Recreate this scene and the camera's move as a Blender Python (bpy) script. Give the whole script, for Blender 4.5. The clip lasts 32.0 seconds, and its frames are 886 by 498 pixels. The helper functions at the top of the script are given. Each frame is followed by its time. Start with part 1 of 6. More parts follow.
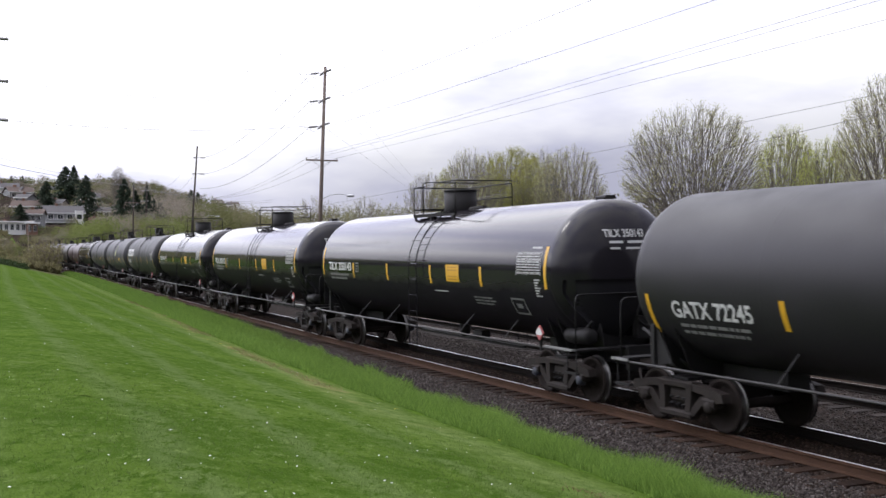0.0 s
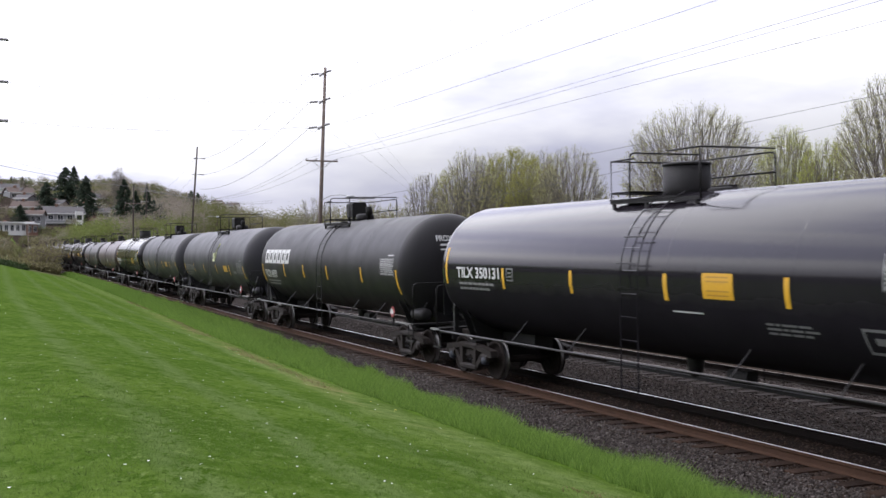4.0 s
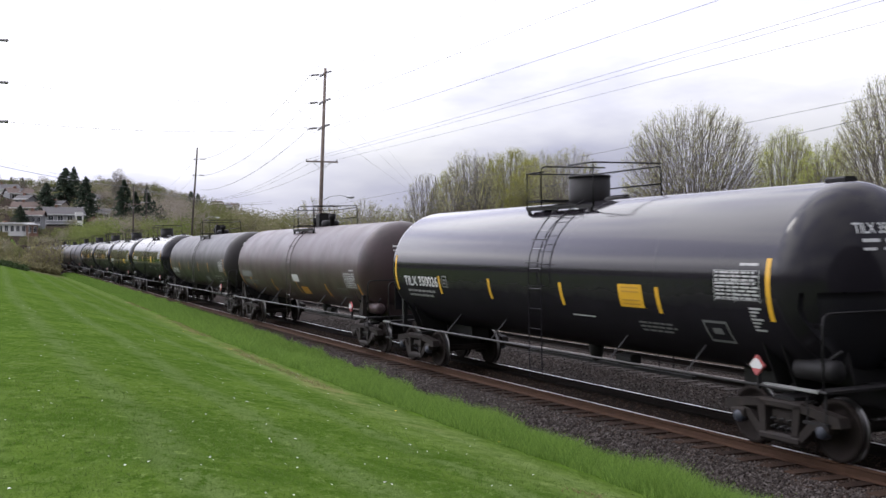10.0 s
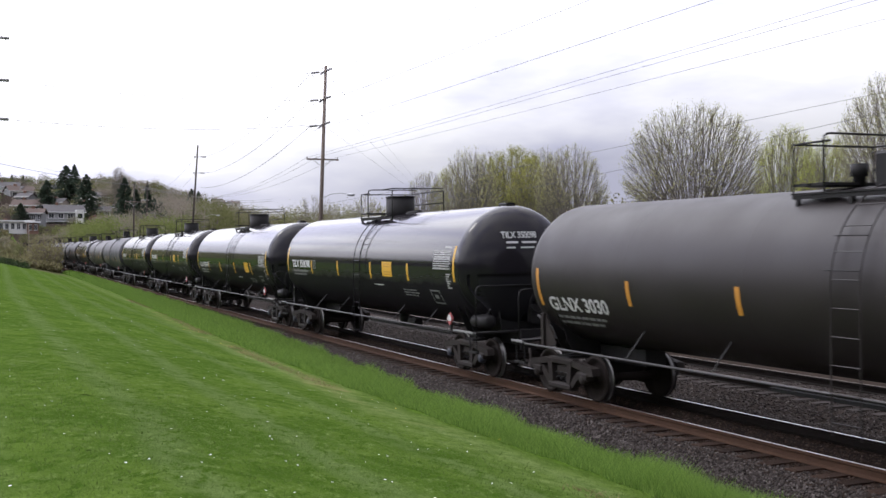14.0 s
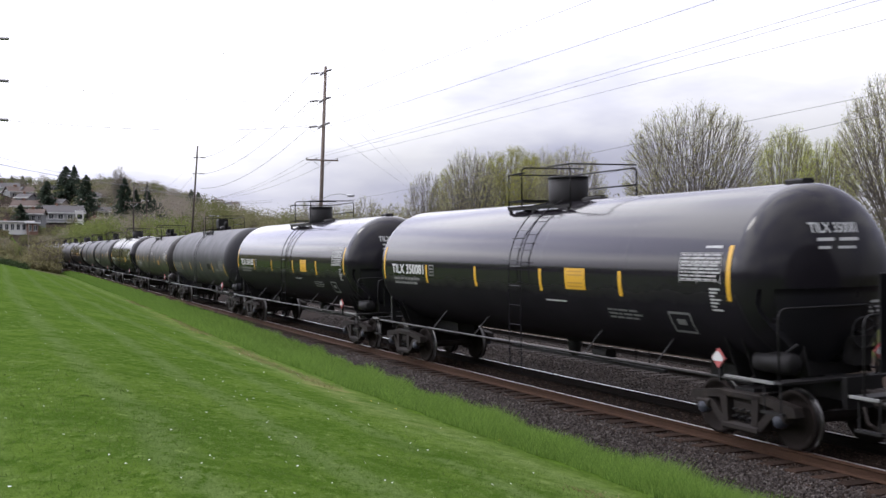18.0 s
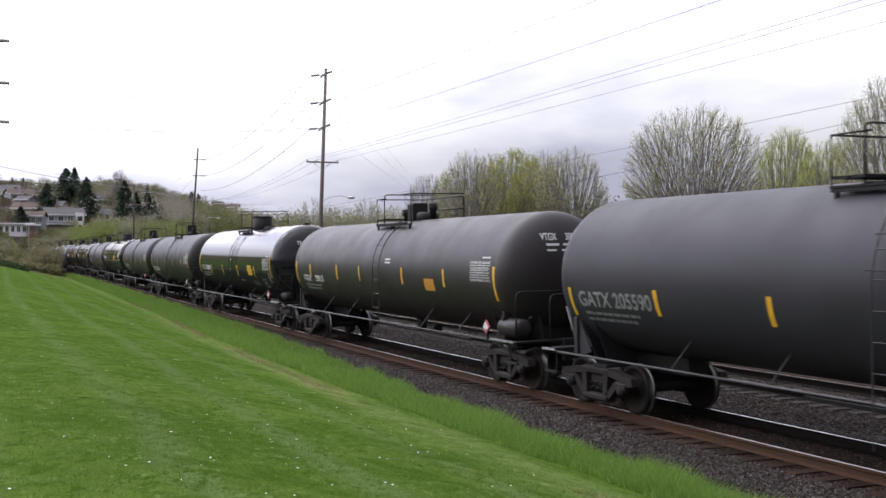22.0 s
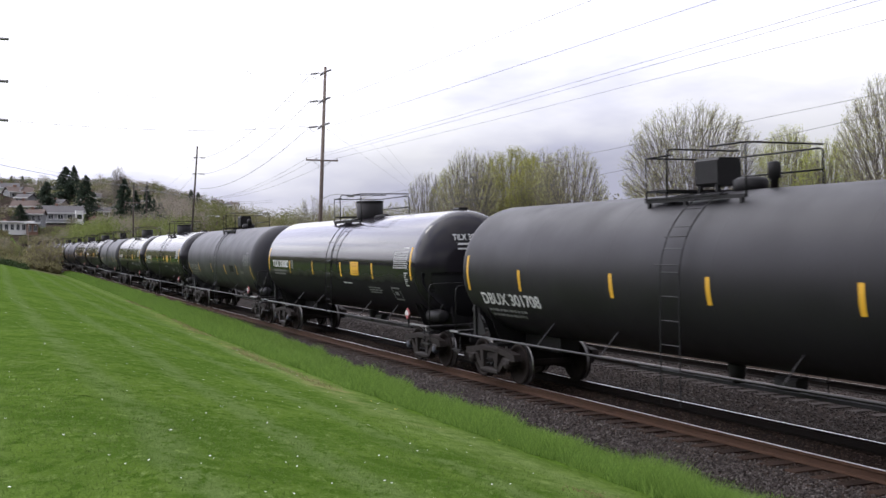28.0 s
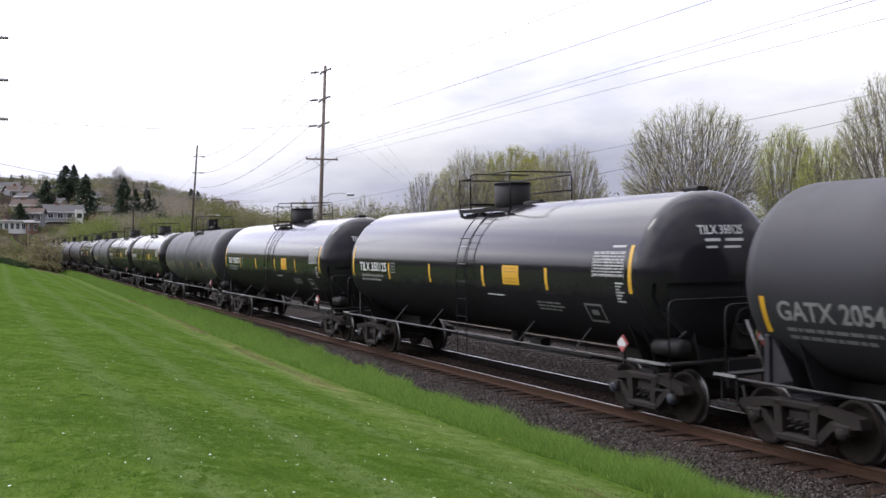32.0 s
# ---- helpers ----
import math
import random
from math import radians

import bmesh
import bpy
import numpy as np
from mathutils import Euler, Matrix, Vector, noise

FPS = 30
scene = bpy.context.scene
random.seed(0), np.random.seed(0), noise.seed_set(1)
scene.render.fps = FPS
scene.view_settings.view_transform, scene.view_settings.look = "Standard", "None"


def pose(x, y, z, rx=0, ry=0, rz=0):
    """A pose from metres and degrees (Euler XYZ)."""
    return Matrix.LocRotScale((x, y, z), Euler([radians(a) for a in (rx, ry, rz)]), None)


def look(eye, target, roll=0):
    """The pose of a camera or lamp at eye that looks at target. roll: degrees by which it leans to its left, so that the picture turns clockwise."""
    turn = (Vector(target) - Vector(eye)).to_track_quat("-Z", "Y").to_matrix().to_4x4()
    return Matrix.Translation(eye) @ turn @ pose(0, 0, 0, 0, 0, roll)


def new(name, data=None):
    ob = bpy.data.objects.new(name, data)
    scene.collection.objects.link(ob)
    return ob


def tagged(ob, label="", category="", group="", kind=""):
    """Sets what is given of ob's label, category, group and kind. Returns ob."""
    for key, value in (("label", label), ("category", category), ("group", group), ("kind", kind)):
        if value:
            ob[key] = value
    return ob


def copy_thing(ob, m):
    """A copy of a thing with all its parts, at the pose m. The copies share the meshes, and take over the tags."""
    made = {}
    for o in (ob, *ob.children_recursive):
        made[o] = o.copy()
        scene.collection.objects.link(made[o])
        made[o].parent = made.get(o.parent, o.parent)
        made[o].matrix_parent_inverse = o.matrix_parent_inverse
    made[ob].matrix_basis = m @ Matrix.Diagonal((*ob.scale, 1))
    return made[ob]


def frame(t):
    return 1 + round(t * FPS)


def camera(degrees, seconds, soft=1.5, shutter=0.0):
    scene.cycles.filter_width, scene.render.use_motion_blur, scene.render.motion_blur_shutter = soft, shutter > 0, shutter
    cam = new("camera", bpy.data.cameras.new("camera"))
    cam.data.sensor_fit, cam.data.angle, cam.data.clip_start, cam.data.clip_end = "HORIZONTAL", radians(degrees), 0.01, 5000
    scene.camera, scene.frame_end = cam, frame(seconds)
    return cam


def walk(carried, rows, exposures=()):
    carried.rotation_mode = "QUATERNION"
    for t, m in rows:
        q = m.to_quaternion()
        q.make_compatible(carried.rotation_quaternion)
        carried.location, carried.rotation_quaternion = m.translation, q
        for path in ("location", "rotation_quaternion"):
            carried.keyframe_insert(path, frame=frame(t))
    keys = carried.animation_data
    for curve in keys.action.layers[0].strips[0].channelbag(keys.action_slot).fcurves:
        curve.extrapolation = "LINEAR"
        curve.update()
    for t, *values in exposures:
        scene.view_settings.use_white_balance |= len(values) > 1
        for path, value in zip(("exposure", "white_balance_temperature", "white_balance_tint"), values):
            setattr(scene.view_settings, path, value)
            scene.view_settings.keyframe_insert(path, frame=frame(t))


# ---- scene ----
SECONDS = 32.0
EYE = (0.0, 0.0, 3.043)

# ---------------------------------------------------------------- camera
cam = camera(45.56, SECONDS, soft=1.5, shutter=0.16)


def aim(dx, dy):
    """The camera on its tripod, nudged by small angles (thousandths of a radian)."""
    yaw, tilt = 0.001 * dx, 0.001 * dy + 0.0004
    return look(EYE, (EYE[0] - math.sin(yaw) * 50, EYE[1] + 50, EYE[2] + math.sin(tilt) * 50), -0.06)


walk(cam, [
    (0.0, aim(0, 0)), (0.5, aim(0, 0.6)), (1.0, aim(0, 0.9)), (2.0, aim(0, 1.4)), (3.0, aim(0, 1.4)), (3.5, aim(0, 1.0)),
    (4.5, aim(0, 0.4)), (5.5, aim(0, 0)), (6.0, aim(0, 0.1)), (6.5, aim(0.4, 0.8)), (7.5, aim(-0.2, 1.0)), (8.0, aim(-0.5, 1.4)),
    (9.0, aim(0, 1.7)), (9.5, aim(0, 1.6)), (10.5, aim(0, 1.0)), (11.0, aim(0.2, 0.7)), (11.5, aim(0.5, 0.1)), (13.0, aim(0.5, -0.2)),
    (13.5, aim(0.5, -0.7)), (14.5, aim(0.5, -0.9)), (15.5, aim(0.4, -0.4)), (16.5, aim(0.4, 0)), (17.0, aim(0.1, 0)), (18.0, aim(0.3, -0.2)),
    (18.5, aim(0.3, -0.7)), (19.0, aim(0.1, 0)), (19.5, aim(0, 0.9)), (20.5, aim(-0.6, 1.4)), (21.0, aim(0, 1.7)), (22.0, aim(0.5, 1.7)),
    (23.0, aim(0, 1.7)), (24.5, aim(0, 1.8)), (25.5, aim(0, 1.6)), (26.5, aim(0.1, 0.9)), (27.5, aim(0.2, 0.1)), (28.5, aim(0, 0)),
    (29.0, aim(0, -0.2)), (29.5, aim(0, -0.8)), (30.5, aim(0, -1.0)), (31.0, aim(0.2, -1.5)), (31.5, aim(0.1, -1.1)), (32.0, aim(0, -1.0)),
])

# ---------------------------------------------------------------- sky and light
SUN_EL, SUN_AZ = radians(48), radians(-62)      # azimuth from north (+Y), positive clockwise
sky_world = bpy.data.worlds.new("overcast_sky")
sky_world.use_nodes = True
scene.world = sky_world
wn, wl = sky_world.node_tree.nodes, sky_world.node_tree.links
wn.clear()


def wnode(kind, **settings):
    n = wn.new(kind)
    for key, value in settings.items():
        n.inputs[key].default_value = value
    return n


w_out, w_bg = wn.new("ShaderNodeOutputWorld"), wn.new("ShaderNodeBackground")
w_sky = wn.new("ShaderNodeTexSky")
w_sky.sky_type, w_sky.sun_disc = "NISHITA", False
w_sky.sun_elevation, w_sky.sun_rotation = SUN_EL, SUN_AZ
w_coord = wn.new("ShaderNodeTexCoord")
w_map = wn.new("ShaderNodeMapping")
w_map.inputs["Scale"].default_value = (1.0, 1.0, 3.2)
w_cloud = wnode("ShaderNodeTexNoise", Scale=1.9, Detail=6.0, Roughness=0.52)
w_ramp = wn.new("ShaderNodeValToRGB")           # cover of cloud: grey bellies to white tops
w_ramp.color_ramp.elements[0].position, w_ramp.color_ramp.elements[0].color = 0.43, (6.5, 6.55, 8.5, 1)
w_ramp.color_ramp.elements[1].position, w_ramp.color_ramp.elements[1].color = 0.57, (10.8, 10.75, 11.6, 1)
w_dot = wn.new("ShaderNodeVectorMath")          # brighter where the sun stands behind the cloud
w_dot.operation = "DOT_PRODUCT"
w_dot.inputs[1].default_value = (math.sin(SUN_AZ) * math.cos(SUN_EL), math.cos(SUN_AZ) * math.cos(SUN_EL), math.sin(SUN_EL))
w_glow = wn.new("ShaderNodeMapRange")
w_glow.inputs["From Min"].default_value, w_glow.inputs["From Max"].default_value = 0.40, 1.0
w_glow.inputs["To Min"].default_value, w_glow.inputs["To Max"].default_value = 1.02, 3.3
w_mul = wn.new("ShaderNodeVectorMath")
w_mul.operation = "SCALE"
w_mix = wn.new("ShaderNodeMixRGB")
w_mix.inputs["Fac"].default_value = 0.93
wl.new(w_coord.outputs["Generated"], w_map.inputs["Vector"])
wl.new(w_map.outputs["Vector"], w_cloud.inputs["Vector"])
wl.new(w_cloud.outputs["Fac"], w_ramp.inputs["Fac"])
wl.new(w_coord.outputs["Generated"], w_dot.inputs[0])
wl.new(w_dot.outputs["Value"], w_glow.inputs["Value"])
wl.new(w_ramp.outputs["Color"], w_mul.inputs[0])
w_sep = wn.new("ShaderNodeSeparateXYZ")         # an overcast sky is brightest overhead
w_up = wn.new("ShaderNodeMapRange")
w_up.inputs["From Min"].default_value, w_up.inputs["From Max"].default_value = 0.085, 0.21
w_up.inputs["To Min"].default_value, w_up.inputs["To Max"].default_value = 0.88, 1.72
w_both = wn.new("ShaderNodeMath")
w_both.operation = "MULTIPLY"
wl.new(w_coord.outputs["Generated"], w_sep.inputs["Vector"])
wl.new(w_sep.outputs["Z"], w_up.inputs["Value"])
wl.new(w_up.outputs["Result"], w_both.inputs[0])
wl.new(w_glow.outputs["Result"], w_both.inputs[1])
w_away = wn.new("ShaderNodeMapRange")           # sky dimmed low down away from the sun, to darken the cars' sides
w_away.inputs["From Min"].default_value, w_away.inputs["From Max"].default_value = -0.42, 0.42
w_away.inputs["To Min"].default_value, w_away.inputs["To Max"].default_value = 0.40, 1.0
w_all = wn.new("ShaderNodeMath")
w_all.operation = "MULTIPLY"
wl.new(w_dot.outputs["Value"], w_away.inputs["Value"])
wl.new(w_away.outputs["Result"], w_all.inputs[0])
wl.new(w_both.outputs["Value"], w_all.inputs[1])
wl.new(w_all.outputs["Value"], w_mul.inputs["Scale"])
wl.new(w_sky.outputs["Color"], w_mix.inputs["Color1"])
wl.new(w_mul.outputs["Vector"], w_mix.inputs["Color2"])
wl.new(w_mix.outputs["Color"], w_bg.inputs["Color"])
w_bg.inputs["Strength"].default_value = 0.0885
wl.new(w_bg.outputs["Background"], w_out.inputs["Surface"])

sun = new("sun", bpy.data.lights.new("sun", "SUN"))
sun.data.energy, sun.data.angle, sun.data.color = 0.6, radians(14), (1.0, 0.97, 0.92)
sun.matrix_world = look((0, 0, 60), (-math.sin(SUN_AZ) * math.cos(SUN_EL) * 50, -math.cos(SUN_AZ) * math.cos(SUN_EL) * 50, 60 - math.sin(SUN_EL) * 50))
scene.view_settings.exposure = 0.0


# ---------------------------------------------------------------- materials
def material(name, color, rough=0.6, metal=0.0, vary=0.12, grain=6.0, fine=60.0, bump=0.0, coat=0.0, spread=0.0, dirt=None, dirt_scale=1.2, dirt_from=0.5, spec=0.5, space="Object"):
    """A worn surface: base colour varied at two scales, an optional second tone in patches, fine relief."""
    m = bpy.data.materials.new(name)
    m.use_nodes = True
    nt = m.node_tree
    n, l = nt.nodes, nt.links
    b = n["Principled BSDF"]
    b.inputs["Metallic"].default_value, b.inputs["Coat Weight"].default_value = metal, coat
    b.inputs["Specular IOR Level"].default_value = spec
    co = n.new("ShaderNodeTexCoord")
    big, small = n.new("ShaderNodeTexNoise"), n.new("ShaderNodeTexNoise")
    big.inputs["Scale"].default_value, big.inputs["Detail"].default_value = grain, 4
    small.inputs["Scale"].default_value, small.inputs["Detail"].default_value = fine, 3
    for t in (big, small):
        l.new(co.outputs[space], t.inputs["Vector"])
    add = n.new("ShaderNodeMath")
    add.operation = "ADD"
    l.new(big.outputs["Fac"], add.inputs[0])
    l.new(small.outputs["Fac"], add.inputs[1])
    rng = n.new("ShaderNodeMapRange")
    rng.inputs["From Min"].default_value, rng.inputs["From Max"].default_value = 0.6, 1.4
    rng.inputs["To Min"].default_value, rng.inputs["To Max"].default_value = 1 - vary, 1 + vary
    l.new(add.outputs["Value"], rng.inputs["Value"])
    last = rng.outputs["Result"]
    if spread:
        info = n.new("ShaderNodeObjectInfo")
        rr = n.new("ShaderNodeMapRange")
        rr.inputs["To Min"].default_value, rr.inputs["To Max"].default_value = 1 - spread, 1 + spread
        l.new(info.outputs["Random"], rr.inputs["Value"])
        mm = n.new("ShaderNodeMath")
        mm.operation = "MULTIPLY"
        l.new(last, mm.inputs[0])
        l.new(rr.outputs["Result"], mm.inputs[1])
        last = mm.outputs["Value"]
    col = n.new("ShaderNodeVectorMath")
    col.operation = "SCALE"
    col.inputs[0].default_value = color
    l.new(last, col.inputs["Scale"])
    out = col.outputs["Vector"]
    if dirt:
        dn = n.new("ShaderNodeTexNoise")
        dn.inputs["Scale"].default_value, dn.inputs["Detail"].default_value, dn.inputs["Roughness"].default_value = dirt_scale, 7, 0.62
        l.new(co.outputs[space], dn.inputs["Vector"])
        dr = n.new("ShaderNodeMapRange")
        dr.inputs["From Min"].default_value, dr.inputs["From Max"].default_value = dirt_from, dirt_from + 0.18
        l.new(dn.outputs["Fac"], dr.inputs["Value"])
        mix = n.new("ShaderNodeMixRGB")
        mix.inputs["Color2"].default_value = (*dirt, 1)
        l.new(dr.outputs["Result"], mix.inputs["Fac"])
        l.new(out, mix.inputs["Color1"])
        out = mix.outputs["Color"]
    l.new(out, b.inputs["Base Color"])
    rg = n.new("ShaderNodeMapRange")
    rg.inputs["From Min"].default_value, rg.inputs["From Max"].default_value = 0.3, 0.7
    rg.inputs["To Min"].default_value, rg.inputs["To Max"].default_value = max(rough - 0.06, 0.02), min(rough + 0.06, 1)
    l.new(big.outputs["Fac"], rg.inputs["Value"])
    l.new(rg.outputs["Result"], b.inputs["Roughness"])
    if bump:
        bp = n.new("ShaderNodeBump")
        bp.inputs["Strength"].default_value, bp.inputs["Distance"].default_value = 0.6, bump
        l.new(small.outputs["Fac"], bp.inputs["Height"])
        l.new(bp.outputs["Normal"], b.inputs["Normal"])
    return m


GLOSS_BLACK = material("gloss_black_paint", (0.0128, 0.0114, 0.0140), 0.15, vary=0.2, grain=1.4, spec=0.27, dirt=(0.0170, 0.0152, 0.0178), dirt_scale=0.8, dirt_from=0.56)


def dim_reflection(m, z0, z1, spec, rough):
    """Dims the lawn's reflection by height: less gloss set on a tank's lower half."""
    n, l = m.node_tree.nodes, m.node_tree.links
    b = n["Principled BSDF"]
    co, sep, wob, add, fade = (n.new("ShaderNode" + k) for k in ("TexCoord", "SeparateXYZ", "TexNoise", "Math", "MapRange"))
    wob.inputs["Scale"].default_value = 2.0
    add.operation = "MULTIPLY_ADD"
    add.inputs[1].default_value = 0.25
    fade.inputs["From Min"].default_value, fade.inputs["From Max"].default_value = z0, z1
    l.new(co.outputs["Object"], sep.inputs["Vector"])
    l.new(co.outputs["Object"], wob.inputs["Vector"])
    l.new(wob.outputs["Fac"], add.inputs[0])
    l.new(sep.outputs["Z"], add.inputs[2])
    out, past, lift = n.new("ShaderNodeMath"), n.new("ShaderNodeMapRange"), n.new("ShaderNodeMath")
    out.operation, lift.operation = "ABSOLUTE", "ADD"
    past.inputs["From Min"].default_value, past.inputs["From Max"].default_value = 7.45, 7.75      # the heads keep their gloss
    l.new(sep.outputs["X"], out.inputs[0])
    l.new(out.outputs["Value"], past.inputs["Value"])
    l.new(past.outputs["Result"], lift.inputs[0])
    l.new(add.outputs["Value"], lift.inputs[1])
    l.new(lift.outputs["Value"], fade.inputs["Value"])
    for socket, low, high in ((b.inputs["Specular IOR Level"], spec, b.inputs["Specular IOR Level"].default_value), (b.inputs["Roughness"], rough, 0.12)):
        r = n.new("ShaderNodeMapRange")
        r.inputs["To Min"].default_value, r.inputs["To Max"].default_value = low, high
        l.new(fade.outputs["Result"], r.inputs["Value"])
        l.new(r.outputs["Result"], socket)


SHIELD = material("satin_black_shield", (0.0140, 0.0134, 0.0156), 0.30, spec=0.24, vary=0.2, grain=2)
dim_reflection(GLOSS_BLACK, 2.28, 2.68, 0.02, 0.42)
GREY_PAINT = material("weathered_grey_paint", (0.0232, 0.0222, 0.0262), 0.52, spec=0.24, vary=0.12, grain=1.1, fine=24, dirt=(0.0195, 0.0185, 0.0212), dirt_scale=0.9, dirt_from=0.48)
DARK_PAINT = material("matt_black_paint", (0.0116, 0.0108, 0.0120), 0.5, spec=0.19, vary=0.18, grain=1.2, fine=24, dirt=(0.011, 0.0105, 0.011), dirt_scale=0.7, dirt_from=0.52)
CHARCOAL_PAINT = material("dull_charcoal_paint", (0.0140, 0.0132, 0.0148), 0.48, spec=0.27, vary=0.15, grain=1.2, fine=24, dirt=(0.017, 0.016, 0.017), dirt_scale=0.7, dirt_from=0.52)
BROWN_PAINT = material("rusty_brown_paint", (0.0395, 0.0235, 0.0242), 0.46, spec=0.38, vary=0.12, grain=1.3, fine=20, dirt=(0.020, 0.0135, 0.012), dirt_scale=0.8, dirt_from=0.5)
SLATE_PAINT = material("faded_black_paint", (0.0165, 0.0132, 0.0130), 0.48, spec=0.27, vary=0.15, grain=1.2, fine=24, dirt=(0.0185, 0.0150, 0.0142), dirt_scale=0.8, dirt_from=0.5)
UNDER = material("sooty_underframe", (0.0112, 0.0104, 0.0106), 0.6, spec=0.2, vary=0.3, grain=4, fine=50, bump=0.003, dirt=(0.011, 0.0092, 0.008), dirt_scale=3, dirt_from=0.55)
TRUCK_STEEL = material("cast_steel_grime", (0.0215, 0.0178, 0.0160), 0.7, spec=0.12, vary=0.3, grain=5, fine=60, bump=0.004, dirt=(0.032, 0.025, 0.021), dirt_scale=4, dirt_from=0.54)
WHEEL_STEEL = material("rusty_wheel_steel", (0.0165, 0.0128, 0.0112), 0.8, 0.0, spec=0.1, vary=0.3, grain=8, fine=60, bump=0.002)
TREAD = material("bright_wheel_tread", (0.15, 0.145, 0.14), 0.45, 1.0, vary=0.08)
RAIL_TOP = material("polished_rail_head", (0.86, 0.86, 0.87), 0.38, 1.0, vary=0.08, grain=2)
RUST = material("rusty_rail_side", (0.050, 0.0275, 0.0175), 0.85, spec=0.1, vary=0.3, grain=6, fine=80, bump=0.002)
# far rail's greasy gauge face; on the siding, train shade put into the colour
GREASY_SHADED = material("greasy_and_shaded_rail", (0.0085, 0.0062, 0.005), 0.8, spec=0.1, vary=0.3, grain=6, fine=80)
DULL_TOP = material("dull_rail_head", (0.2, 0.17, 0.15), 0.5, 1.0, vary=0.2, grain=3)
RAILING = material("worn_steel_railing", (0.034, 0.032, 0.031), 0.4, 0.4, vary=0.25, grain=5, fine=40)
YELLOW = material("yellow_reflective_tape", (0.50, 0.275, 0.014), 0.45, vary=0.12, grain=4, dirt=(0.3, 0.19, 0.05), dirt_scale=5, dirt_from=0.6)
TAPE_ORANGE = material("faded_orange_tape", (0.42, 0.185, 0.022), 0.5, vary=0.18, grain=4, dirt=(0.2, 0.11, 0.04), dirt_scale=5, dirt_from=0.56)
WHITE = material("white_stencil_paint", (0.45, 0.45, 0.44), 0.55, vary=0.15, grain=8, dirt=(0.3, 0.29, 0.28), dirt_scale=7, dirt_from=0.58)
FADED = material("faded_white_stencil", (0.12, 0.12, 0.12), 0.6, vary=0.2, grain=8, dirt=(0.1, 0.1, 0.1), dirt_scale=6, dirt_from=0.55)
PRINT = material("fine_white_print", (0.30, 0.30, 0.295), 0.6, vary=0.3, grain=9, dirt=(0.1, 0.1, 0.1), dirt_scale=8, dirt_from=0.55)
GREY_INK = material("worn_grey_stencil", (0.17, 0.17, 0.165), 0.6, vary=0.2, grain=8, dirt=(0.1, 0.1, 0.1), dirt_scale=6, dirt_from=0.5)
RED = material("placard_red", (0.34, 0.075, 0.075), 0.6, vary=0.15, grain=6)
BEARING_BLUE = material("blue_bearing_cap", (0.020, 0.023, 0.034), 0.6, vary=0.2, grain=8)
BLACK_PATCH = material("black_panel", (0.004, 0.004, 0.004), 0.6, spec=0.1, vary=0.2)
GRAFFITI = material("spray_paint_pale_green", (0.30, 0.32, 0.16), 0.6, vary=0.2)
TIE_WOOD = material("creosoted_tie_wood", (0.026, 0.0155, 0.0105), 0.9, vary=0.4, grain=5, fine=70, bump=0.006, spread=0.4, spec=0.1)
TIE_GREY = material("weathered_tie_wood", (0.03, 0.0245, 0.0215), 0.9, spec=0.1, vary=0.3, grain=5, fine=70, bump=0.006, spread=0.25)
OILY = material("oily_track_bed", (0.0155, 0.0100, 0.0072), 0.95, vary=0.45, grain=4, fine=30, bump=0.02, spec=0.03)
BALLAST = material("ballast_gravel", (0.024, 0.0175, 0.0143), 0.95, spec=0.05, vary=0.5, grain=5, fine=26, bump=0.03, dirt=(0.013, 0.0095, 0.008), dirt_scale=0.8, dirt_from=0.5)


# ---------------------------------------------------------------- mesh helpers
def mesh_object(name, verts, faces, mat, parent=None, smooth=False, matrix=None):
    me = bpy.data.meshes.new(name)
    me.from_pydata([tuple(v) for v in verts], [], [tuple(f) for f in faces])
    for m in (mat if isinstance(mat, (list, tuple)) else [mat]):
        me.materials.append(m)
    if smooth:
        me.polygons.foreach_set("use_smooth", [True] * len(me.polygons))
    me.update()
    ob = new(name, me)
    ob.parent = parent
    if matrix is not None:
        ob.matrix_local = matrix
    return ob


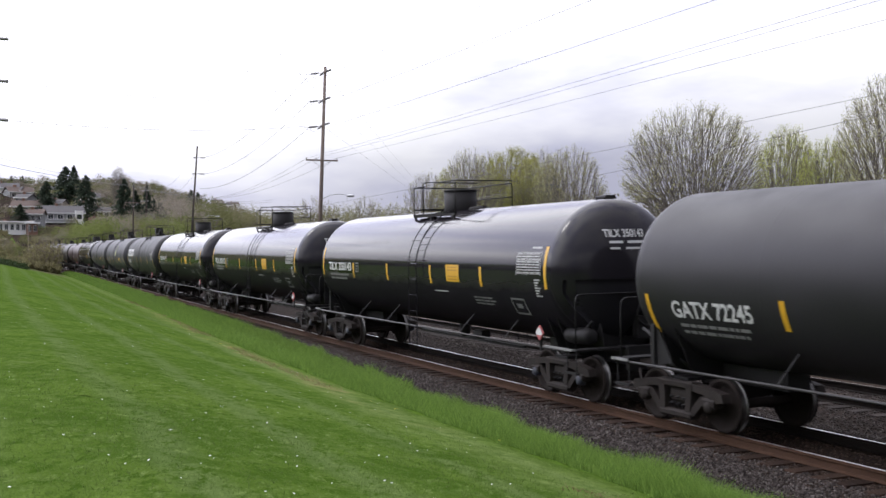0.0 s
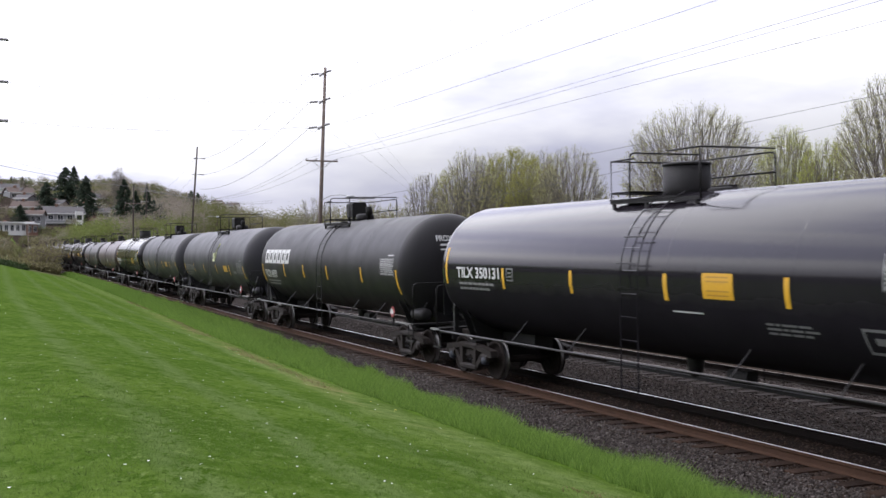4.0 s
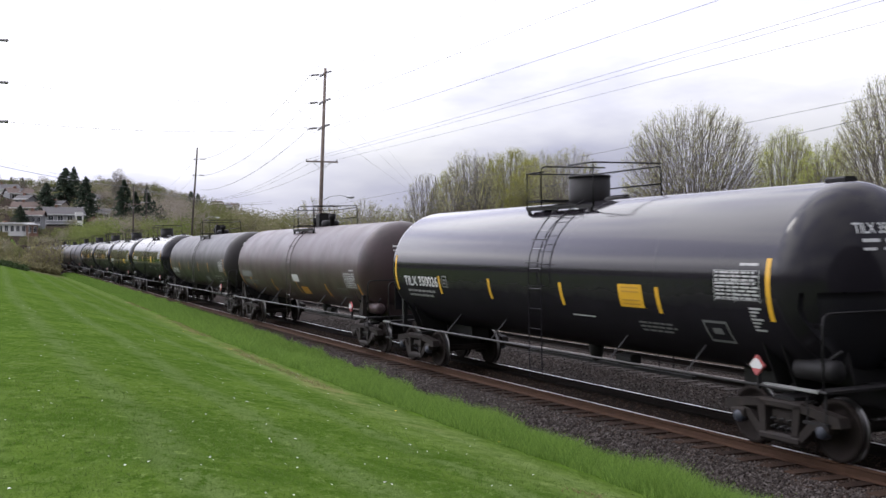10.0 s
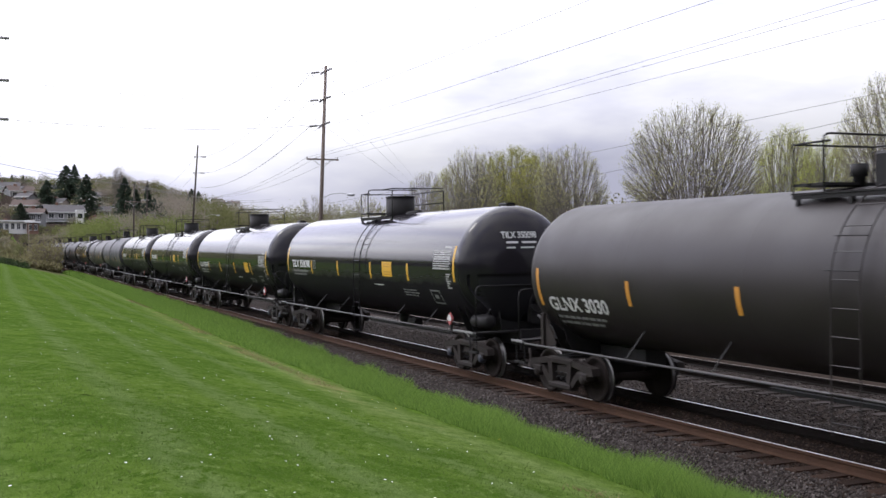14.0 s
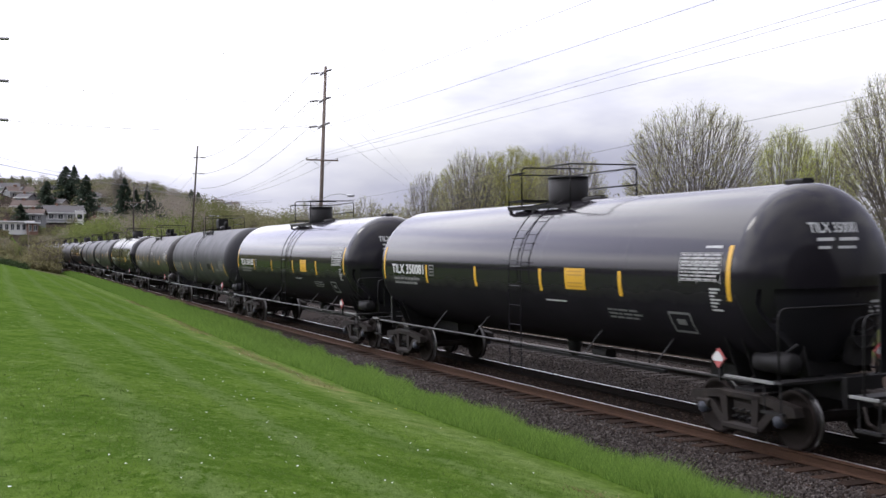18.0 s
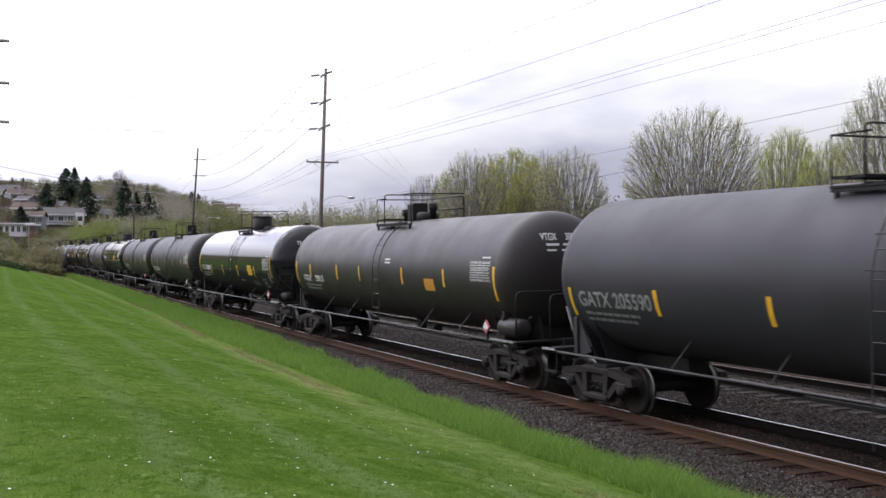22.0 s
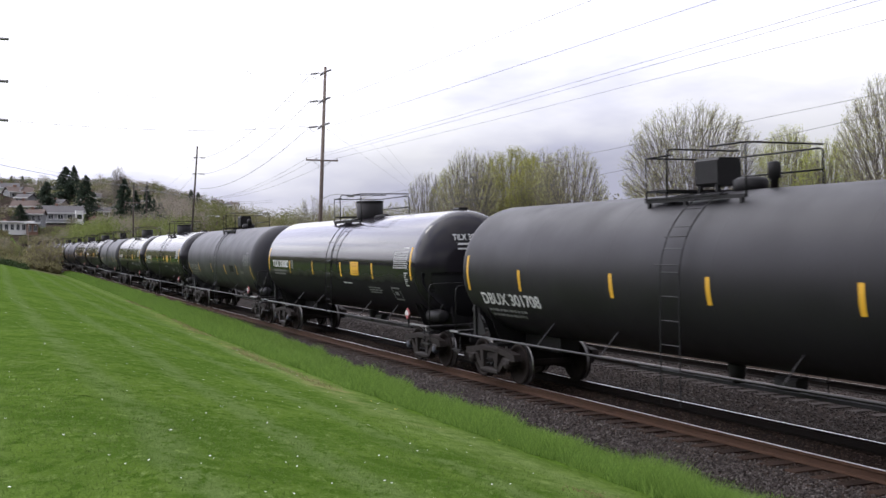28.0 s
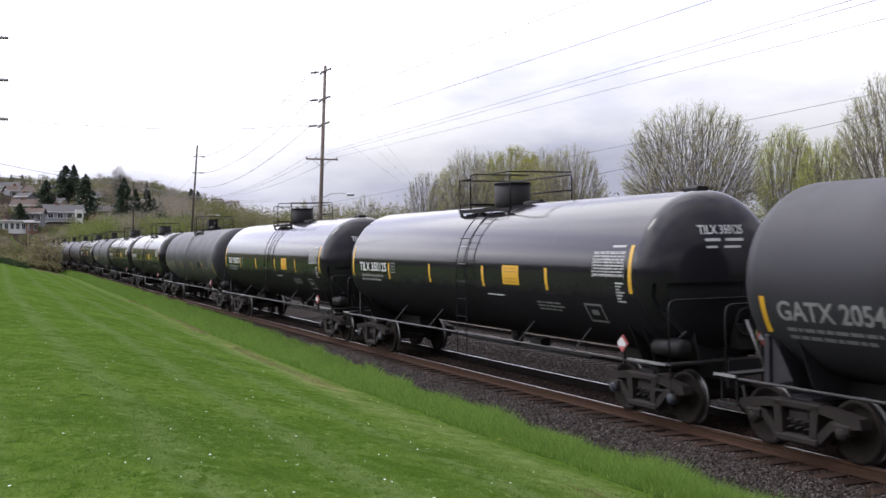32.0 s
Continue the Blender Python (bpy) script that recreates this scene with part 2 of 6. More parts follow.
class Shape:
    """Gathers boxes, tubes and sweeps into one mesh."""

    def __init__(self):
        self.v, self.f, self.sm = [], [], []

    def add(self, v, f, smooth=False):
        o = len(self.v)
        self.v += [tuple(p) for p in v]
        self.f += [tuple(i + o for i in q) for q in f]
        self.sm += [smooth] * len(f)
        return self

    def box(self, x0, x1, y0, y1, z0, z1, c=0.0, matrix=None):
        """A box; c cuts its corners (chamfer seen along x)."""
        if c <= 0:
            v = [(x, y, z) for x in (x0, x1) for y in (y0, y1) for z in (z0, z1)]
            f = [(0, 1, 3, 2), (4, 6, 7, 5), (0, 4, 5, 1), (2, 3, 7, 6), (0, 2, 6, 4), (1, 5, 7, 3)]
        else:
            ring = [(y0 + c, z0), (y1 - c, z0), (y1, z0 + c), (y1, z1 - c), (y1 - c, z1), (y0 + c, z1), (y0, z1 - c), (y0, z0 + c)]
            v = [(x0, y, z) for y, z in ring] + [(x1, y, z) for y, z in ring]
            f = [tuple(range(7, -1, -1)), tuple(range(8, 16))] + [(i, (i + 1) % 8, 8 + (i + 1) % 8, 8 + i) for i in range(8)]
        if matrix is not None:
            v = [matrix @ Vector(p) for p in v]
        return self.add(v, f)

    def tube(self, pts, r, n=6, close=False, r1=None):
        pts = [Vector(p) for p in pts]
        v, f, k = [], [], len(pts)
        for i, p in enumerate(pts):
            d = (pts[min(i + 1, k - 1)] - pts[max(i - 1, 0)]).normalized()
            side = d.cross(Vector((0, 0, 1)) if abs(d.z) < 0.9 else Vector((1, 0, 0))).normalized()
            up = side.cross(d)
            rr = r if r1 is None else r + (r1 - r) * i / max(k - 1, 1)
            v += [p + (side * math.cos(a) + up * math.sin(a)) * rr for a in (2 * math.pi * j / n for j in range(n))]
        for i in range(k - 1):
            f += [(i * n + j, i * n + (j + 1) % n, (i + 1) * n + (j + 1) % n, (i + 1) * n + j) for j in range(n)]
        f += [tuple(range(n - 1, -1, -1)), tuple(range((k - 1) * n, k * n))]
        return self.add(v, f, n > 5)

    def lathe(self, profile, n=24, axis="x", centre=(0, 0, 0)):
        """profile: (along, radius) pairs, turned about an axis through centre; a radius of zero closes it."""
        v, f, rows = [], [], []
        for a, r in profile:
            row = []
            for j in range(1 if r == 0 else n):
                t = 2 * math.pi * j / n
                c, s = r * math.cos(t), r * math.sin(t)
                p = (a, c, s) if axis == "x" else (c, a, s) if axis == "y" else (c, s, a)
                row.append(len(v))
                v.append([p[i] + centre[i] for i in range(3)])
            rows.append(row)
        for a, b in zip(rows, rows[1:]):
            for j in range(n):
                k = (j + 1) % n
                q = [a[j % len(a)], a[k % len(a)], b[k % len(b)], b[j % len(b)]]
                q = list(dict.fromkeys(q))
                if len(q) > 2:
                    f.append(q if axis != "y" else q[::-1])
        return self.add(v, [tuple(reversed(q)) for q in f], True)

    def plate(self, outline, y0, y1):
        """A flat plate cut to an outline of (x, z), from y0 to y1."""
        n = len(outline)
        v = [(x, y0, z) for x, z in outline] + [(x, y1, z) for x, z in outline]
        f = [tuple(range(n)), tuple(range(2 * n - 1, n - 1, -1))] + [(i, n + i, n + (i + 1) % n, (i + 1) % n) for i in range(n)]
        return self.add(v, f)

    def done(self, name, mat, parent=None, label="", matrix=None):
        kept = sorted({i for q in self.f for i in q})
        if len(kept) < len(self.v):
            at = {i: k for k, i in enumerate(kept)}
            self.v, self.f = [self.v[i] for i in kept], [tuple(at[i] for i in q) for q in self.f]
        ob = mesh_object(name, self.v, self.f, mat, parent, False, matrix)
        ob.data.polygons.foreach_set("use_smooth", self.sm)
        if label:
            ob["label"] = label
        return ob


# ---------------------------------------------------------------- the line of the track
PSI0, K0, K1, OFF = 0.44327, -0.000963, 0.00000502, 12.43
CANT = 0.0172
STEP = 0.5
S_MIN, S_MAX = -420.0, 760.0


def heading(s):
    s = min(max(s, -40.0), 200.0)
    return PSI0 + K0 * s + K1 * s * s


def run_line():
    pts = {0: (math.cos(PSI0) * OFF, math.sin(PSI0) * OFF)}
    for sign, end in ((1, S_MAX), (-1, S_MIN)):
        x, y = pts[0]
        for i in range(int(abs(end) / STEP)):
            h = heading(sign * (i + 0.5) * STEP)
            x, y = x - math.sin(h) * STEP * sign, y + math.cos(h) * STEP * sign
            pts[sign * (i + 1)] = (x, y)
    return pts


LINE = run_line()


def on_track(s, lat=0.0, z=0.0, cant=True):
    """World place of a point s metres up the line, lat metres towards the lawn, z over the rail heads."""
    if cant:
        lat, z = lat + z * CANT, z - lat * CANT
    i = math.floor(s / STEP)
    i = min(max(i, int(S_MIN / STEP)), int(S_MAX / STEP) - 1)
    a, b, u = LINE[i], LINE[i + 1], s / STEP - i
    h = heading(s)
    return Vector((a[0] + (b[0] - a[0]) * u - math.cos(h) * lat, a[1] + (b[1] - a[1]) * u - math.sin(h) * lat, z))
# ---------------------------------------------------------------- ground
def ease(a, b, x):
    t = min(max((x - a) / (b - a), 0.0), 1.0)
    return t * t * (3 - 2 * t)


def lerp_table(table, x):
    for (a, p), (b, q) in zip(table, table[1:]):
        if x <= b:
            return p + (q - p) * min(max((x - a) / (b - a), 0), 1)
    return table[-1][1]


CROSS = [(-60, -0.9), (-30, -0.75), (-16, -0.7), (-9.5, -0.60), (-7.6, -0.5), (-6.6, -0.46), (-3.0, -0.48), (1.6, -0.48), (2.3, -0.44), (2.8, -0.38), (3.4, -0.27), (4.7, 0.0),
         (8.0, 0.72), (11.0, 1.32), (13.5, 1.52), (20, 1.58), (60, 1.6), (400, 1.6)]


def hill(x, y):
    """The wooded hillside with houses beyond the end of the lawn."""
    d = math.hypot(x, y)
    az = math.atan2(x, y)
    side = ease(0.02, -0.16, az) * 0.45 + ease(-0.14, -0.30, az) * 0.55
    back = ease(-2.2, -1.2, az)
    return side * back * (9.0 * ease(200, 310, d) + 24.0 * ease(290, 520, d))


def ground_z(s, lat):
    p = on_track(s, lat, 0, False)
    z = lerp_table(CROSS, lat)
    if lat > 4.7:
        z += 0.03 * math.sin(s * 0.21 + lat) * ease(4.7, 9, lat)
    return z + hill(p.x, p.y)


def ground_place(s, lat, lift=0.0):
    p = on_track(s, lat, 0, False)
    p.z = ground_z(s, lat) + lift
    return p


def lawn_end(lat):
    """How far up the line the lawn reaches; it runs farther up the slope than beside the track."""
    return 120.0 + 2.0 * lat


def lawn_material():
    """Mown lawn, long grass at its foot, bare gravel under the tracks, rough growth past the lawn's end: by place across the line."""
    m = bpy.data.materials.new("lawn_and_earth")
    m.use_nodes = True
    n, l = m.node_tree.nodes, m.node_tree.links
    b = n["Principled BSDF"]
    b.inputs["Roughness"].default_value = 1.0
    b.inputs["Specular IOR Level"].default_value = 0.0
    uv = n.new("ShaderNodeUVMap")
    uv.uv_map = "line"
    sep = n.new("ShaderNodeSeparateXYZ")
    l.new(uv.outputs["UV"], sep.inputs["Vector"])
    geo = n.new("ShaderNodeNewGeometry")

    def noise_of(scale, detail=4, rough=0.55, source=geo.outputs["Position"]):
        t = n.new("ShaderNodeTexNoise")
        t.inputs["Scale"].default_value, t.inputs["Detail"].default_value, t.inputs["Roughness"].default_value = scale, detail, rough
        l.new(source, t.inputs["Vector"])
        return t.outputs["Fac"]

    def ramp_of(value, lo, hi):
        r = n.new("ShaderNodeMapRange")
        r.interpolation_type = "SMOOTHSTEP"
        r.inputs["From Min"].default_value, r.inputs["From Max"].default_value = lo, hi
        l.new(value, r.inputs["Value"])
        return r.outputs["Result"]

    def mix_of(fac, a, c):
        x = n.new("ShaderNodeMixRGB")
        for socket, val in ((x.inputs["Fac"], fac), (x.inputs["Color1"], a), (x.inputs["Color2"], c)):
            if isinstance(val, tuple):
                socket.default_value = (*val, 1)
            elif isinstance(val, float):
                socket.default_value = val
            else:
                l.new(val, socket)
        return x.outputs["Color"]

    def add_of(a, c, k=1.0):
        x = n.new("ShaderNodeMath")
        x.operation = "MULTIPLY_ADD"
        l.new(c, x.inputs[0])
        x.inputs[1].default_value = k
        l.new(a, x.inputs[2])
        return x.outputs["Value"]

    lat, along = sep.outputs["Y"], sep.outputs["X"]
    wob = add_of(lat, noise_of(0.9, 3), 0.9)
    wave = n.new("ShaderNodeMath")               # mower's stripes run along the line
    wave.operation = "SINE"
    stretch = n.new("ShaderNodeMath")
    stretch.operation = "MULTIPLY"
    stretch.inputs[1].default_value = 3.6
    l.new(add_of(lat, noise_of(0.25, 2), 0.6), stretch.inputs[0])
    l.new(stretch.outputs["Value"], wave.inputs[0])
    grass = mix_of(ramp_of(noise_of(0.42, 6, 0.62), 0.38, 0.62), (0.044, 0.079, 0.0125), (0.070, 0.112, 0.0195))
    grass = mix_of(ramp_of(wave.outputs["Value"], 0.1, 1.5), grass, (0.088, 0.122, 0.042))
    grass = mix_of(ramp_of(noise_of(48, 4, 0.8), 0.46, 0.72), grass, (0.0272, 0.0531, 0.0075))
    grass = mix_of(ramp_of(noise_of(14, 4, 0.75), 0.56, 0.74), grass, (0.0873, 0.1201, 0.0351))
    grass = mix_of(ramp_of(noise_of(1.7, 5, 0.75), 0.58, 0.70), grass, (0.0301, 0.0574, 0.0088))
    grass = mix_of(ramp_of(noise_of(6.5, 2, 0.5), 0.70, 0.76), grass, (0.0175, 0.0348, 0.0052))
    tuft = n.new("ShaderNodeMapping")            # cut tufts lie over to one side
    tuft.inputs["Scale"].default_value = (1.0, 0.38, 1.0)
    l.new(geo.outputs["Position"], tuft.inputs["Vector"])
    grass = mix_of(ramp_of(noise_of(6.5, 6, 0.8, tuft.outputs["Vector"]), 0.50, 0.60), grass, (0.034, 0.066, 0.0085))
    grass = mix_of(ramp_of(noise_of(9.5, 6, 0.8, tuft.outputs["Vector"]), 0.54, 0.66), grass, (0.108, 0.150, 0.044))
    grass = mix_of(ramp_of(noise_of(2.6, 6, 0.7), 0.56, 0.70), grass, (0.083, 0.116, 0.034))
    grass = mix_of(ramp_of(noise_of(3.4, 3, 0.6), 0.71, 0.75), grass, (0.012, 0.022, 0.005))
    drawn = n.new("ShaderNodeMapping")           # clippings drawn out by the mower
    drawn.inputs["Scale"].default_value = (0.22, 1.7, 1.0)
    l.new(uv.outputs["UV"], drawn.inputs["Vector"])
    grass = mix_of(ramp_of(noise_of(1.0, 7, 0.68, drawn.outputs["Vector"]), 0.58, 0.86), grass, (0.094, 0.128, 0.044))
    grass = mix_of(ramp_of(noise_of(0.9, 8, 0.72), 0.50, 0.66), grass, (0.036, 0.068, 0.0095))
    thatch = mix_of(ramp_of(noise_of(7, 4, 0.7), 0.4, 0.62), (0.175, 0.15, 0.075), (0.10, 0.115, 0.03))
    strip = n.new("ShaderNodeMath")
    strip.operation = "MULTIPLY"
    drift = n.new("ShaderNodeMapRange")          # the straw drifts towards the track farther on
    drift.inputs["From Min"].default_value, drift.inputs["From Max"].default_value = 12.0, 60.0
    drift.inputs["To Min"].default_value, drift.inputs["To Max"].default_value = -0.35, 1.75
    l.new(along, drift.inputs["Value"])
    moved = add_of(wob, drift.outputs["Result"])
    l.new(ramp_of(moved, 5.15, 5.65), strip.inputs[0])
    l.new(ramp_of(moved, 6.55, 5.85), strip.inputs[1])
    patchy = n.new("ShaderNodeMath")
    patchy.operation = "MULTIPLY"
    l.new(strip.outputs["Value"], patchy.inputs[0])
    l.new(ramp_of(noise_of(0.55, 6, 0.72), 0.46, 0.66), patchy.inputs[1])
    near_only = n.new("ShaderNodeMath")
    near_only.operation = "MULTIPLY"
    l.new(patchy.outputs["Value"], near_only.inputs[0])
    span = n.new("ShaderNodeMath")
    span.operation = "MULTIPLY"
    l.new(ramp_of(along, 68, 44), span.inputs[0])
    l.new(ramp_of(along, 12.0, 24.0), span.inputs[1])
    l.new(span.outputs["Value"], near_only.inputs[1])
    pale = n.new("ShaderNodeMath")               # a paler mown margin above the long grass
    pale.operation = "MULTIPLY"
    l.new(ramp_of(moved, 4.75, 5.25), pale.inputs[0])
    l.new(ramp_of(moved, 6.9, 6.1), pale.inputs[1])
    faint = n.new("ShaderNodeMath")
    faint.operation = "MULTIPLY"
    l.new(pale.outputs["Value"], faint.inputs[0])
    l.new(ramp_of(noise_of(2.2, 5, 0.7), 0.30, 0.85), faint.inputs[1])
    grass = mix_of(faint.outputs["Value"], grass, (0.118, 0.156, 0.050))
    grass = mix_of(near_only.outputs["Value"], grass, thatch)
    bring = n.new("ShaderNodeMapRange")
    bring.inputs["From Min"].default_value, bring.inputs["From Max"].default_value = 24.0, 80.0
    bring.inputs["To Min"].default_value, bring.inputs["To Max"].default_value = 0.0, 1.6
    l.new(along, bring.outputs["Result"].node.inputs["Value"])
    long_grass = mix_of(ramp_of(noise_of(5, 4), 0.35, 0.7), (0.048, 0.088, 0.011), (0.072, 0.124, 0.017))
    grass = mix_of(ramp_of(add_of(wob, bring.outputs["Result"]), 5.1, 4.8), grass, long_grass)
    gravel = mix_of(ramp_of(noise_of(16, 3, 0.7), 0.35, 0.7), (0.022, 0.017, 0.0138), (0.045, 0.036, 0.030))
    base = mix_of(ramp_of(wob, 3.25, 3.05), grass, gravel)
    rough_far = mix_of(ramp_of(noise_of(0.4, 5), 0.4, 0.66), (0.036, 0.042, 0.016), (0.055, 0.05, 0.027))
    base = mix_of(ramp_of(wob, -15.5, -16.2), base, rough_far)
    beyond = n.new("ShaderNodeMath")
    beyond.operation = "MULTIPLY"
    l.new(ramp_of(add_of(along, lat, -2.0), 120.0, 123.0), beyond.inputs[0])
    l.new(ramp_of(lat, 3.0, 4.0), beyond.inputs[1])
    scrub = mix_of(ramp_of(noise_of(0.12, 6, 0.6), 0.4, 0.62), (0.064, 0.066, 0.030), (0.080, 0.086, 0.038))
    base = mix_of(beyond.outputs["Value"], base, scrub)
    assumed_asphalt = mix_of(ramp_of(noise_of(3.0, 5, 0.7), 0.4, 0.65), (0.030, 0.030, 0.031), (0.045, 0.044, 0.044))
    street = n.new("ShaderNodeMath")             # assumed street past the lawn, unseen; darkens what the tanks mirror
    street.operation = "MULTIPLY"
    l.new(ramp_of(lat, 23.0, 23.3), street.inputs[0])
    l.new(ramp_of(along, 150.0, 140.0), street.inputs[1])
    base = mix_of(street.outputs["Value"], base, assumed_asphalt)
    l.new(base, b.inputs["Base Color"])
    bp = n.new("ShaderNodeBump")
    bp.inputs["Strength"].default_value, bp.inputs["Distance"].default_value = 0.7, 0.03
    l.new(noise_of(30, 4, 0.7), bp.inputs["Height"])
    l.new(bp.outputs["Normal"], b.inputs["Normal"])
    return m


def build_ground():
    ss = [-400, -300, -200, -120, -70] + list(range(-40, 200, 3)) + list(range(200, 420, 12)) + list(range(420, 760, 20)) + [759]
    lats = ([-700, -520, -380, -260, -180, -120, -80] + [-60, -45, -30, -22, -16, -12, -9.5, -8.4, -7.6, -6.6, -5.0, -3.0, 0, 1.6, 2.3, 2.55, 2.8, 3.1, 3.4, 3.8, 4.2, 4.7]
            + [5.2, 6, 7, 8, 9, 10, 11, 12, 13, 14, 16, 18, 20, 24, 28, 33, 40, 50, 60, 75, 90, 110, 130, 150, 175, 200, 230, 260, 300, 350, 400, 480, 600, 800, 1100, 1500])
    verts = [ground_place(s, a) for s in ss for a in lats]
    uvs = [(s, a) for s in ss for a in lats]
    k = len(lats)
    # a far skirt carries the same sheet on to the horizon
    far_i, near_i = len(verts), len(verts) + k
    for row, go in ((len(ss) - 1, 3600.0), (0, -3600.0)):
        h = heading(ss[row])
        for j, a in enumerate(lats):
            p = verts[row * k + j]
            verts.append(Vector((p.x - math.sin(h) * go, p.y + math.cos(h) * go, p.z)))
            uvs.append((ss[row] + go, a))
    faces = [(i * k + j, i * k + j + 1, (i + 1) * k + j + 1, (i + 1) * k + j) for i in range(len(ss) - 1) for j in range(k - 1)]
    last = (len(ss) - 1) * k
    faces += [(last + j, last + j + 1, far_i + j + 1, far_i + j) for j in range(k - 1)]
    faces += [(near_i + j, near_i + j + 1, j + 1, j) for j in range(k - 1)]
    faces = [f[::-1] for f in faces]
    ob = mesh_object("ground", verts, faces, lawn_material(), smooth=True)
    layer = ob.data.uv_layers.new(name="line")
    for loop in ob.data.loops:
        layer.data[loop.index].uv = uvs[loop.vertex_index]
    return tagged(ob, "green mown lawn sloping down to gravel beside the track", "ground", kind="structure")


build_ground()


# ---------------------------------------------------------------- the two tracks
MAIN, SIDING = 0.0, -4.72


def sweep_along(profile, s_list, lat0, z0=0.0, cant=True):
    """A closed profile of (lat, z) carried along the line."""
    n = len(profile)
    v = [on_track(s, lat0 + a, z0 + z, cant) for s in s_list for a, z in profile]
    f = [(i * n + j, (i + 1) * n + j, (i + 1) * n + (j + 1) % n, i * n + (j + 1) % n) for i in range(len(s_list) - 1) for j in range(n)]
    f += [tuple(range(n)), tuple(range(len(v) - 1, len(v) - n - 1, -1))]
    return v, f


RAIL = [(-0.018, 0), (0.018, 0), (0.035, -0.004), (0.036, -0.04), (0.009, -0.055), (0.009, -0.145), (0.075, -0.165), (0.075, -0.172), (-0.075, -0.172), (-0.075, -0.165), (-0.009, -0.145), (-0.009, -0.055), (-0.036, -0.04), (-0.035, -0.004)]
S_ALL = [-400, -300, -200, -100, -50] + list(range(-30, 210, 3)) + list(range(210, 760, 25))


def build_track(lat0, rusty):
    for side in (-0.7525, 0.7525):
        v, f = sweep_along(RAIL, S_ALL, lat0 + side)
        ob = mesh_object("rail", v, f, [GREASY_SHADED if rusty or side < 0 else RUST, DULL_TOP if rusty else RAIL_TOP])
        for p in ob.data.polygons:
            if p.index % 14 == 0 and p.index < 14 * (len(S_ALL) - 1):
                p.material_index = 1
        tagged(ob, "siding rail with a dull worn head" if rusty else "rusty steel rail with a polished running surface", "rail", "rails", "structure")


build_track(MAIN, False)
build_track(SIDING, True)
v, f = sweep_along([(0.66, -0.20), (0.86, -0.212), (1.5, -0.222), (2.2, -0.28), (2.75, -0.41), (3.1, -0.62), (-6.9, -0.62), (-6.2, -0.088), (-3.3, -0.135), (-2.4, -0.27), (-1.6, -0.17), (-0.9, -0.182)], S_ALL, 0.0, 0, False)
track_bed = tagged(mesh_object("ballast_bed", v, f, BALLAST), "grey-brown crushed stone ballast under both tracks", "ballast", kind="structure")
v, f = sweep_along([(0.66, -0.30), (0.66, -0.176), (0.4, -0.172), (-0.4, -0.172), (-0.66, -0.176), (-0.66, -0.30)], S_ALL, MAIN, 0, False)
mesh_object("oily_strip", v, f, OILY, track_bed)["label"] = "dark oil-soaked bed between the rails"
# ---------------------------------------------------------------- tank cars
# A car's own space: x forward (the way it travels), y away from the lawn, z up from the rail heads.
TANK_R, TANK_Z = 1.52, 2.58


def tank_mesh(half, r, zc):
    """Shell with elliptical heads."""
    prof, depth = [], 0.62 * r * 0.82
    for i in range(13):
        a = math.pi / 2 * i / 12
        prof.append((-half - depth * math.cos(a), r * math.sin(a) if i else 0.0))
    prof += [(-half + 0.04, r), (-half + 0.5, r), (half - 0.5, r), (half - 0.04, r)]
    for i in range(12, -1, -1):
        a = math.pi / 2 * i / 12
        prof.append((half + depth * math.cos(a), r * math.sin(a) if i else 0.0))
    sh = Shape().lathe(prof, 64, "x", (0, 0, zc))
    return sh


def skin(x, z, r, zc, up=0.006, side=-1):
    """A place on the tank's side at height z, a hair proud of the paint."""
    a = math.asin(max(min((z - zc) / r, 1), -1))
    return (x, side * (r + up) * math.cos(a), zc + (r + up) * math.sin(a))


def patch(x0, x1, z0, z1, r, zc, shape=None, up=0.006):
    sh = shape or Shape()
    n = max(2, int(abs(z1 - z0) / 0.12))
    v = []
    for i in range(n + 1):
        z = z0 + (z1 - z0) * i / n
        v += [skin(x0, z, r, zc, up), skin(x1, z, r, zc, up)]
    return sh.add(v, [(2 * i, 2 * i + 1, 2 * i + 3, 2 * i + 2) for i in range(n)])


def glyphs(text, size, width=1.0):
    """The flat mesh of a line of text in the built-in font: vertices and faces, left edge at zero."""
    cu = bpy.data.curves.new("line_of_text", "FONT")
    cu.body, cu.size, cu.offset = text, size, 0.022 * size
    ob = bpy.data.objects.new("line_of_text", cu)
    me = bpy.data.meshes.new_from_object(ob)
    v = [(p.co.x * width, p.co.y) for p in me.vertices]
    f = [tuple(p.vertices) for p in me.polygons]
    bpy.data.objects.remove(ob)
    bpy.data.curves.remove(cu)
    bpy.data.meshes.remove(me)
    return v, f


def lettering(name, text, x0, x1, z, height, r, zc, mat, parent, label=""):
    """A line of text fitted between x0 and x1, its letters of the given height."""
    v, f = glyphs(text, height / 0.69)
    k = (x1 - x0) / max(p[0] for p in v)
    for cut in blocks(v, f):
        Shape().add([skin(x0 + a * k, z + b, r, zc, 0.007) for a, b in v], cut).done(name, mat, parent, label)


def blocks(v, f):
    """The faces of a line of text, split where its widest gap stands: letters, then digits."""
    spans = sorted((min(v[i][0] for i in q), max(v[i][0] for i in q)) for q in f)
    reach, widest, at = spans[0][1], 0.0, None
    for a, b in spans:
        if a - reach > widest:
            widest, at = a - reach, (a + reach) / 2
        reach = max(reach, b)
    if at is None:
        return [f]
    return [[q for q in f if v[q[0]][0] < at], [q for q in f if v[q[0]][0] >= at]]


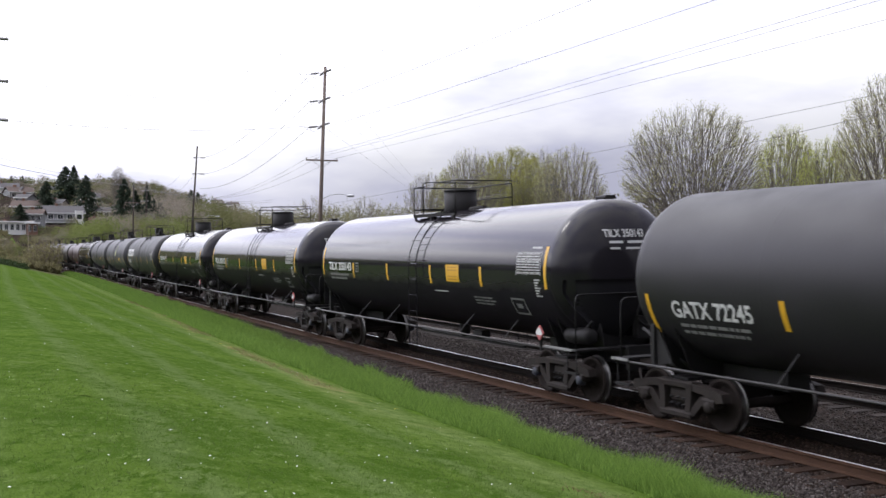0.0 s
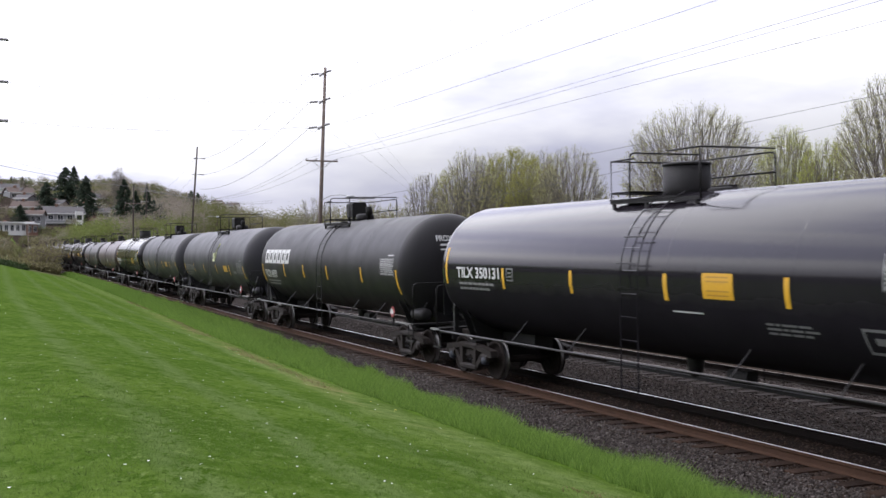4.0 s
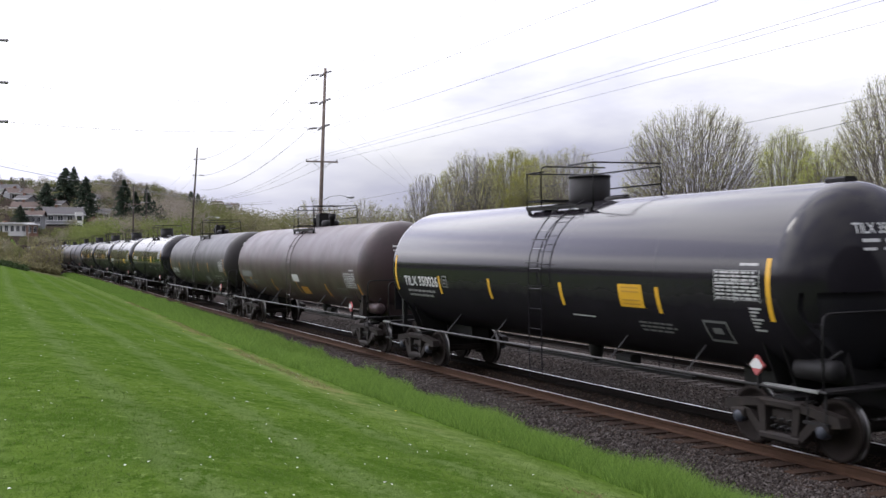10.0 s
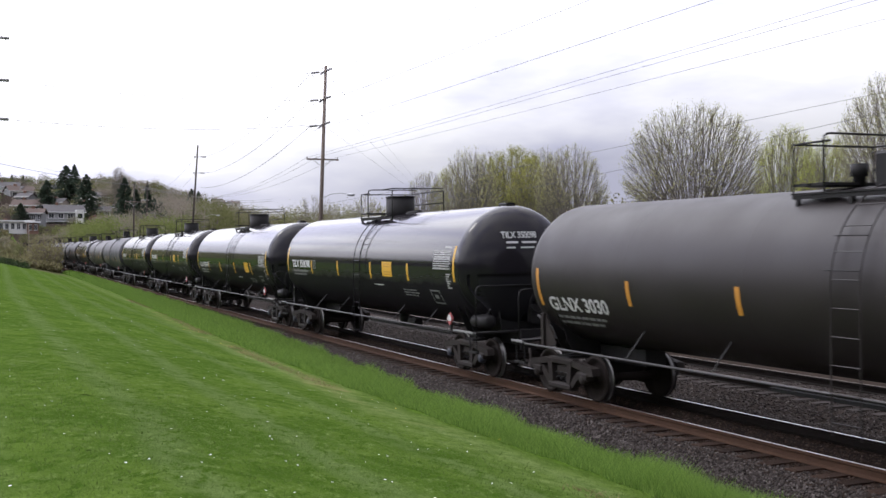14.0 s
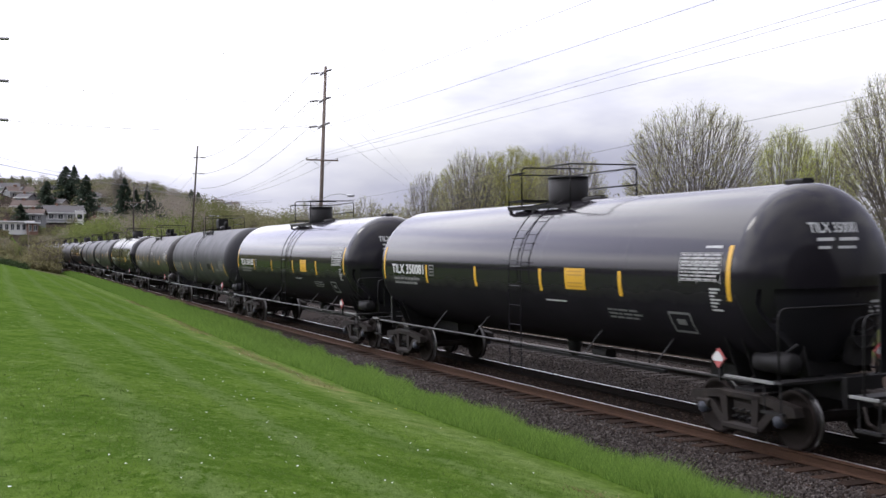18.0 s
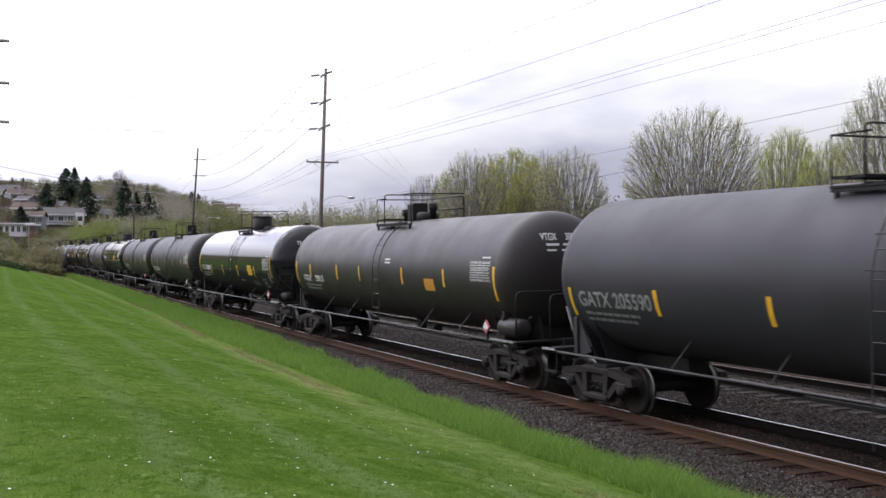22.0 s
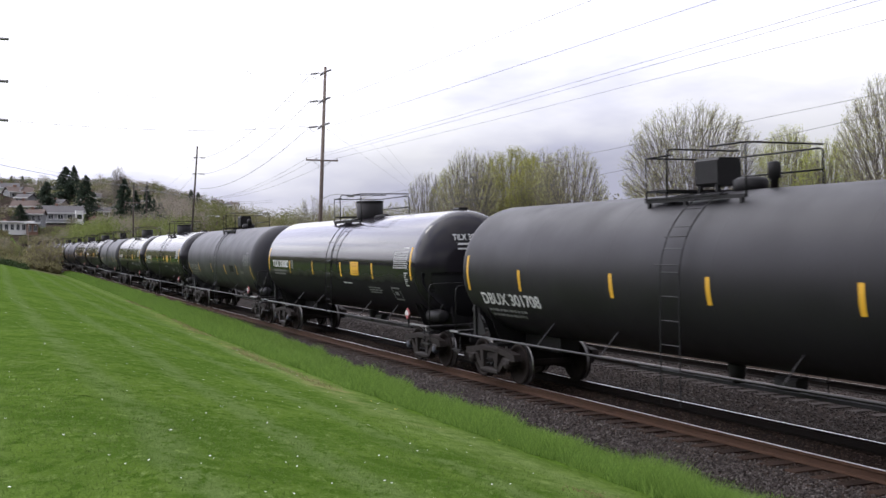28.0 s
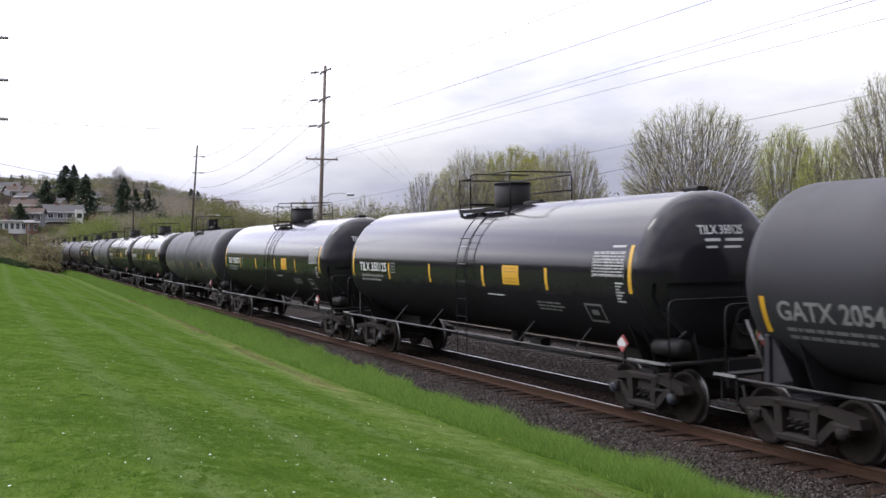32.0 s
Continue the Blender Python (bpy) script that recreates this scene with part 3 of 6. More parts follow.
def bars(name, rows, r, zc, mat, parent, label=""):
    """Unreadable small writing as plain bars: rows of (x0, x1, z0, z1)."""
    sh = Shape()
    for x0, x1, z0, z1 in rows:
        patch(x0, x1, z0, z1, r, zc, sh)
    return tagged(sh.done(name, mat, parent, label), kind="stuff")


def small_lines(x, z, widths, h=0.05, gap=0.035, word=0.22):
    rng, rows = random.Random(int(abs(x * 100 + z * 1000))), []
    for w in widths:
        a = x
        while a < x + w - 0.05:
            b = min(a + word * rng.uniform(0.5, 1.6), x + w)
            rows.append((a, b, z - h, z))
            a = b + 0.035
        z -= h + gap
    return rows


def side_frame_shape():
    """Cast frame with its two triangular windows and the spring opening: built of bars round the holes."""
    sh = Shape()
    for s in (-1, 1):
        sh.plate([(s * x, z) for x, z in ([(1.24, 0.56), (1.2, 0.70), (0.93, 0.74), (0.42, 0.80), (0.42, 0.68), (0.86, 0.62), (0.98, 0.52)][::s])], -0.09, 0.09)
        sh.plate([(s * x, z) for x, z in ([(0.90, 0.64), (0.80, 0.55), (0.50, 0.27), (0.36, 0.18), (0.30, 0.30), (0.42, 0.38), (0.66, 0.60)][::s])], -0.08, 0.08)
        sh.plate([(s * x, z) for x, z in ([(0.46, 0.76), (0.40, 0.32), (0.27, 0.30), (0.30, 0.76)][::s])], -0.10, 0.10)
        sh.box(s * 0.89 - 0.15, s * 0.89 + 0.15, -0.12, 0.1, 0.44, 0.60, 0.04)
    sh.box(-0.46, 0.46, -0.10, 0.10, 0.68, 0.81, 0.03)
    sh.box(-0.42, 0.42, -0.11, 0.11, 0.17, 0.31, 0.04)
    return sh


def build_truck(parent, x, cap_paint=None):
    truck = Shape().box(-0.20, 0.20, -1.05, 1.05, 0.42, 0.68, 0.05).box(-0.3, 0.3, -0.3, 0.3, 0.66, 0.80, 0.03).done("truck", TRUCK_STEEL, parent, "", Matrix.Translation((x, 0, 0)))
    for side in (-1, 1):
        side_frame_shape().done("side_frame", TRUCK_STEEL, truck, "", Matrix.Translation((0, side * 1.02, 0)))
        spring = Shape()
        for k in (-0.17, 0, 0.17):
            spring.tube([(k + 0.055 * math.cos(a), side * 1.02 + 0.055 * math.sin(a), 0.31 + 0.022 * a / 1.2) for a in (i * 0.785 for i in range(17))], 0.017, 5)
        spring.done("spring_nest", UNDER, truck)
        for k in (-0.89, 0.89):
            cap = Shape().lathe([(0.0, 0), (0.0, 0.085), (-0.05, 0.105), (-0.14, 0.105)], 14, "y", (k, 0, 0.457))
            cap.v = [(p[0], side * 1.02 + side * (0.14 + p[1]), p[2]) for p in cap.v]
            cap.done("bearing_cap", cap_paint or TRUCK_STEEL, truck, "blue painted bearing cap" if cap_paint else "")
    for k in (-0.89, 0.89):
        wheel = Shape()
        for side in (-1, 1):
            prof = [(0.64, 0.0), (0.64, 0.11), (0.66, 0.13), (0.70, 0.36), (0.68, 0.38), (0.67, 0.487), (0.70, 0.487), (0.705, 0.462), (0.735, 0.4605), (0.785, 0.4575), (0.83, 0.455), (0.83, 0.39), (0.75, 0.36), (0.77, 0.14), (0.82, 0.12), (0.82, 0.0)]
            wheel.lathe([(side * a, r) for a, r in prof], 32, "y")
        wheel.lathe([(-1.12, 0.0), (-1.12, 0.075), (-0.64, 0.085), (0.64, 0.085), (1.12, 0.075), (1.12, 0.0)], 12, "y")
        for side in (-1, 1):
            wheel.box(-0.02, 0.02, side * 0.785 - 0.004, side * 0.785 + 0.004, 0.2, 0.34)
        ob = wheel.done("wheelset", [WHEEL_STEEL, TREAD], truck, "", Matrix.Translation((k, 0, 0.457)))
        for p in ob.data.polygons:
            if 0.70 < abs(p.center.y) < 0.80 and math.hypot(p.center.x, p.center.z) > 0.44:
                p.material_index = 1
    return truck


def rounded(points, k=3, cut=0.22):
    """Rounds the corners of a bent tube's path."""
    out = [Vector(points[0])]
    for a, b, c in zip(points, points[1:], points[2:]):
        a, b, c = Vector(a), Vector(b), Vector(c)
        p, q = b + (a - b).normalized() * cut, b + (c - b).normalized() * cut
        out += [p * (1 - t) ** 2 + b * 2 * t * (1 - t) + q * t * t for t in (i / k for i in range(k + 1))]
    return out + [Vector(points[-1])]


KINDS = {
    # paint, half length of shell, radius, axis height, valves
    "gloss": (GLOSS_BLACK, 7.45, 1.52, 2.58, "drum"),
    "gloss_low": (GLOSS_BLACK, 7.45, 1.52, 2.58, "drum"),
    "grey": (GREY_PAINT, 7.45, 1.50, 2.57, "hood"),
    "dark": (DARK_PAINT, 7.45, 1.50, 2.56, "hood"),
    "charcoal": (CHARCOAL_PAINT, 7.45, 1.50, 2.56, "hood"),
    "dark_long": (SLATE_PAINT, 8.0, 1.44, 2.52, "valves"),
    "brown": (BROWN_PAINT, 7.95, 1.44, 2.52, "valves"),
}
LABELS = {
    "gloss": "glossy black tank car with yellow reflective stripes on rails",
    "gloss_low": "glossy black tank car with low yellow stripes on rails",
    "grey": "weathered grey tank car with a faded number on rails",
    "dark": "matt black tank car with yellow stripes on rails",
    "charcoal": "dull charcoal-grey tank car with yellow stripes on rails",
    "dark_long": "long faded black tank car with separate top valves",
    "brown": "dusty rust-brown tank car with white stencils",
}


def build_car(kind):
    paint, half, r, zc, top = KINDS[kind]
    car = new("tank_car")
    end = half + 1.60                                  # coupling face
    piv = half - 0.42                                  # truck centre
    shell = tank_mesh(half, r, zc).done("tank", paint, car)
    for x in (-half * 0.6, -half * 0.2, half * 0.2, half * 0.6):
        Shape().lathe([(x - 0.022, r - 0.002), (x - 0.01, r + 0.0012), (x + 0.01, r + 0.0012), (x + 0.022, r - 0.002)], 64, "x", (0, 0, zc)).done("weld_bead", paint, shell)
    for e in (-1, 1):
        sill = Shape().box(min(e * (half - 2.2), e * (end - 0.55)), max(e * (half - 2.2), e * (end - 0.55)), -0.24, 0.24, 0.74, 1.10, 0.03)
        sill.box(min(e * (end - 0.62), e * (end - 0.52)), max(e * (end - 0.62), e * (end - 0.52)), -0.36, 0.36, 0.66, 1.14, 0.02)
        sill.done("draft_sill", UNDER, car)
        coupler = Shape().box(min(e * (end - 0.6), e * (end - 0.18)), max(e * (end - 0.6), e * (end - 0.18)), -0.09, 0.09, 0.76, 0.94, 0.02)
        coupler.box(min(e * (end - 0.24), e * (end - 0.02)), max(e * (end - 0.24), e * (end - 0.02)), -0.15, 0.13, 0.70, 0.99, 0.05)
        coupler.tube([(e * (end - 0.3), -0.25, 0.72), (e * (end - 0.18), -0.3, 0.5), (e * (end - 0.02), -0.26, 0.42)], 0.03, 6)
        coupler.done("coupler", TRUCK_STEEL, car)
        saddle = Shape()                               # body bolster: wide at the tank, narrow at the sill
        ring = [(-1.32, zc - 0.66), (-1.18, zc - 0.94), (-0.7, zc - 1.31), (0, zc - r + 0.02), (0.7, zc - 1.31), (1.18, zc - 0.94), (1.32, zc - 0.66), (1.25, zc - 0.80), (0.95, 1.02), (0.5, 0.80), (-0.5, 0.80), (-0.95, 1.02)]
        k = len(ring)
        for dx in (-0.20, 0.20):
            v = [(e * piv + dx - 0.012, y, z) for y, z in ring] + [(e * piv + dx + 0.012, y, z) for y, z in ring]
            saddle.add(v, [tuple(range(k)), tuple(range(2 * k - 1, k - 1, -1))] + [(i, (i + 1) % k, k + (i + 1) % k, k + i) for i in range(k)])
        saddle.box(e * piv - 0.22, e * piv + 0.22, -1.0, 1.0, 0.80, 0.86)
        saddle.done("body_bolster", UNDER if kind != "grey" else paint, car)
        brace = Shape()                                # plates from the head down to the sill
        for y in (-0.62, 0.62):
            brace.plate([(e * (half + 0.05), zc - 0.9), (e * (half + 0.42), zc - 0.72), (e * (half + 0.62), 1.12), (e * (half - 0.15), 1.06)][::e], y - 0.012, y + 0.012)
        brace.box(min(e * (half + 0.35), e * (half + 0.40)), max(e * (half + 0.35), e * (half + 0.40)), -0.62, 0.62, 1.08, zc - 0.78)
        brace.done("head_brace", paint if kind in ("grey", "brown") else UNDER, car)
        if kind.startswith("gloss") and e < 0:         # the rear head has a flat shield plate instead
            plate = Shape().box(-half - 0.64, -half - 0.62, -1.25, 1.25, 1.42, 2.74)
            for y in (-1.0, 1.0):
                plate.box(-half - 0.62, -half - 0.35, y - 0.03, y + 0.03, 1.50, 1.58).box(-half - 0.62, -half - 0.40, y - 0.03, y + 0.03, 2.50, 2.58)
            plate.done("head_shield", SHIELD, car, "flat black head shield plate")
        if kind.startswith("gloss") and e > 0:         # half-height shield plate, tapering down over the head to the sill
            shield, cols, rows = Shape(), 10, 12
            v = []
            for gap in (0.006, 0.012):
                for i in range(rows + 1):
                    z = zc - 0.12 - (zc - 0.12 - 1.10) * i / rows
                    wide = 1.38 - 0.82 * ease(0.12, 1.0, i / rows)
                    for j in range(cols + 1):
                        y = wide * (2 * j / cols - 1)
                        q = min((y * y + (z - zc) ** 2) / (r * r), 0.90)
                        v.append((e * (half + 0.62 * r * 0.82 * math.sqrt(1 - q) + gap), y, z))
            k, m = cols + 1, (rows + 1) * (cols + 1)
            f = [(i * k + j, i * k + j + 1, (i + 1) * k + j + 1, (i + 1) * k + j) for i in range(rows) for j in range(cols)]
            rim = list(range(k)) + [i * k + cols for i in range(1, rows + 1)] + [rows * k + j for j in range(cols - 1, -1, -1)] + [i * k for i in range(rows - 1, 0, -1)]
            f += [tuple(m + c for c in q[::-1]) for q in f] + [(a, b, m + b, m + a) for a, b in zip(rim, rim[1:] + rim[:1])]
            shield.add(v, [q[::-1] for q in f], True).done("head_shield", SHIELD, car, "tapered steel head shield")
        deck = Shape().box(min(e * (end - 0.98), e * (end - 0.70)), max(e * (end - 0.98), e * (end - 0.70)), -1.45, 1.45, 1.07, 1.11, 0.015)
        for y in (-1.45, 1.37):
            deck.box(min(e * (end - 1.15), e * (end - 0.7)), max(e * (end - 1.15), e * (end - 0.7)), y, y + 0.08, 0.62, 0.66)
            deck.tube([(e * (end - 0.75), y + 0.04, 0.64), (e * (end - 0.75), y + 0.04, 1.1)], 0.016, 5).tube([(e * (end - 1.1), y + 0.04, 0.64), (e * (end - 1.1), y + 0.04, 1.1)], 0.016, 5)
        deck.done("end_platform", UNDER, car)
        xr = e * (end - 0.82)
        Shape().tube(rounded([(xr, -1.38, 1.1), (xr, -1.38, 2.18), (xr, 0.55, 2.18), (xr, 0.55, 1.1)], 4, 0.16), 0.019, 6).done("end_handrail", UNDER, car)
        Shape().tube(rounded([(xr, 0.80, 1.1), (xr, 0.80, 2.06), (xr, 1.38, 2.06), (xr, 1.38, 1.1)], 4, 0.14), 0.019, 6).done("end_handrail", UNDER, car)
        for y in (-1.12, 1.12):
            Shape().tube([(e * (half + 0.12), y, 1.10), (e * (half + 0.72), y * 0.9, 1.92)] if kind == "grey" else [(e * (half - 0.5), y * 0.7, 0.98), (e * (half + 0.7), y * 0.85, 1.62)], 0.03, 6).done("brace_rod", RAILING if kind == "grey" else UNDER, car)
        build_truck(car, e * piv, BEARING_BLUE if kind.startswith("gloss") else None)
    for e in (-1, 1):
        if e < 0 or kind in ("dark_long", "brown"):
            for y in (-1.22, 1.22):
                post = Shape().box(e * (half - 0.02) - 0.05, e * (half - 0.02) + 0.05, y - 0.06, y + 0.06, 0.98, zc - 0.80, 0.015)
                if not kind.startswith("gloss"):
                    post.plate([(e * (half - 0.09), zc - 0.80), (e * (half - 0.50), 1.12), (e * (half - 0.09), 1.02)][::e], y - 0.012, y + 0.012)
                post.done("corner_post", paint if kind == "grey" else TRUCK_STEEL if kind in ("dark_long", "brown") else UNDER, car)
    if kind != "dark_long":
        res = Shape().lathe([(-0.42, 0), (-0.42, 0.11), (-0.36, 0.17), (0.36, 0.17), (0.42, 0.11), (0.42, 0)], 18, "x", (half + 0.22, -0.92, 1.32))
        res.done("air_reservoir", paint if kind in ("grey", "brown") else UNDER, car)
    Shape().box(half - 0.35, half + 0.75, -1.46, -1.40, 1.07, 1.11).done("step_plate", GREY_INK, car, "white-edged end step")
    Shape().box(-half - 0.95, -half - 0.45, -1.49, -1.455, 1.07, 1.11).done("step_plate", GREY_INK, car, "white-edged end step")
    wheel = Shape().tube([(-0.02, 0.24 * math.cos(a), 0.24 * math.sin(a)) for a in (2 * math.pi * i / 16 for i in range(17))], 0.02, 6)
    for a in (0.4, 2.5, 4.6):
        wheel.tube([(-0.02, 0, 0), (-0.02, 0.24 * math.cos(a), 0.24 * math.sin(a))], 0.012, 5)
    wheel.tube([(-0.2, 0, 0), (0.0, 0, 0)], 0.03, 6)
    wheel.done("brake_wheel", UNDER, car, "", Matrix.Translation((end - 0.8, 0.3, 1.75)))
    Shape().box(half + 0.55, half + 0.75, 0.1, 0.5, 1.25, 1.7, 0.03).done("brake_gear_box", UNDER, car)
    # running rails with their struts
    for side in (-1, 1):
        y = side * 1.46
        rail = Shape().tube([(-half - 0.4, y, 1.06), (half + 0.3, y, 1.06)], 0.024, 6).done("safety_rail", RAILING, car)
        for x in (-half + 3.28, -half + 5.64, half - 4.46, half - 2.2):
            z = zc - math.sqrt(r * r - 1.06 ** 2)
            Shape().tube([(x, y, 1.06), (x + 0.05, side * 1.06, z + 0.02)], 0.015, 5).done("strut", RAILING, rail)
    # ladder, platform and valves over the middle
    xo = 0.0
    for side in (-1, 1):
        lad = Shape()

        def ladder_place(a):
            """Follows the shell above its middle and hangs straight below it."""
            return (side * (r + 0.10) * (math.cos(a) if a > 0 else 1.0), zc + (r + 0.10) * (math.sin(a) if a > 0 else a))

        for dx in (0.28, 0.80):
            lad.tube([(xo + dx, *ladder_place(a)) for a in (math.radians(d) for d in range(-75, 75, 9))], 0.014, 5)
        rungs = paint
        ladder = lad.done("ladder", rungs, car)
        for i in range(10):
            a = math.radians(-68 + i * 14.5)
            Shape().tube([(xo + 0.28, *ladder_place(a)), (xo + 0.80, *ladder_place(a))], 0.009, 4).done("rung", rungs, ladder)
        for z in (zc + 0.25, zc + 0.72):
            a = math.asin((z - zc) / r)
            Shape().tube([(xo + 0.24, side * (r + 0.18) * math.cos(a), z), (xo + 0.84, side * (r + 0.18) * math.cos(a), z)], 0.011, 5).done("grab_iron", UNDER, car)
    zt = zc + r
    x0, x1, yw = -1.15, 1.55, 0.82
    for y in (-yw, yw):
        beam = Shape().box(x0, x1, y - 0.03, y + 0.03, zt - 0.17, zt - 0.11)
        for x in (x0 + 0.1, 0.0, x1 - 0.1):
            beam.box(x - 0.03, x + 0.03, y - 0.03, y + 0.03, zt - 0.34, zt - 0.15)
        beam.done("platform_beam", UNDER, car)
        Shape().box(x0, x1 - 0.6, y - 0.14 if y > 0 else y - 0.05, y + 0.05 if y > 0 else y + 0.14, zt - 0.106, zt - 0.08).done("running_board", UNDER, car)
    for x in (x0, x0 + 0.36):
        Shape().box(x, x + 0.30, -yw, yw, zt + 0.02, zt + 0.06).done("deck_plate", UNDER, car)
    zr = zt + 0.66
    for pts in ([(x0, -yw, zt - 0.15), (x0, -yw, zr), (x0 + 0.75, -yw, zr)], [(x0, yw, zt - 0.15), (x0, yw, zr), (x0, -yw, zr)],
                rounded([(x0 + 0.62, -yw, zt - 0.1), (x0 + 0.62, -yw, zr + 0.12), (x0 + 0.62, yw, zr + 0.12)], 3, 0.12),
                rounded([(x0, yw, zr), (x1, yw, zr), (x1, yw, zt - 0.15)], 3, 0.10),
                rounded([(x1 - 0.9, -yw, zr + 0.06), (x1, -yw, zr + 0.06), (x1, yw, zr + 0.06)], 3, 0.14), [(x1, -yw, zr + 0.02), (x1, -yw, zt - 0.15)],
                [(x0, yw, zt + 0.3), (x1, yw, zt + 0.3)]):
        Shape().tube(pts, 0.018, 6).done("guard_rail", UNDER, car)
    if top == "drum":
        drum = Shape().lathe([(-0.10, 0), (-0.10, 0.44), (0.05, 0.44), (0.50, 0.44), (0.50, 0.0)], 26, "z", (0.12, 0, zt + 0.0)).done("valve_housing", UNDER, car)
        Shape().lathe([(0.0, 0.0), (0.0, 0.455), (0.04, 0.455), (0.055, 0.42), (0.06, 0)], 26, "z", (0.12, 0, zt + 0.50)).done("lid", UNDER, drum)
        Shape().lathe([(-0.06, 0), (-0.06, 0.30), (0.03, 0.30), (0.06, 0.24), (0.06, 0)], 20, "z", (1.0, 0.15, zt)).done("manway", UNDER, car)
        Shape().box(0.72, 1.28, 0.10, 0.20, zt + 0.055, zt + 0.09).done("manway_bar", UNDER, car)
        Shape().box(half - 0.42, half - 0.02, -0.13, 0.13, zt - 0.03, zt + 0.07, 0.03).done("lifting_lug", UNDER, car)
    elif top == "hood":
        hood = Shape().box(-0.45, 0.17, -0.26, 0.26, zt + 0.10, zt + 0.60, 0.05)
        for x in (-0.38, 0.10):
            for y in (-0.2, 0.2):
                hood.box(x - 0.035, x + 0.035, y - 0.035, y + 0.035, zt - 0.06, zt + 0.14)
        hood.done("valve_hood", UNDER, car)
        Shape().lathe([(-0.06, 0), (-0.06, 0.30), (0.16, 0.30), (0.21, 0.22), (0.21, 0)], 20, "z", (0.72, 0.0, zt)).done("manway", UNDER, car)
        Shape().lathe([(-0.06, 0), (-0.06, 0.07), (0.14, 0.07), (0.16, 0.11), (0.40, 0.11), (0.43, 0.07), (0.43, 0)], 12, "z", (1.40, -0.1, zt)).done("vent_valve", UNDER, car)
    else:
        for x, rr, hh in ((-0.55, 0.13, 0.34), (1.45, 0.13, 0.44)):
            Shape().lathe([(-0.06, 0), (-0.06, rr * 0.7), (hh - 0.2, rr * 0.7), (hh - 0.18, rr), (hh, rr), (hh, 0)], 14, "z", (x, -0.1, zt)).done("vent_valve", UNDER, car)
        Shape().box(-0.12, 0.28, -0.24, 0.24, zt - 0.05, zt + 0.50, 0.05).done("valve_hood", UNDER, car)
        Shape().lathe([(-0.06, 0), (-0.06, 0.32), (0.16, 0.32), (0.22, 0.26), (0.22, 0)], 20, "z", (0.72, 0.05, zt)).done("manway", UNDER, car)
    Shape().lathe([(0.70, 0), (0.70, 0.07), (0.78, 0.12), (0.9, 0.15), (1.12, 0.18), (1.12, 0)], 14, "z", (0.3, 0, 0)).done("outlet_valve", UNDER, car)
    Shape().box(-2.6, 3.6, -0.05, 0.05, 0.66, 0.72).done("brake_rod", UNDER, car)
    Shape().box(1.7, 2.2, -0.45, -0.2, 0.80, 1.02, 0.05).done("brake_valve", UNDER, car)
    for m in (Matrix.Translation((half - 0.42, -1.50, 1.36)), Matrix.Translation((end - 0.78, 0.62, 1.46)) @ Matrix.Rotation(math.pi / 2, 4, "Z")):
        d = 0.155
        card = Shape().add([(0, -0.02, -d), (d, -0.02, 0), (0, -0.02, d), (-d, -0.02, 0), (0, 0.02, -d), (d, 0.02, 0), (0, 0.02, d), (-d, 0.02, 0)],
                           [(0, 1, 2, 3), (7, 6, 5, 4), (0, 4, 5, 1), (1, 5, 6, 2), (2, 6, 7, 3), (3, 7, 4, 0)]).done("hazard_placard", RED, car, "red and white diamond hazard placard", m)
        Shape().add([(-0.105, -0.026, -0.045), (0.105, -0.026, -0.045), (0.135, -0.026, 0.0), (0.09, -0.026, 0.055), (0.03, -0.026, 0.105), (-0.03, -0.026, 0.105), (-0.09, -0.026, 0.055), (-0.135, -0.026, 0.0)], [tuple(range(8))]).done("number_panel", WHITE, card)
        Shape().box(-0.02, 0.02, 0.0, 0.05, -0.36, -0.1).done("placard_holder", UNDER, card)
    return tagged(car, LABELS[kind], "tank car", "tank cars of the train")


# stripes along the side, their middle height, end stripes, and where the number stands: x0, x1, foot, letter height
SIDES = {
    "gloss": ((-4.38, -1.57, 1.45, 4.33), 2.445, (2.26, 3.12), (-6.72, -4.56, 2.43, 0.235)),
    "gloss_low": ((-4.50, -1.78, 1.35, 4.55), 2.22, (2.02, 2.95), (-6.75, -4.60, 2.17, 0.235)),
    "grey": ((-4.55, -1.75, 1.40, 4.42), 2.17, (1.82, 2.36), (-7.02, -4.70, 2.03, 0.27)),
    "dark": ((-4.45, -1.08, 1.85, 5.0), 2.43, (2.12, 2.92), (-6.8, -4.15, 1.84, 0.245)),
    "dark_late": ((-4.83, -1.36, 1.40, 4.55), 2.40, (2.12, 2.92), (-6.8, -4.15, 1.84, 0.245)),
    "lease": ((-4.2, -1.68, 1.01, 4.4), 2.33, (1.85, 2.52), (-7.0, -5.35, 2.04, 0.27)),
    "first": ((-4.03, -1.1, 1.9, 4.9), 2.09, (1.62, 2.3), (-6.68, -4.72, 1.94, 0.265)),
    "dark_long": ((-4.67, -1.73, 1.22, 3.91), 2.25, (1.9, 2.66), (-7.55, -5.45, 1.83, 0.26)),
    "grey_wide": ((-4.65, -1.42, 1.84, 4.9), 2.15, (1.82, 2.36), (-7.02, -4.75, 2.03, 0.27)),
    "grey_late": ((-4.5, -1.2, 2.0, 4.52), 2.17, (1.82, 2.36), (-7.02, -4.70, 2.03, 0.27)),
    "five": ((-6.19, -3.31, -1.17, 2.29, 5.07), 2.40, (1.95, 2.72), (-7.12, -4.85, 2.06, 0.195)),
    "brown": ((-6.2, -2.71, 0.79, 4.33), 1.74, (1.6, 2.05), None),
}


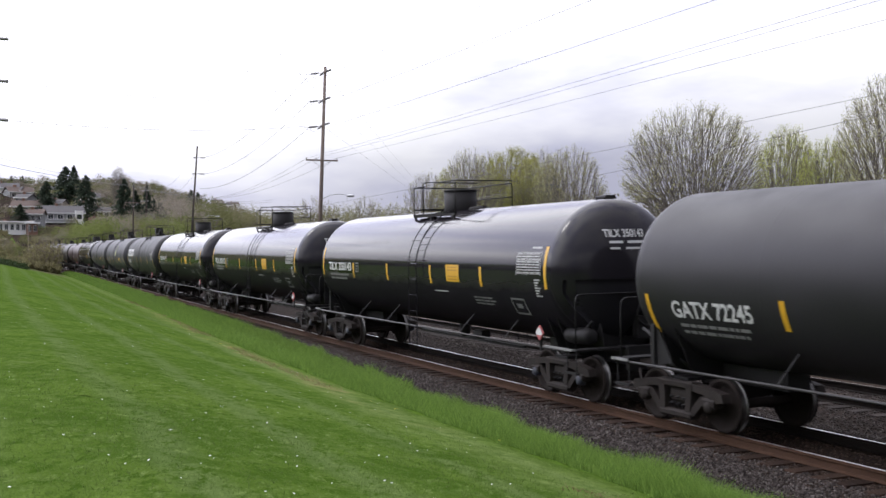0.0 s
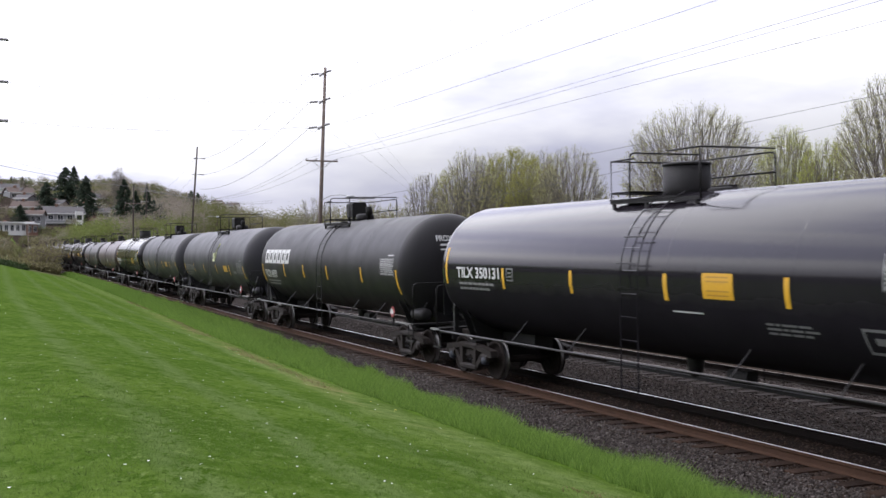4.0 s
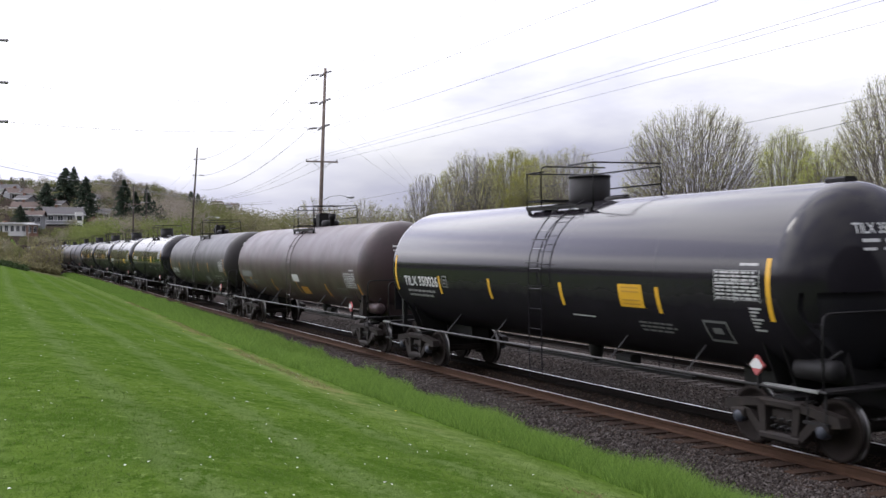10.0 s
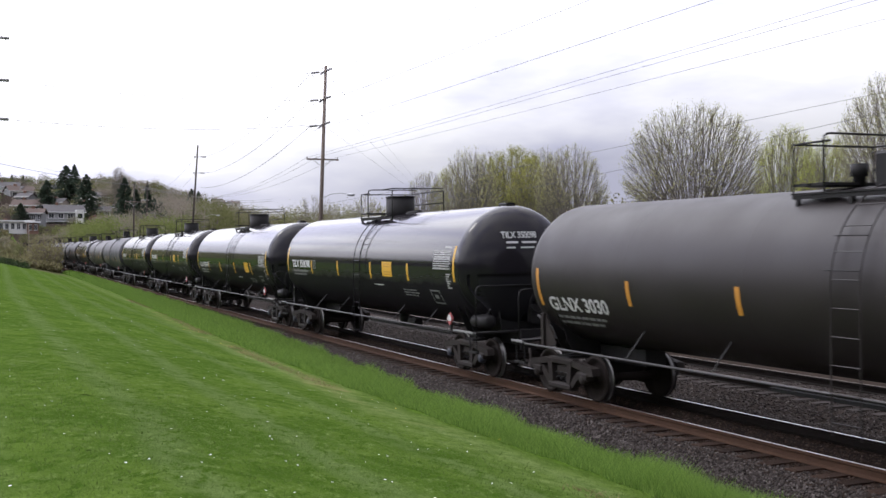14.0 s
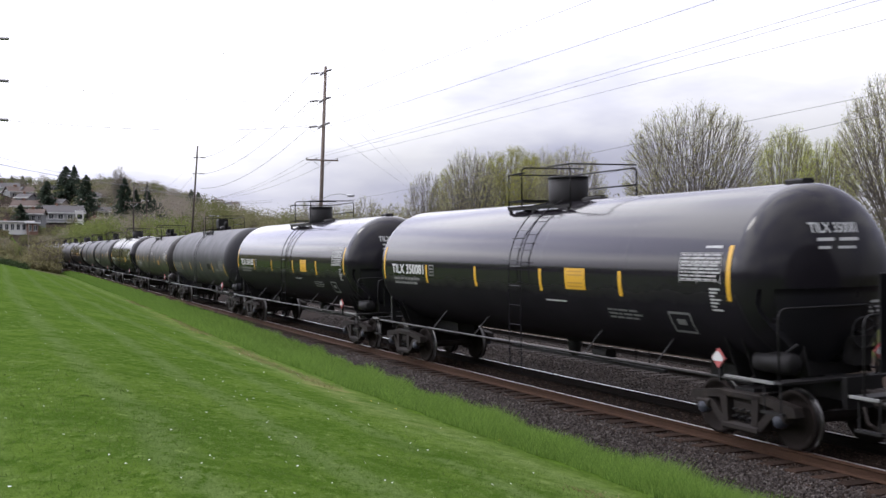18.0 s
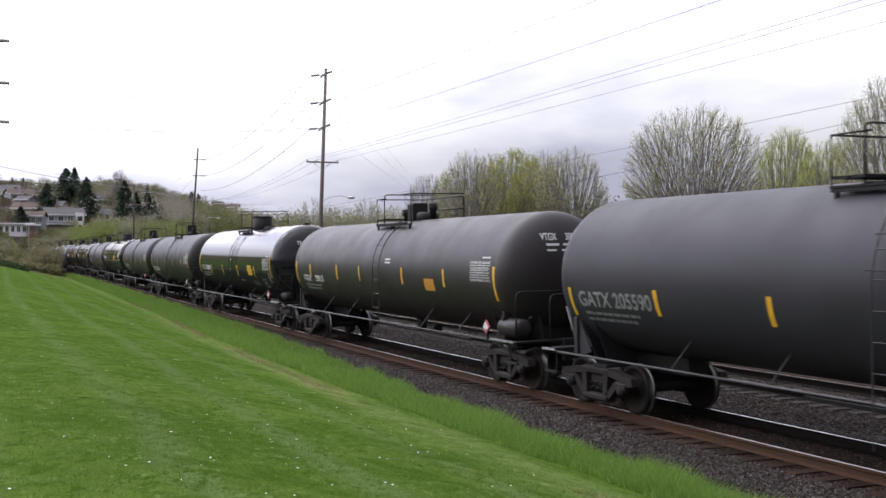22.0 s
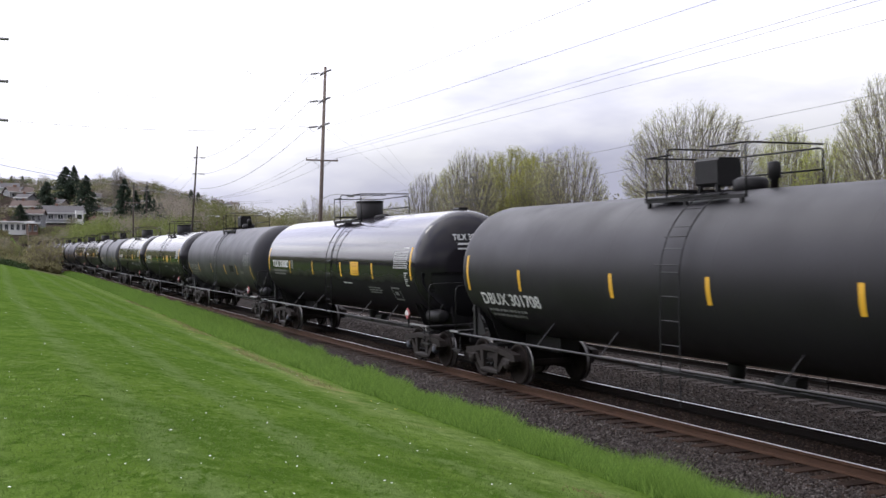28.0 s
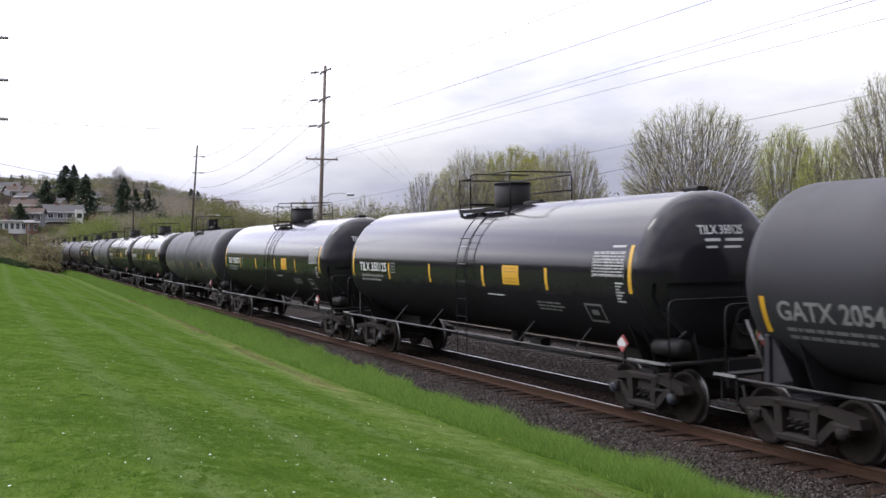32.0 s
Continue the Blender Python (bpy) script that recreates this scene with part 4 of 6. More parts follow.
def ruled(panel, x0, x1, z0, z1, r, zc):
    """Lines of small print across a warning panel."""
    lines = Shape()
    for k in (0.2, 0.38, 0.62, 0.8):
        z = z0 + (z1 - z0) * k
        patch(x0 + 0.09, x1 - 0.09, z - 0.012, z + 0.012, r, zc, lines, 0.010)
    lines.done("panel_print", material_once("ochre_lines"), panel)["kind"] = "stuff"


def mark_car(car, kind, mark, index):
    """Stripes and stencils on the lawn's side; they differ from car to car."""
    paint, half, r, zc, top = KINDS[kind]
    side = {3: "lease", -1: "first", 14: "five", 5: "grey_wide", 19: "grey_late", 17: "dark_late"}.get(index, kind)
    xs, zm, tall, where = SIDES[side]
    tape = TAPE_ORANGE if index in (7, 8) else YELLOW
    for x in xs:
        patch(x - 0.055, x + 0.055, zm - 0.225, zm + 0.225, r, zc).done("stripe", tape, car)
    for e in (-1, 1):
        patch(e * (half - 0.15) - 0.05, e * (half - 0.15) + 0.05, *tall, r, zc).done("stripe", tape, car)
    ink = FADED if kind == "grey" else WHITE
    if where:
        words, (u0, u1) = mark.split("      "), where[:2]
        for k, word in enumerate(words):               # some cars carry letters and digits wide apart
            cut = (u0, u1) if len(words) == 1 else (u0, u0 + 0.39 * (u1 - u0)) if k == 0 else (u1 - 0.40 * (u1 - u0), u1)
            lettering("reporting_mark", word, *cut, *where[2:], r, zc, GREY_INK if kind == "grey" else WHITE, car, "stencilled reporting mark")
        bars("small_stencil", small_lines(where[0] + 0.1, where[2] - 0.11, [1.75, 1.6], 0.055, 0.06, 0.16), r, zc, FADED if kind == "grey" else GREY_INK, car)
    if kind.startswith("gloss"):
        low = zm - 2.445
        box = Shape()
        u0, v0 = xs[0] + 0.16, zm - 0.02
        for q in ((0, 0.30, 0.22, 0.25), (0, 0.30, -0.03, 0), (0, 0.03, 0, 0.22), (0.27, 0.30, 0, 0.22), (0.08, 0.22, 0.05, 0.085), (0.08, 0.22, 0.13, 0.165)):
            patch(u0 + q[0], u0 + q[1], v0 + q[2], v0 + q[3], r, zc, box)
        box.done("stencil_box", FADED, car)
        px = 2.43 if kind == "gloss" else 3.38
        panel = patch(px, px + 0.74, 2.29 + low, 2.70 + low, r, zc).done("warning_panel", YELLOW, car, "yellow warning panel with unreadable lines")
        lines = Shape()
        for z in (2.64, 2.57, 2.42, 2.35):
            patch(px + 0.1, px + 0.64, z + low - 0.015, z + low + 0.012, r, zc, lines, 0.010)
        lines.done("panel_print", material_once("ochre_lines"), panel)["kind"] = "stuff"
        bars("small_stencil", [(1.55, 2.35, 2.03 + low, 2.055 + low)], r, zc, WHITE, car)
        bars("small_stencil", small_lines(3.75, 1.98 + low * 0.7, [1.0, 1.05, 0.9], 0.034, 0.036, 0.2), r, zc, FADED, car)
        frame_ = Shape()
        for q in ((5.6, 6.2, 1.98, 2.02), (5.6, 6.2, 1.66, 1.70), (5.6, 5.64, 1.70, 1.98), (6.16, 6.2, 1.70, 1.98), (5.78, 6.02, 1.80, 1.9)):
            patch(q[0], q[1], q[2] + low * 0.3, q[3] + low * 0.3, r, zc, frame_)
        frame_.done("stencil_box", FADED, car)
    elif kind == "grey":
        ochre = index in (4, 5)
        panel = patch(3.15, 3.95, 2.07, 2.35, r, zc).done("warning_panel" if ochre else "black_panel", YELLOW if ochre else BLACK_PATCH, car, "ochre warning panel" if ochre else "blank black panel")
        if ochre:
            ruled(panel, 3.15, 3.95, 2.07, 2.35, r, zc)
        bars("small_stencil", [(5.2, 5.8, 2.02, 2.12)], r, zc, FADED, car)
        if index == 4:
            scrawl = Shape()
            for k in range(3):
                pts = [(1.0 + 0.24 * k + 0.16 * math.cos(t * 1.7 + k), 2.72 + 0.02 * k + 0.20 * math.sin(t * 1.1 + 2 * k)) for t in (i * 0.36 for i in range(16))]
                scrawl.tube([skin(a, b, r, zc, 0.012) for a, b in pts], 0.022, 4)
            scrawl.tube([skin(1.35 + 0.3 * t, 2.8 + 0.5 * t, r, zc, 0.012) for t in (i / 6 for i in range(7))], 0.026, 4)
            scrawl.tube([skin(1.65 + 0.12 * math.cos(t), 3.3 + 0.08 * math.sin(t), r, zc, 0.012) for t in (i * 0.7 for i in range(10))], 0.02, 4)
            tagged(scrawl.done("graffiti", GRAFFITI, car, "pale green spray-painted scrawl"), kind="stuff")
    elif kind == "brown":
        bars("small_stencil", small_lines(-7.45, 2.24, [1.7], 0.26, 0.05, 0.5), r, zc, FADED, car)
        bars("small_stencil", small_lines(-7.3, 1.86, [2.2, 2.0], 0.06, 0.05, 0.4), r, zc, FADED, car)
        patch(0.5, 1.3, 1.96, 2.22, r, zc).done("pale_panel", WHITE, car, "dusty pale stencil panel")
        sketch = Shape()
        for q in ((5.5, 6.5, 1.84, 1.87), (5.5, 6.5, 1.56, 1.59), (5.5, 5.53, 1.59, 1.84), (5.98, 6.01, 1.59, 1.84), (6.47, 6.5, 1.59, 1.84)):
            patch(*q, r, zc, sketch)
        sketch.done("stencil_box", FADED, car)
        ruled(patch(1.15, 2.0, 1.53, 1.79, r, zc).done("warning_panel", TAPE_ORANGE, car, "ochre warning panel"), 1.15, 2.0, 1.53, 1.79, r, zc)
    elif side == "lease":
        # the owner's mark: six plain white blocks with open centres
        x = -6.88
        for k in range(6):
            block = Shape()
            for q in ((0, 0.50, 0.39, 0.52), (0, 0.50, 0.0, 0.13), (0, 0.14, 0.13, 0.39), (0.36, 0.50, 0.13, 0.39)):
                patch(x + q[0], x + q[1], 2.57 + q[2], 2.57 + q[3], r, zc, block)
            block.done("logo_block", WHITE, car)
            x += 0.575
    elif side == "five":
        ruled(patch(3.82, 4.44, 2.06, 2.36, r, zc).done("warning_panel", TAPE_ORANGE, car, "ochre warning panel"), 3.82, 4.44, 2.06, 2.36, r, zc)
        Shape().lathe([(-0.46, 0), (-0.46, 0.14), (-0.40, 0.22), (0.40, 0.22), (0.46, 0.14), (0.46, 0)], 18, "x", (half + 0.2, -1.12, 1.36)).done("air_reservoir", SLATE_PAINT, car)
        bars("small_stencil", [(1.0, 1.4, 2.82, 2.86), (1.0, 1.4, 2.73, 2.77)], r, zc, WHITE, car)
    elif side == "dark_long":
        patch(2.5, 3.3, 1.53, 1.80, r, zc).done("pale_panel", FADED, car, "dusty pale stencil panel")
        sketch = Shape()
        for q in ((5.2, 6.7, 1.84, 1.87), (5.2, 6.7, 1.57, 1.60), (5.2, 5.23, 1.60, 1.84), (5.93, 5.96, 1.60, 1.84), (6.67, 6.7, 1.60, 1.84), (5.3, 5.8, 1.70, 1.73)):
            patch(*q, r, zc, sketch)
        sketch.done("stencil_box", PRINT, car, "pale outlined stencil box")
    # data panel by the front stripe, and the small writing on the front head
    z1 = {"gloss": 3.02, "gloss_low": 2.78, "grey": 2.52, "brown": 2.38, "dark_long": 2.56}.get(side, 2.84)
    panel, pr = Shape(), random.Random(index + 40)
    for i in range(8):
        x = half - 1.34
        while x < half - 0.42:
            wide = pr.choice((0.07, 0.11, 0.16, 0.22))
            patch(x, min(x + wide, half - 0.36), z1 - 0.03 - 0.056 * i - 0.030, z1 - 0.03 - 0.056 * i, r, zc, panel)
            x += wide + 0.03
    for i in (0, 3, 8):
        patch(half - 1.36, half - 0.36, z1 - 0.03 - 0.056 * i + 0.010, z1 - 0.03 - 0.056 * i + 0.019, r, zc, panel)
    patch(half - 0.78, half - 0.36, z1 + 0.06, z1 + 0.10, r, zc, panel)
    for x in (half - 1.38, half - 0.92, half - 0.345):
        patch(x, x + 0.012, z1 - 0.50, z1 + 0.0, r, zc, panel)
    if kind.startswith("gloss"):
        for i in range(7):
            patch(half - 0.62, half - 0.36 - 0.07 * (i % 3), z1 - 0.60 - 0.055 * i, z1 - 0.57 - 0.055 * i, r, zc, panel)
    tagged(panel.done("data_panel", FADED if kind == "grey" else PRINT, car, "block of fine unreadable test data"), kind="stuff")
    head = Shape()
    depth = 0.62 * r * 0.82

    def on_head(y, z):
        q = min(((y * y) + (z - zc) ** 2) / (r * r), 0.98)
        return (half + depth * math.sqrt(1 - q) + 0.012, y, z)

    if where:
        gv, gf = glyphs(mark, 0.15 / 0.69)
        k = 0.92 / max(p[0] for p in gv)
        for cut in blocks(gv, gf):
            Shape().add([on_head(-0.60 + a * k, 3.30 + b) for a, b in gv], cut).done("reporting_mark", ink, car, "stencilled mark on the tank head")
    for y0, y1, z0, z1_ in ((-0.5, -0.2, 3.17, 3.22), (-0.1, 0.30, 3.17, 3.22), (-0.5, -0.28, 3.05, 3.09), (-0.15, 0.22, 3.05, 3.09),
                            (0.52, 0.84, 2.20, 2.24), (0.50, 0.86, 2.12, 2.15), (0.50, 0.82, 2.05, 2.08), (0.54, 0.86, 1.98, 2.01)):
        cut = []
        for i in range(5):
            y = y0 + (y1 - y0) * i / 4
            cut += [on_head(y, z0), on_head(y, z1_)]
        head.add(cut, [(2 * i, 2 * i + 2, 2 * i + 3, 2 * i + 1) for i in range(4)])
    tagged(head.done("head_stencil", ink, car), kind="stuff")


def material_once(name, made={}):
    if name not in made:
        made[name] = material(name, (0.32, 0.17, 0.02), 0.5)
    return made[name]


# the train, first car in front: kind, rear stripe's place beyond an even spacing, stencilled mark
TRAIN = [
    (-1, "charcoal", 0.1, "GATX 72245"), (0, "gloss", 0.0, "TILX 350143"), (1, "gloss", 0.0, "TILX 350112"), (2, "gloss", 0.0, "TILX 350131"), (3, "dark", -0.1, "PROX 44307"),
    (4, "grey", 0.1, "GATX 205384"), (5, "grey", 0.05, "GATX 205596"), (6, "gloss_low", -0.05, "TILX 350026"), (7, "brown", 1.0, ""), (8, "dark_long", 2.1, "GLNX 3030"),
    (9, "gloss", 2.55, "TILX 350098"), (10, "gloss_low", 2.4, "TILX 350047"), (11, "gloss", 2.35, "TILX 350081"), (12, "gloss", 2.45, "TILX 350105"), (13, "grey", 2.3, "GATX 205590"),
    (14, "dark_long", 3.2, "VTGX      30013"), (15, "gloss_low", 3.3, "TILX 350068"), (16, "dark", 3.8, "DBUX 300585"), (17, "dark", 3.42, "DBUX 301708"), (18, "gloss", 3.38, "TILX 350083"),
    (19, "grey", 3.3, "GATX 205401"), (20, "gloss", 3.1, "TILX 350125"), (21, "gloss", 3.1, "TILX 350073"), (22, "grey", 3.1, "GATX 205392"), (23, "gloss", 3.1, "TILX 350137"),
    (24, "gloss", 3.1, "TILX 350060"), (25, "grey", 3.1, "GATX 205587"), (26, "gloss", 3.1, "TILX 350019"), (27, "grey", 3.1, "GATX 205553"), (28, "grey", 3.1, "GATX 205571"), (29, "gloss", 3.1, "TILX 350044"), (30, "dark", 3.1, "DBUX 300612"),
]
SPEED, FIRST, PITCH = 11.503, 32.974, 18.101


def car_pose(index, half, extra, t):
    """Where a car stands at t seconds: carried on its two trucks along the line."""
    s = FIRST + PITCH * index + extra - (half - 0.15) - SPEED * t
    a, b = on_track(s + 7.0), on_track(s - 7.0)
    way = (b - a).normalized()
    left = Vector((0, 0, 1)).cross(way).normalized()
    up = way.cross(left)
    m = Matrix((way, left, up)).transposed().to_4x4() @ Matrix.Rotation(CANT, 4, "X")
    return Matrix.Translation((a + b) / 2) @ m


def build_train():
    first, cars = {}, []
    for index, kind, extra, mark in TRAIN:
        if kind not in first:
            first[kind] = build_car(kind)
            cars.append(first[kind])
        else:
            cars.append(copy_thing(first[kind], Matrix()))
    for car, (index, kind, extra, mark) in zip(cars, TRAIN):
        mark_car(car, kind, mark, index)
        car.matrix_basis = car_pose(index, KINDS[kind][1], extra, 0)
    return cars


train = build_train()
# ---------------------------------------------------------------- foliage
BARK = material("grey_bark", (0.11, 0.092, 0.078), 0.9, vary=0.3, grain=2, fine=30)
BARK_DARK = material("brown_twigs", (0.125, 0.10, 0.082), 0.9, vary=0.3, grain=2, fine=30)


def leaf_material(name, a, b):
    m = bpy.data.materials.new(name)
    m.use_nodes = True
    n, l = m.node_tree.nodes, m.node_tree.links
    p = n["Principled BSDF"]
    p.inputs["Roughness"].default_value = 0.7
    p.inputs["Specular IOR Level"].default_value = 0.15
    g = n.new("ShaderNodeNewGeometry")
    mix = n.new("ShaderNodeMixRGB")
    mix.inputs["Color1"].default_value, mix.inputs["Color2"].default_value = (*a, 1), (*b, 1)
    l.new(g.outputs["Random Per Island"], mix.inputs["Fac"])
    l.new(mix.outputs["Color"], p.inputs["Base Color"])
    thin, both = n.new("ShaderNodeBsdfTranslucent"), n.new("ShaderNodeMixShader")
    both.inputs["Fac"].default_value = 0.45      # thin leaves let light through
    l.new(mix.outputs["Color"], thin.inputs["Color"])
    l.new(p.outputs["BSDF"], both.inputs[1])
    l.new(thin.outputs["BSDF"], both.inputs[2])
    l.new(both.outputs["Shader"], n["Material Output"].inputs["Surface"])
    return m


LEAF_BUD = leaf_material("budding_leaves", (0.36, 0.37, 0.15), (0.50, 0.49, 0.26))
LEAF_FRESH = leaf_material("fresh_leaves", (0.33, 0.37, 0.07), (0.47, 0.49, 0.14))
# hillside tones; olive and bare brush are lightened to stand in for haze
LEAF_OLIVE = leaf_material("olive_leaves", (0.088, 0.100, 0.034), (0.145, 0.150, 0.056))
LEAF_SCRUB = leaf_material("scrub_leaves", (0.130, 0.120, 0.054), (0.195, 0.176, 0.088))
LEAF_LIME = leaf_material("lime_leaves", (0.112, 0.142, 0.036), (0.165, 0.190, 0.058))
LEAF_KHAKI = leaf_material("khaki_leaves", (0.140, 0.134, 0.068), (0.205, 0.190, 0.105))
LEAF_BROWN = leaf_material("bare_brush", (0.185, 0.162, 0.130), (0.265, 0.236, 0.190))
NEEDLE = leaf_material("dark_needles", (0.033, 0.048, 0.034), (0.062, 0.082, 0.055))
HEDGE = leaf_material("dark_hedge_leaves", (0.02, 0.035, 0.014), (0.05, 0.075, 0.025))
PLUM = leaf_material("plum_leaves", (0.12, 0.045, 0.04), (0.17, 0.075, 0.06))


def tubes(segments, n=3):
    """Vertices and faces of many tapered twigs: (points, r0, r1) each."""
    sh = Shape()
    for pts, r0, r1 in segments:
        sh.tube(pts, r0, n, r1=r1)
    return sh


def leaf_quads(places, size, rng):
    v, f = [], []
    for p in places:
        s = size * rng.uniform(0.6, 1.3)
        a = Vector((rng.gauss(0, 1), rng.gauss(0, 1), rng.gauss(0, 1))).normalized()
        b = a.cross(Vector((rng.gauss(0, 1), rng.gauss(0, 1), rng.gauss(0, 1)))).normalized()
        o = len(v)
        v += [p - a * s, p + b * s * 0.45, p + a * s, p - b * s * 0.45]
        f.append((o, o + 1, o + 2, o + 3))
    return v, f


def round_tree(height, width, seed, leaf, leaves=900, size=0.32, name="tree", low=0.2):
    """A broadleaf crown far off: trunk, forked limbs and clumps of leaves with gaps."""
    rng = random.Random(seed)
    tree = new(name)
    segs, clumps = [([(0, 0, -0.3), (0.05, 0, height * 0.35), (0, 0, height * 0.7)], 0.035 * height, 0.012 * height)], []
    for i in range(16):
        az, t = rng.uniform(0, 6.283), rng.uniform(low, 0.9)
        rad = width / 2 * math.sqrt(max(1 - ((t - 0.55) / 0.5) ** 2, 0.08)) * rng.uniform(0.55, 1.05)
        end = Vector((math.cos(az) * rad, math.sin(az) * rad, height * t + height * 0.08))
        segs.append(([(0, 0, height * max(t - 0.28, 0.1)), (end.x * 0.5, end.y * 0.5, end.z - height * 0.06), end], 0.012 * height, 0.003 * height))
        clumps.append((end, width * rng.uniform(0.10, 0.2)))
    clumps.append((Vector((0, 0, height * 0.93)), width * 0.14))
    tubes(segs, 4).done("trunk", BARK_DARK, tree)
    places = []
    for k in range(leaves):
        c, w = clumps[rng.randrange(len(clumps))]
        places.append(c + Vector((rng.gauss(0, w), rng.gauss(0, w), rng.gauss(0, w * 0.8))))
    v, f = leaf_quads(places, size, rng)
    tagged(Shape().add(v, f).done("crown", leaf, tree), kind="stuff")
    return tree


def fir(height, width, seed, name="conifer"):
    rng = random.Random(seed)
    tree = new(name)
    Shape().tube([(0, 0, -0.4), (0, 0, height * 0.5), (0, 0, height)], 0.018 * height, 6, r1=0.02).done("trunk", BARK_DARK, tree)
    places = []
    for b in range(150):
        t = (b + rng.random()) / 150
        a = rng.uniform(0, 6.283)
        reach = width / 2 * (1 - t) ** 0.7 * rng.uniform(0.55, 1.12) + 0.15
        for k in range(30):
            u = rng.random() ** 0.6
            sway = rng.gauss(0, 0.06) * reach
            places.append(Vector((math.cos(a) * reach * u - math.sin(a) * sway, math.sin(a) * reach * u + math.cos(a) * sway, height * (0.06 + 0.93 * t) - reach * 0.25 * u * u + rng.gauss(0, 0.012) * height)))
    v, f = leaf_quads(places, 0.026 * height, rng)
    tagged(Shape().add(v, f).done("needle_crown", NEEDLE, tree), kind="stuff")
    return tree


FOCAL = 1866.7


def spot(px, d):
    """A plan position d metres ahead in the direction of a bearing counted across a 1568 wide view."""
    return (px - 784) / FOCAL * d, d


SAMPLES = [(s * 2.0, on_track(s * 2.0)) for s in range(-60, 375)]


def level(x, y):
    """The ground's height under a plan position."""
    best = min(SAMPLES, key=lambda k: (k[1].x - x) ** 2 + (k[1].y - y) ** 2)
    h = heading(best[0])
    lat = -((x - best[1].x) * math.cos(h) + (y - best[1].y) * math.sin(h))
    return ground_z(best[0], lat)


def top_z(py, d):
    return EYE[2] + (441.5 - py) / FOCAL * d


def plant(tree, x, y, turn=0.0, scale=1.0):
    tree.matrix_basis = Matrix.Translation((x, y, level(x, y) - 0.05)) @ Matrix.Rotation(turn, 4, "Z") @ Matrix.Scale(scale, 4)
    return tree


def dome_tree(height, width, seed, leaf, buds, limbs=60, forks=5, bud=0.05, name="tree", leafy=0.0):
    """A street tree in spring: a short trunk, many limbs that fan out to a smooth dome, forked branches, fine twigs and buds.
    leafy: the share of buds that sit inside the crown as well as at its rim."""
    rng = random.Random(seed)
    tree = new(name)
    th, zc = height * 0.27, height * 0.66
    rise = height - zc

    def rim(az, el, grow):
        side = max(math.cos(el), 0.0) ** 0.82 * width / 2 * grow * (1.0 if el > 0 else 1.0 + 0.15 * math.sin(el))
        return Vector((math.cos(az) * side, math.sin(az) * side, zc + math.sin(el) * (rise if el > 0 else rise * 0.75) * grow))

    def bow(a, b, steps, out):
        bend = a.lerp(b, 0.5) + Vector(((b.x - a.x) * out, (b.y - a.y) * out, -abs(b.z - a.z) * out * 0.5))
        return [a * (1 - t) ** 2 + bend * 2 * t * (1 - t) + b * t * t for t in (k / steps for k in range(steps + 1))]

    heavy = [([(0, 0, -0.1), (0.03, 0.02, th * 0.5), (0, 0, th * 1.1)], 0.25, 0.2)]
    fine, tips, az = [], [], rng.uniform(0, 6)
    for i in range(limbs):
        az += 2.39996
        u = (i + 0.5) / limbs
        el = math.asin(1 - 1.38 * u)
        root = Vector((rng.uniform(-0.16, 0.16), rng.uniform(-0.16, 0.16), th * rng.uniform(0.8, 1.1)))
        pts = bow(root, rim(az, el, rng.uniform(0.84, 0.98)), 6, -0.04)
        pts = [pts[0]] + [q + Vector((rng.gauss(0, 0.04), rng.gauss(0, 0.04), rng.gauss(0, 0.03))) for q in pts[1:]]
        thick = rng.uniform(0.75, 1.25)
        heavy.append((pts, 0.036 * thick, 0.007))
        ways = [pts[3:]]
        for k in range(forks):
            t = rng.uniform(0.38, 0.84)
            j = int(t * 6)
            base = pts[j].lerp(pts[j + 1], t * 6 - j)
            goal = rim(az + rng.gauss(0, 0.42) / max(math.cos(el), 0.35), min(el + rng.gauss(-0.03, 0.24), 1.5), rng.uniform(0.82, 1.0))
            branch = bow(base, goal, 4, -0.03)
            fine.append((branch, 0.020 * thick, 0.005))
            ways.append(branch[1:])
        for way in ways:
            for k in range(7):
                j = len(way) - 2 - (k % 2 if len(way) > 2 else 0)
                base = way[j].lerp(way[j + 1], rng.random())
                d = ((way[-1] - way[-2]).normalized() * 0.5 + (base - Vector((0, 0, height * 0.40))).normalized() * 0.7 + Vector((rng.gauss(0, 0.34), rng.gauss(0, 0.34), rng.gauss(0, 0.30)))).normalized()
                end = base + d * height * rng.uniform(0.04, 0.085)
                for shrink in range(4):
                    q = Vector((end.x / (width / 2), end.y / (width / 2), max(end.z - zc, 0) / rise)).length
                    if q < rng.uniform(1.0, 1.08):
                        break
                    end = base.lerp(end, 0.7)
                fine.append(([base, end], 0.0085, 0.004))
                tips += [end, base.lerp(end, 0.6)] + ([base] if rng.random() < leafy else [])
            tips.append(way[-1])
    tubes(heavy, 5).done("trunk", BARK_LIMB, tree)
    tagged(tubes(fine, 3).done("twig_crown", BARK_LIMB, tree), kind="stuff")
    places = []
    for k in range(buds):
        p = tips[rng.randrange(len(tips))]
        places.append(p + Vector((rng.gauss(0, 1), rng.gauss(0, 1), rng.gauss(0, 1))) * 0.09)
    v, f = leaf_quads(places, bud, rng)
    tagged(Shape().add(v, f).done("crown", leaf, tree), kind="stuff")
    return tree


BARK_LIMB = material("dark_grey_limbs", (0.14, 0.122, 0.105), 0.9, vary=0.3, grain=2, fine=30)
LEAF_YOUNG = leaf_material("young_yellow_leaves", (0.24, 0.25, 0.052), (0.36, 0.35, 0.10))
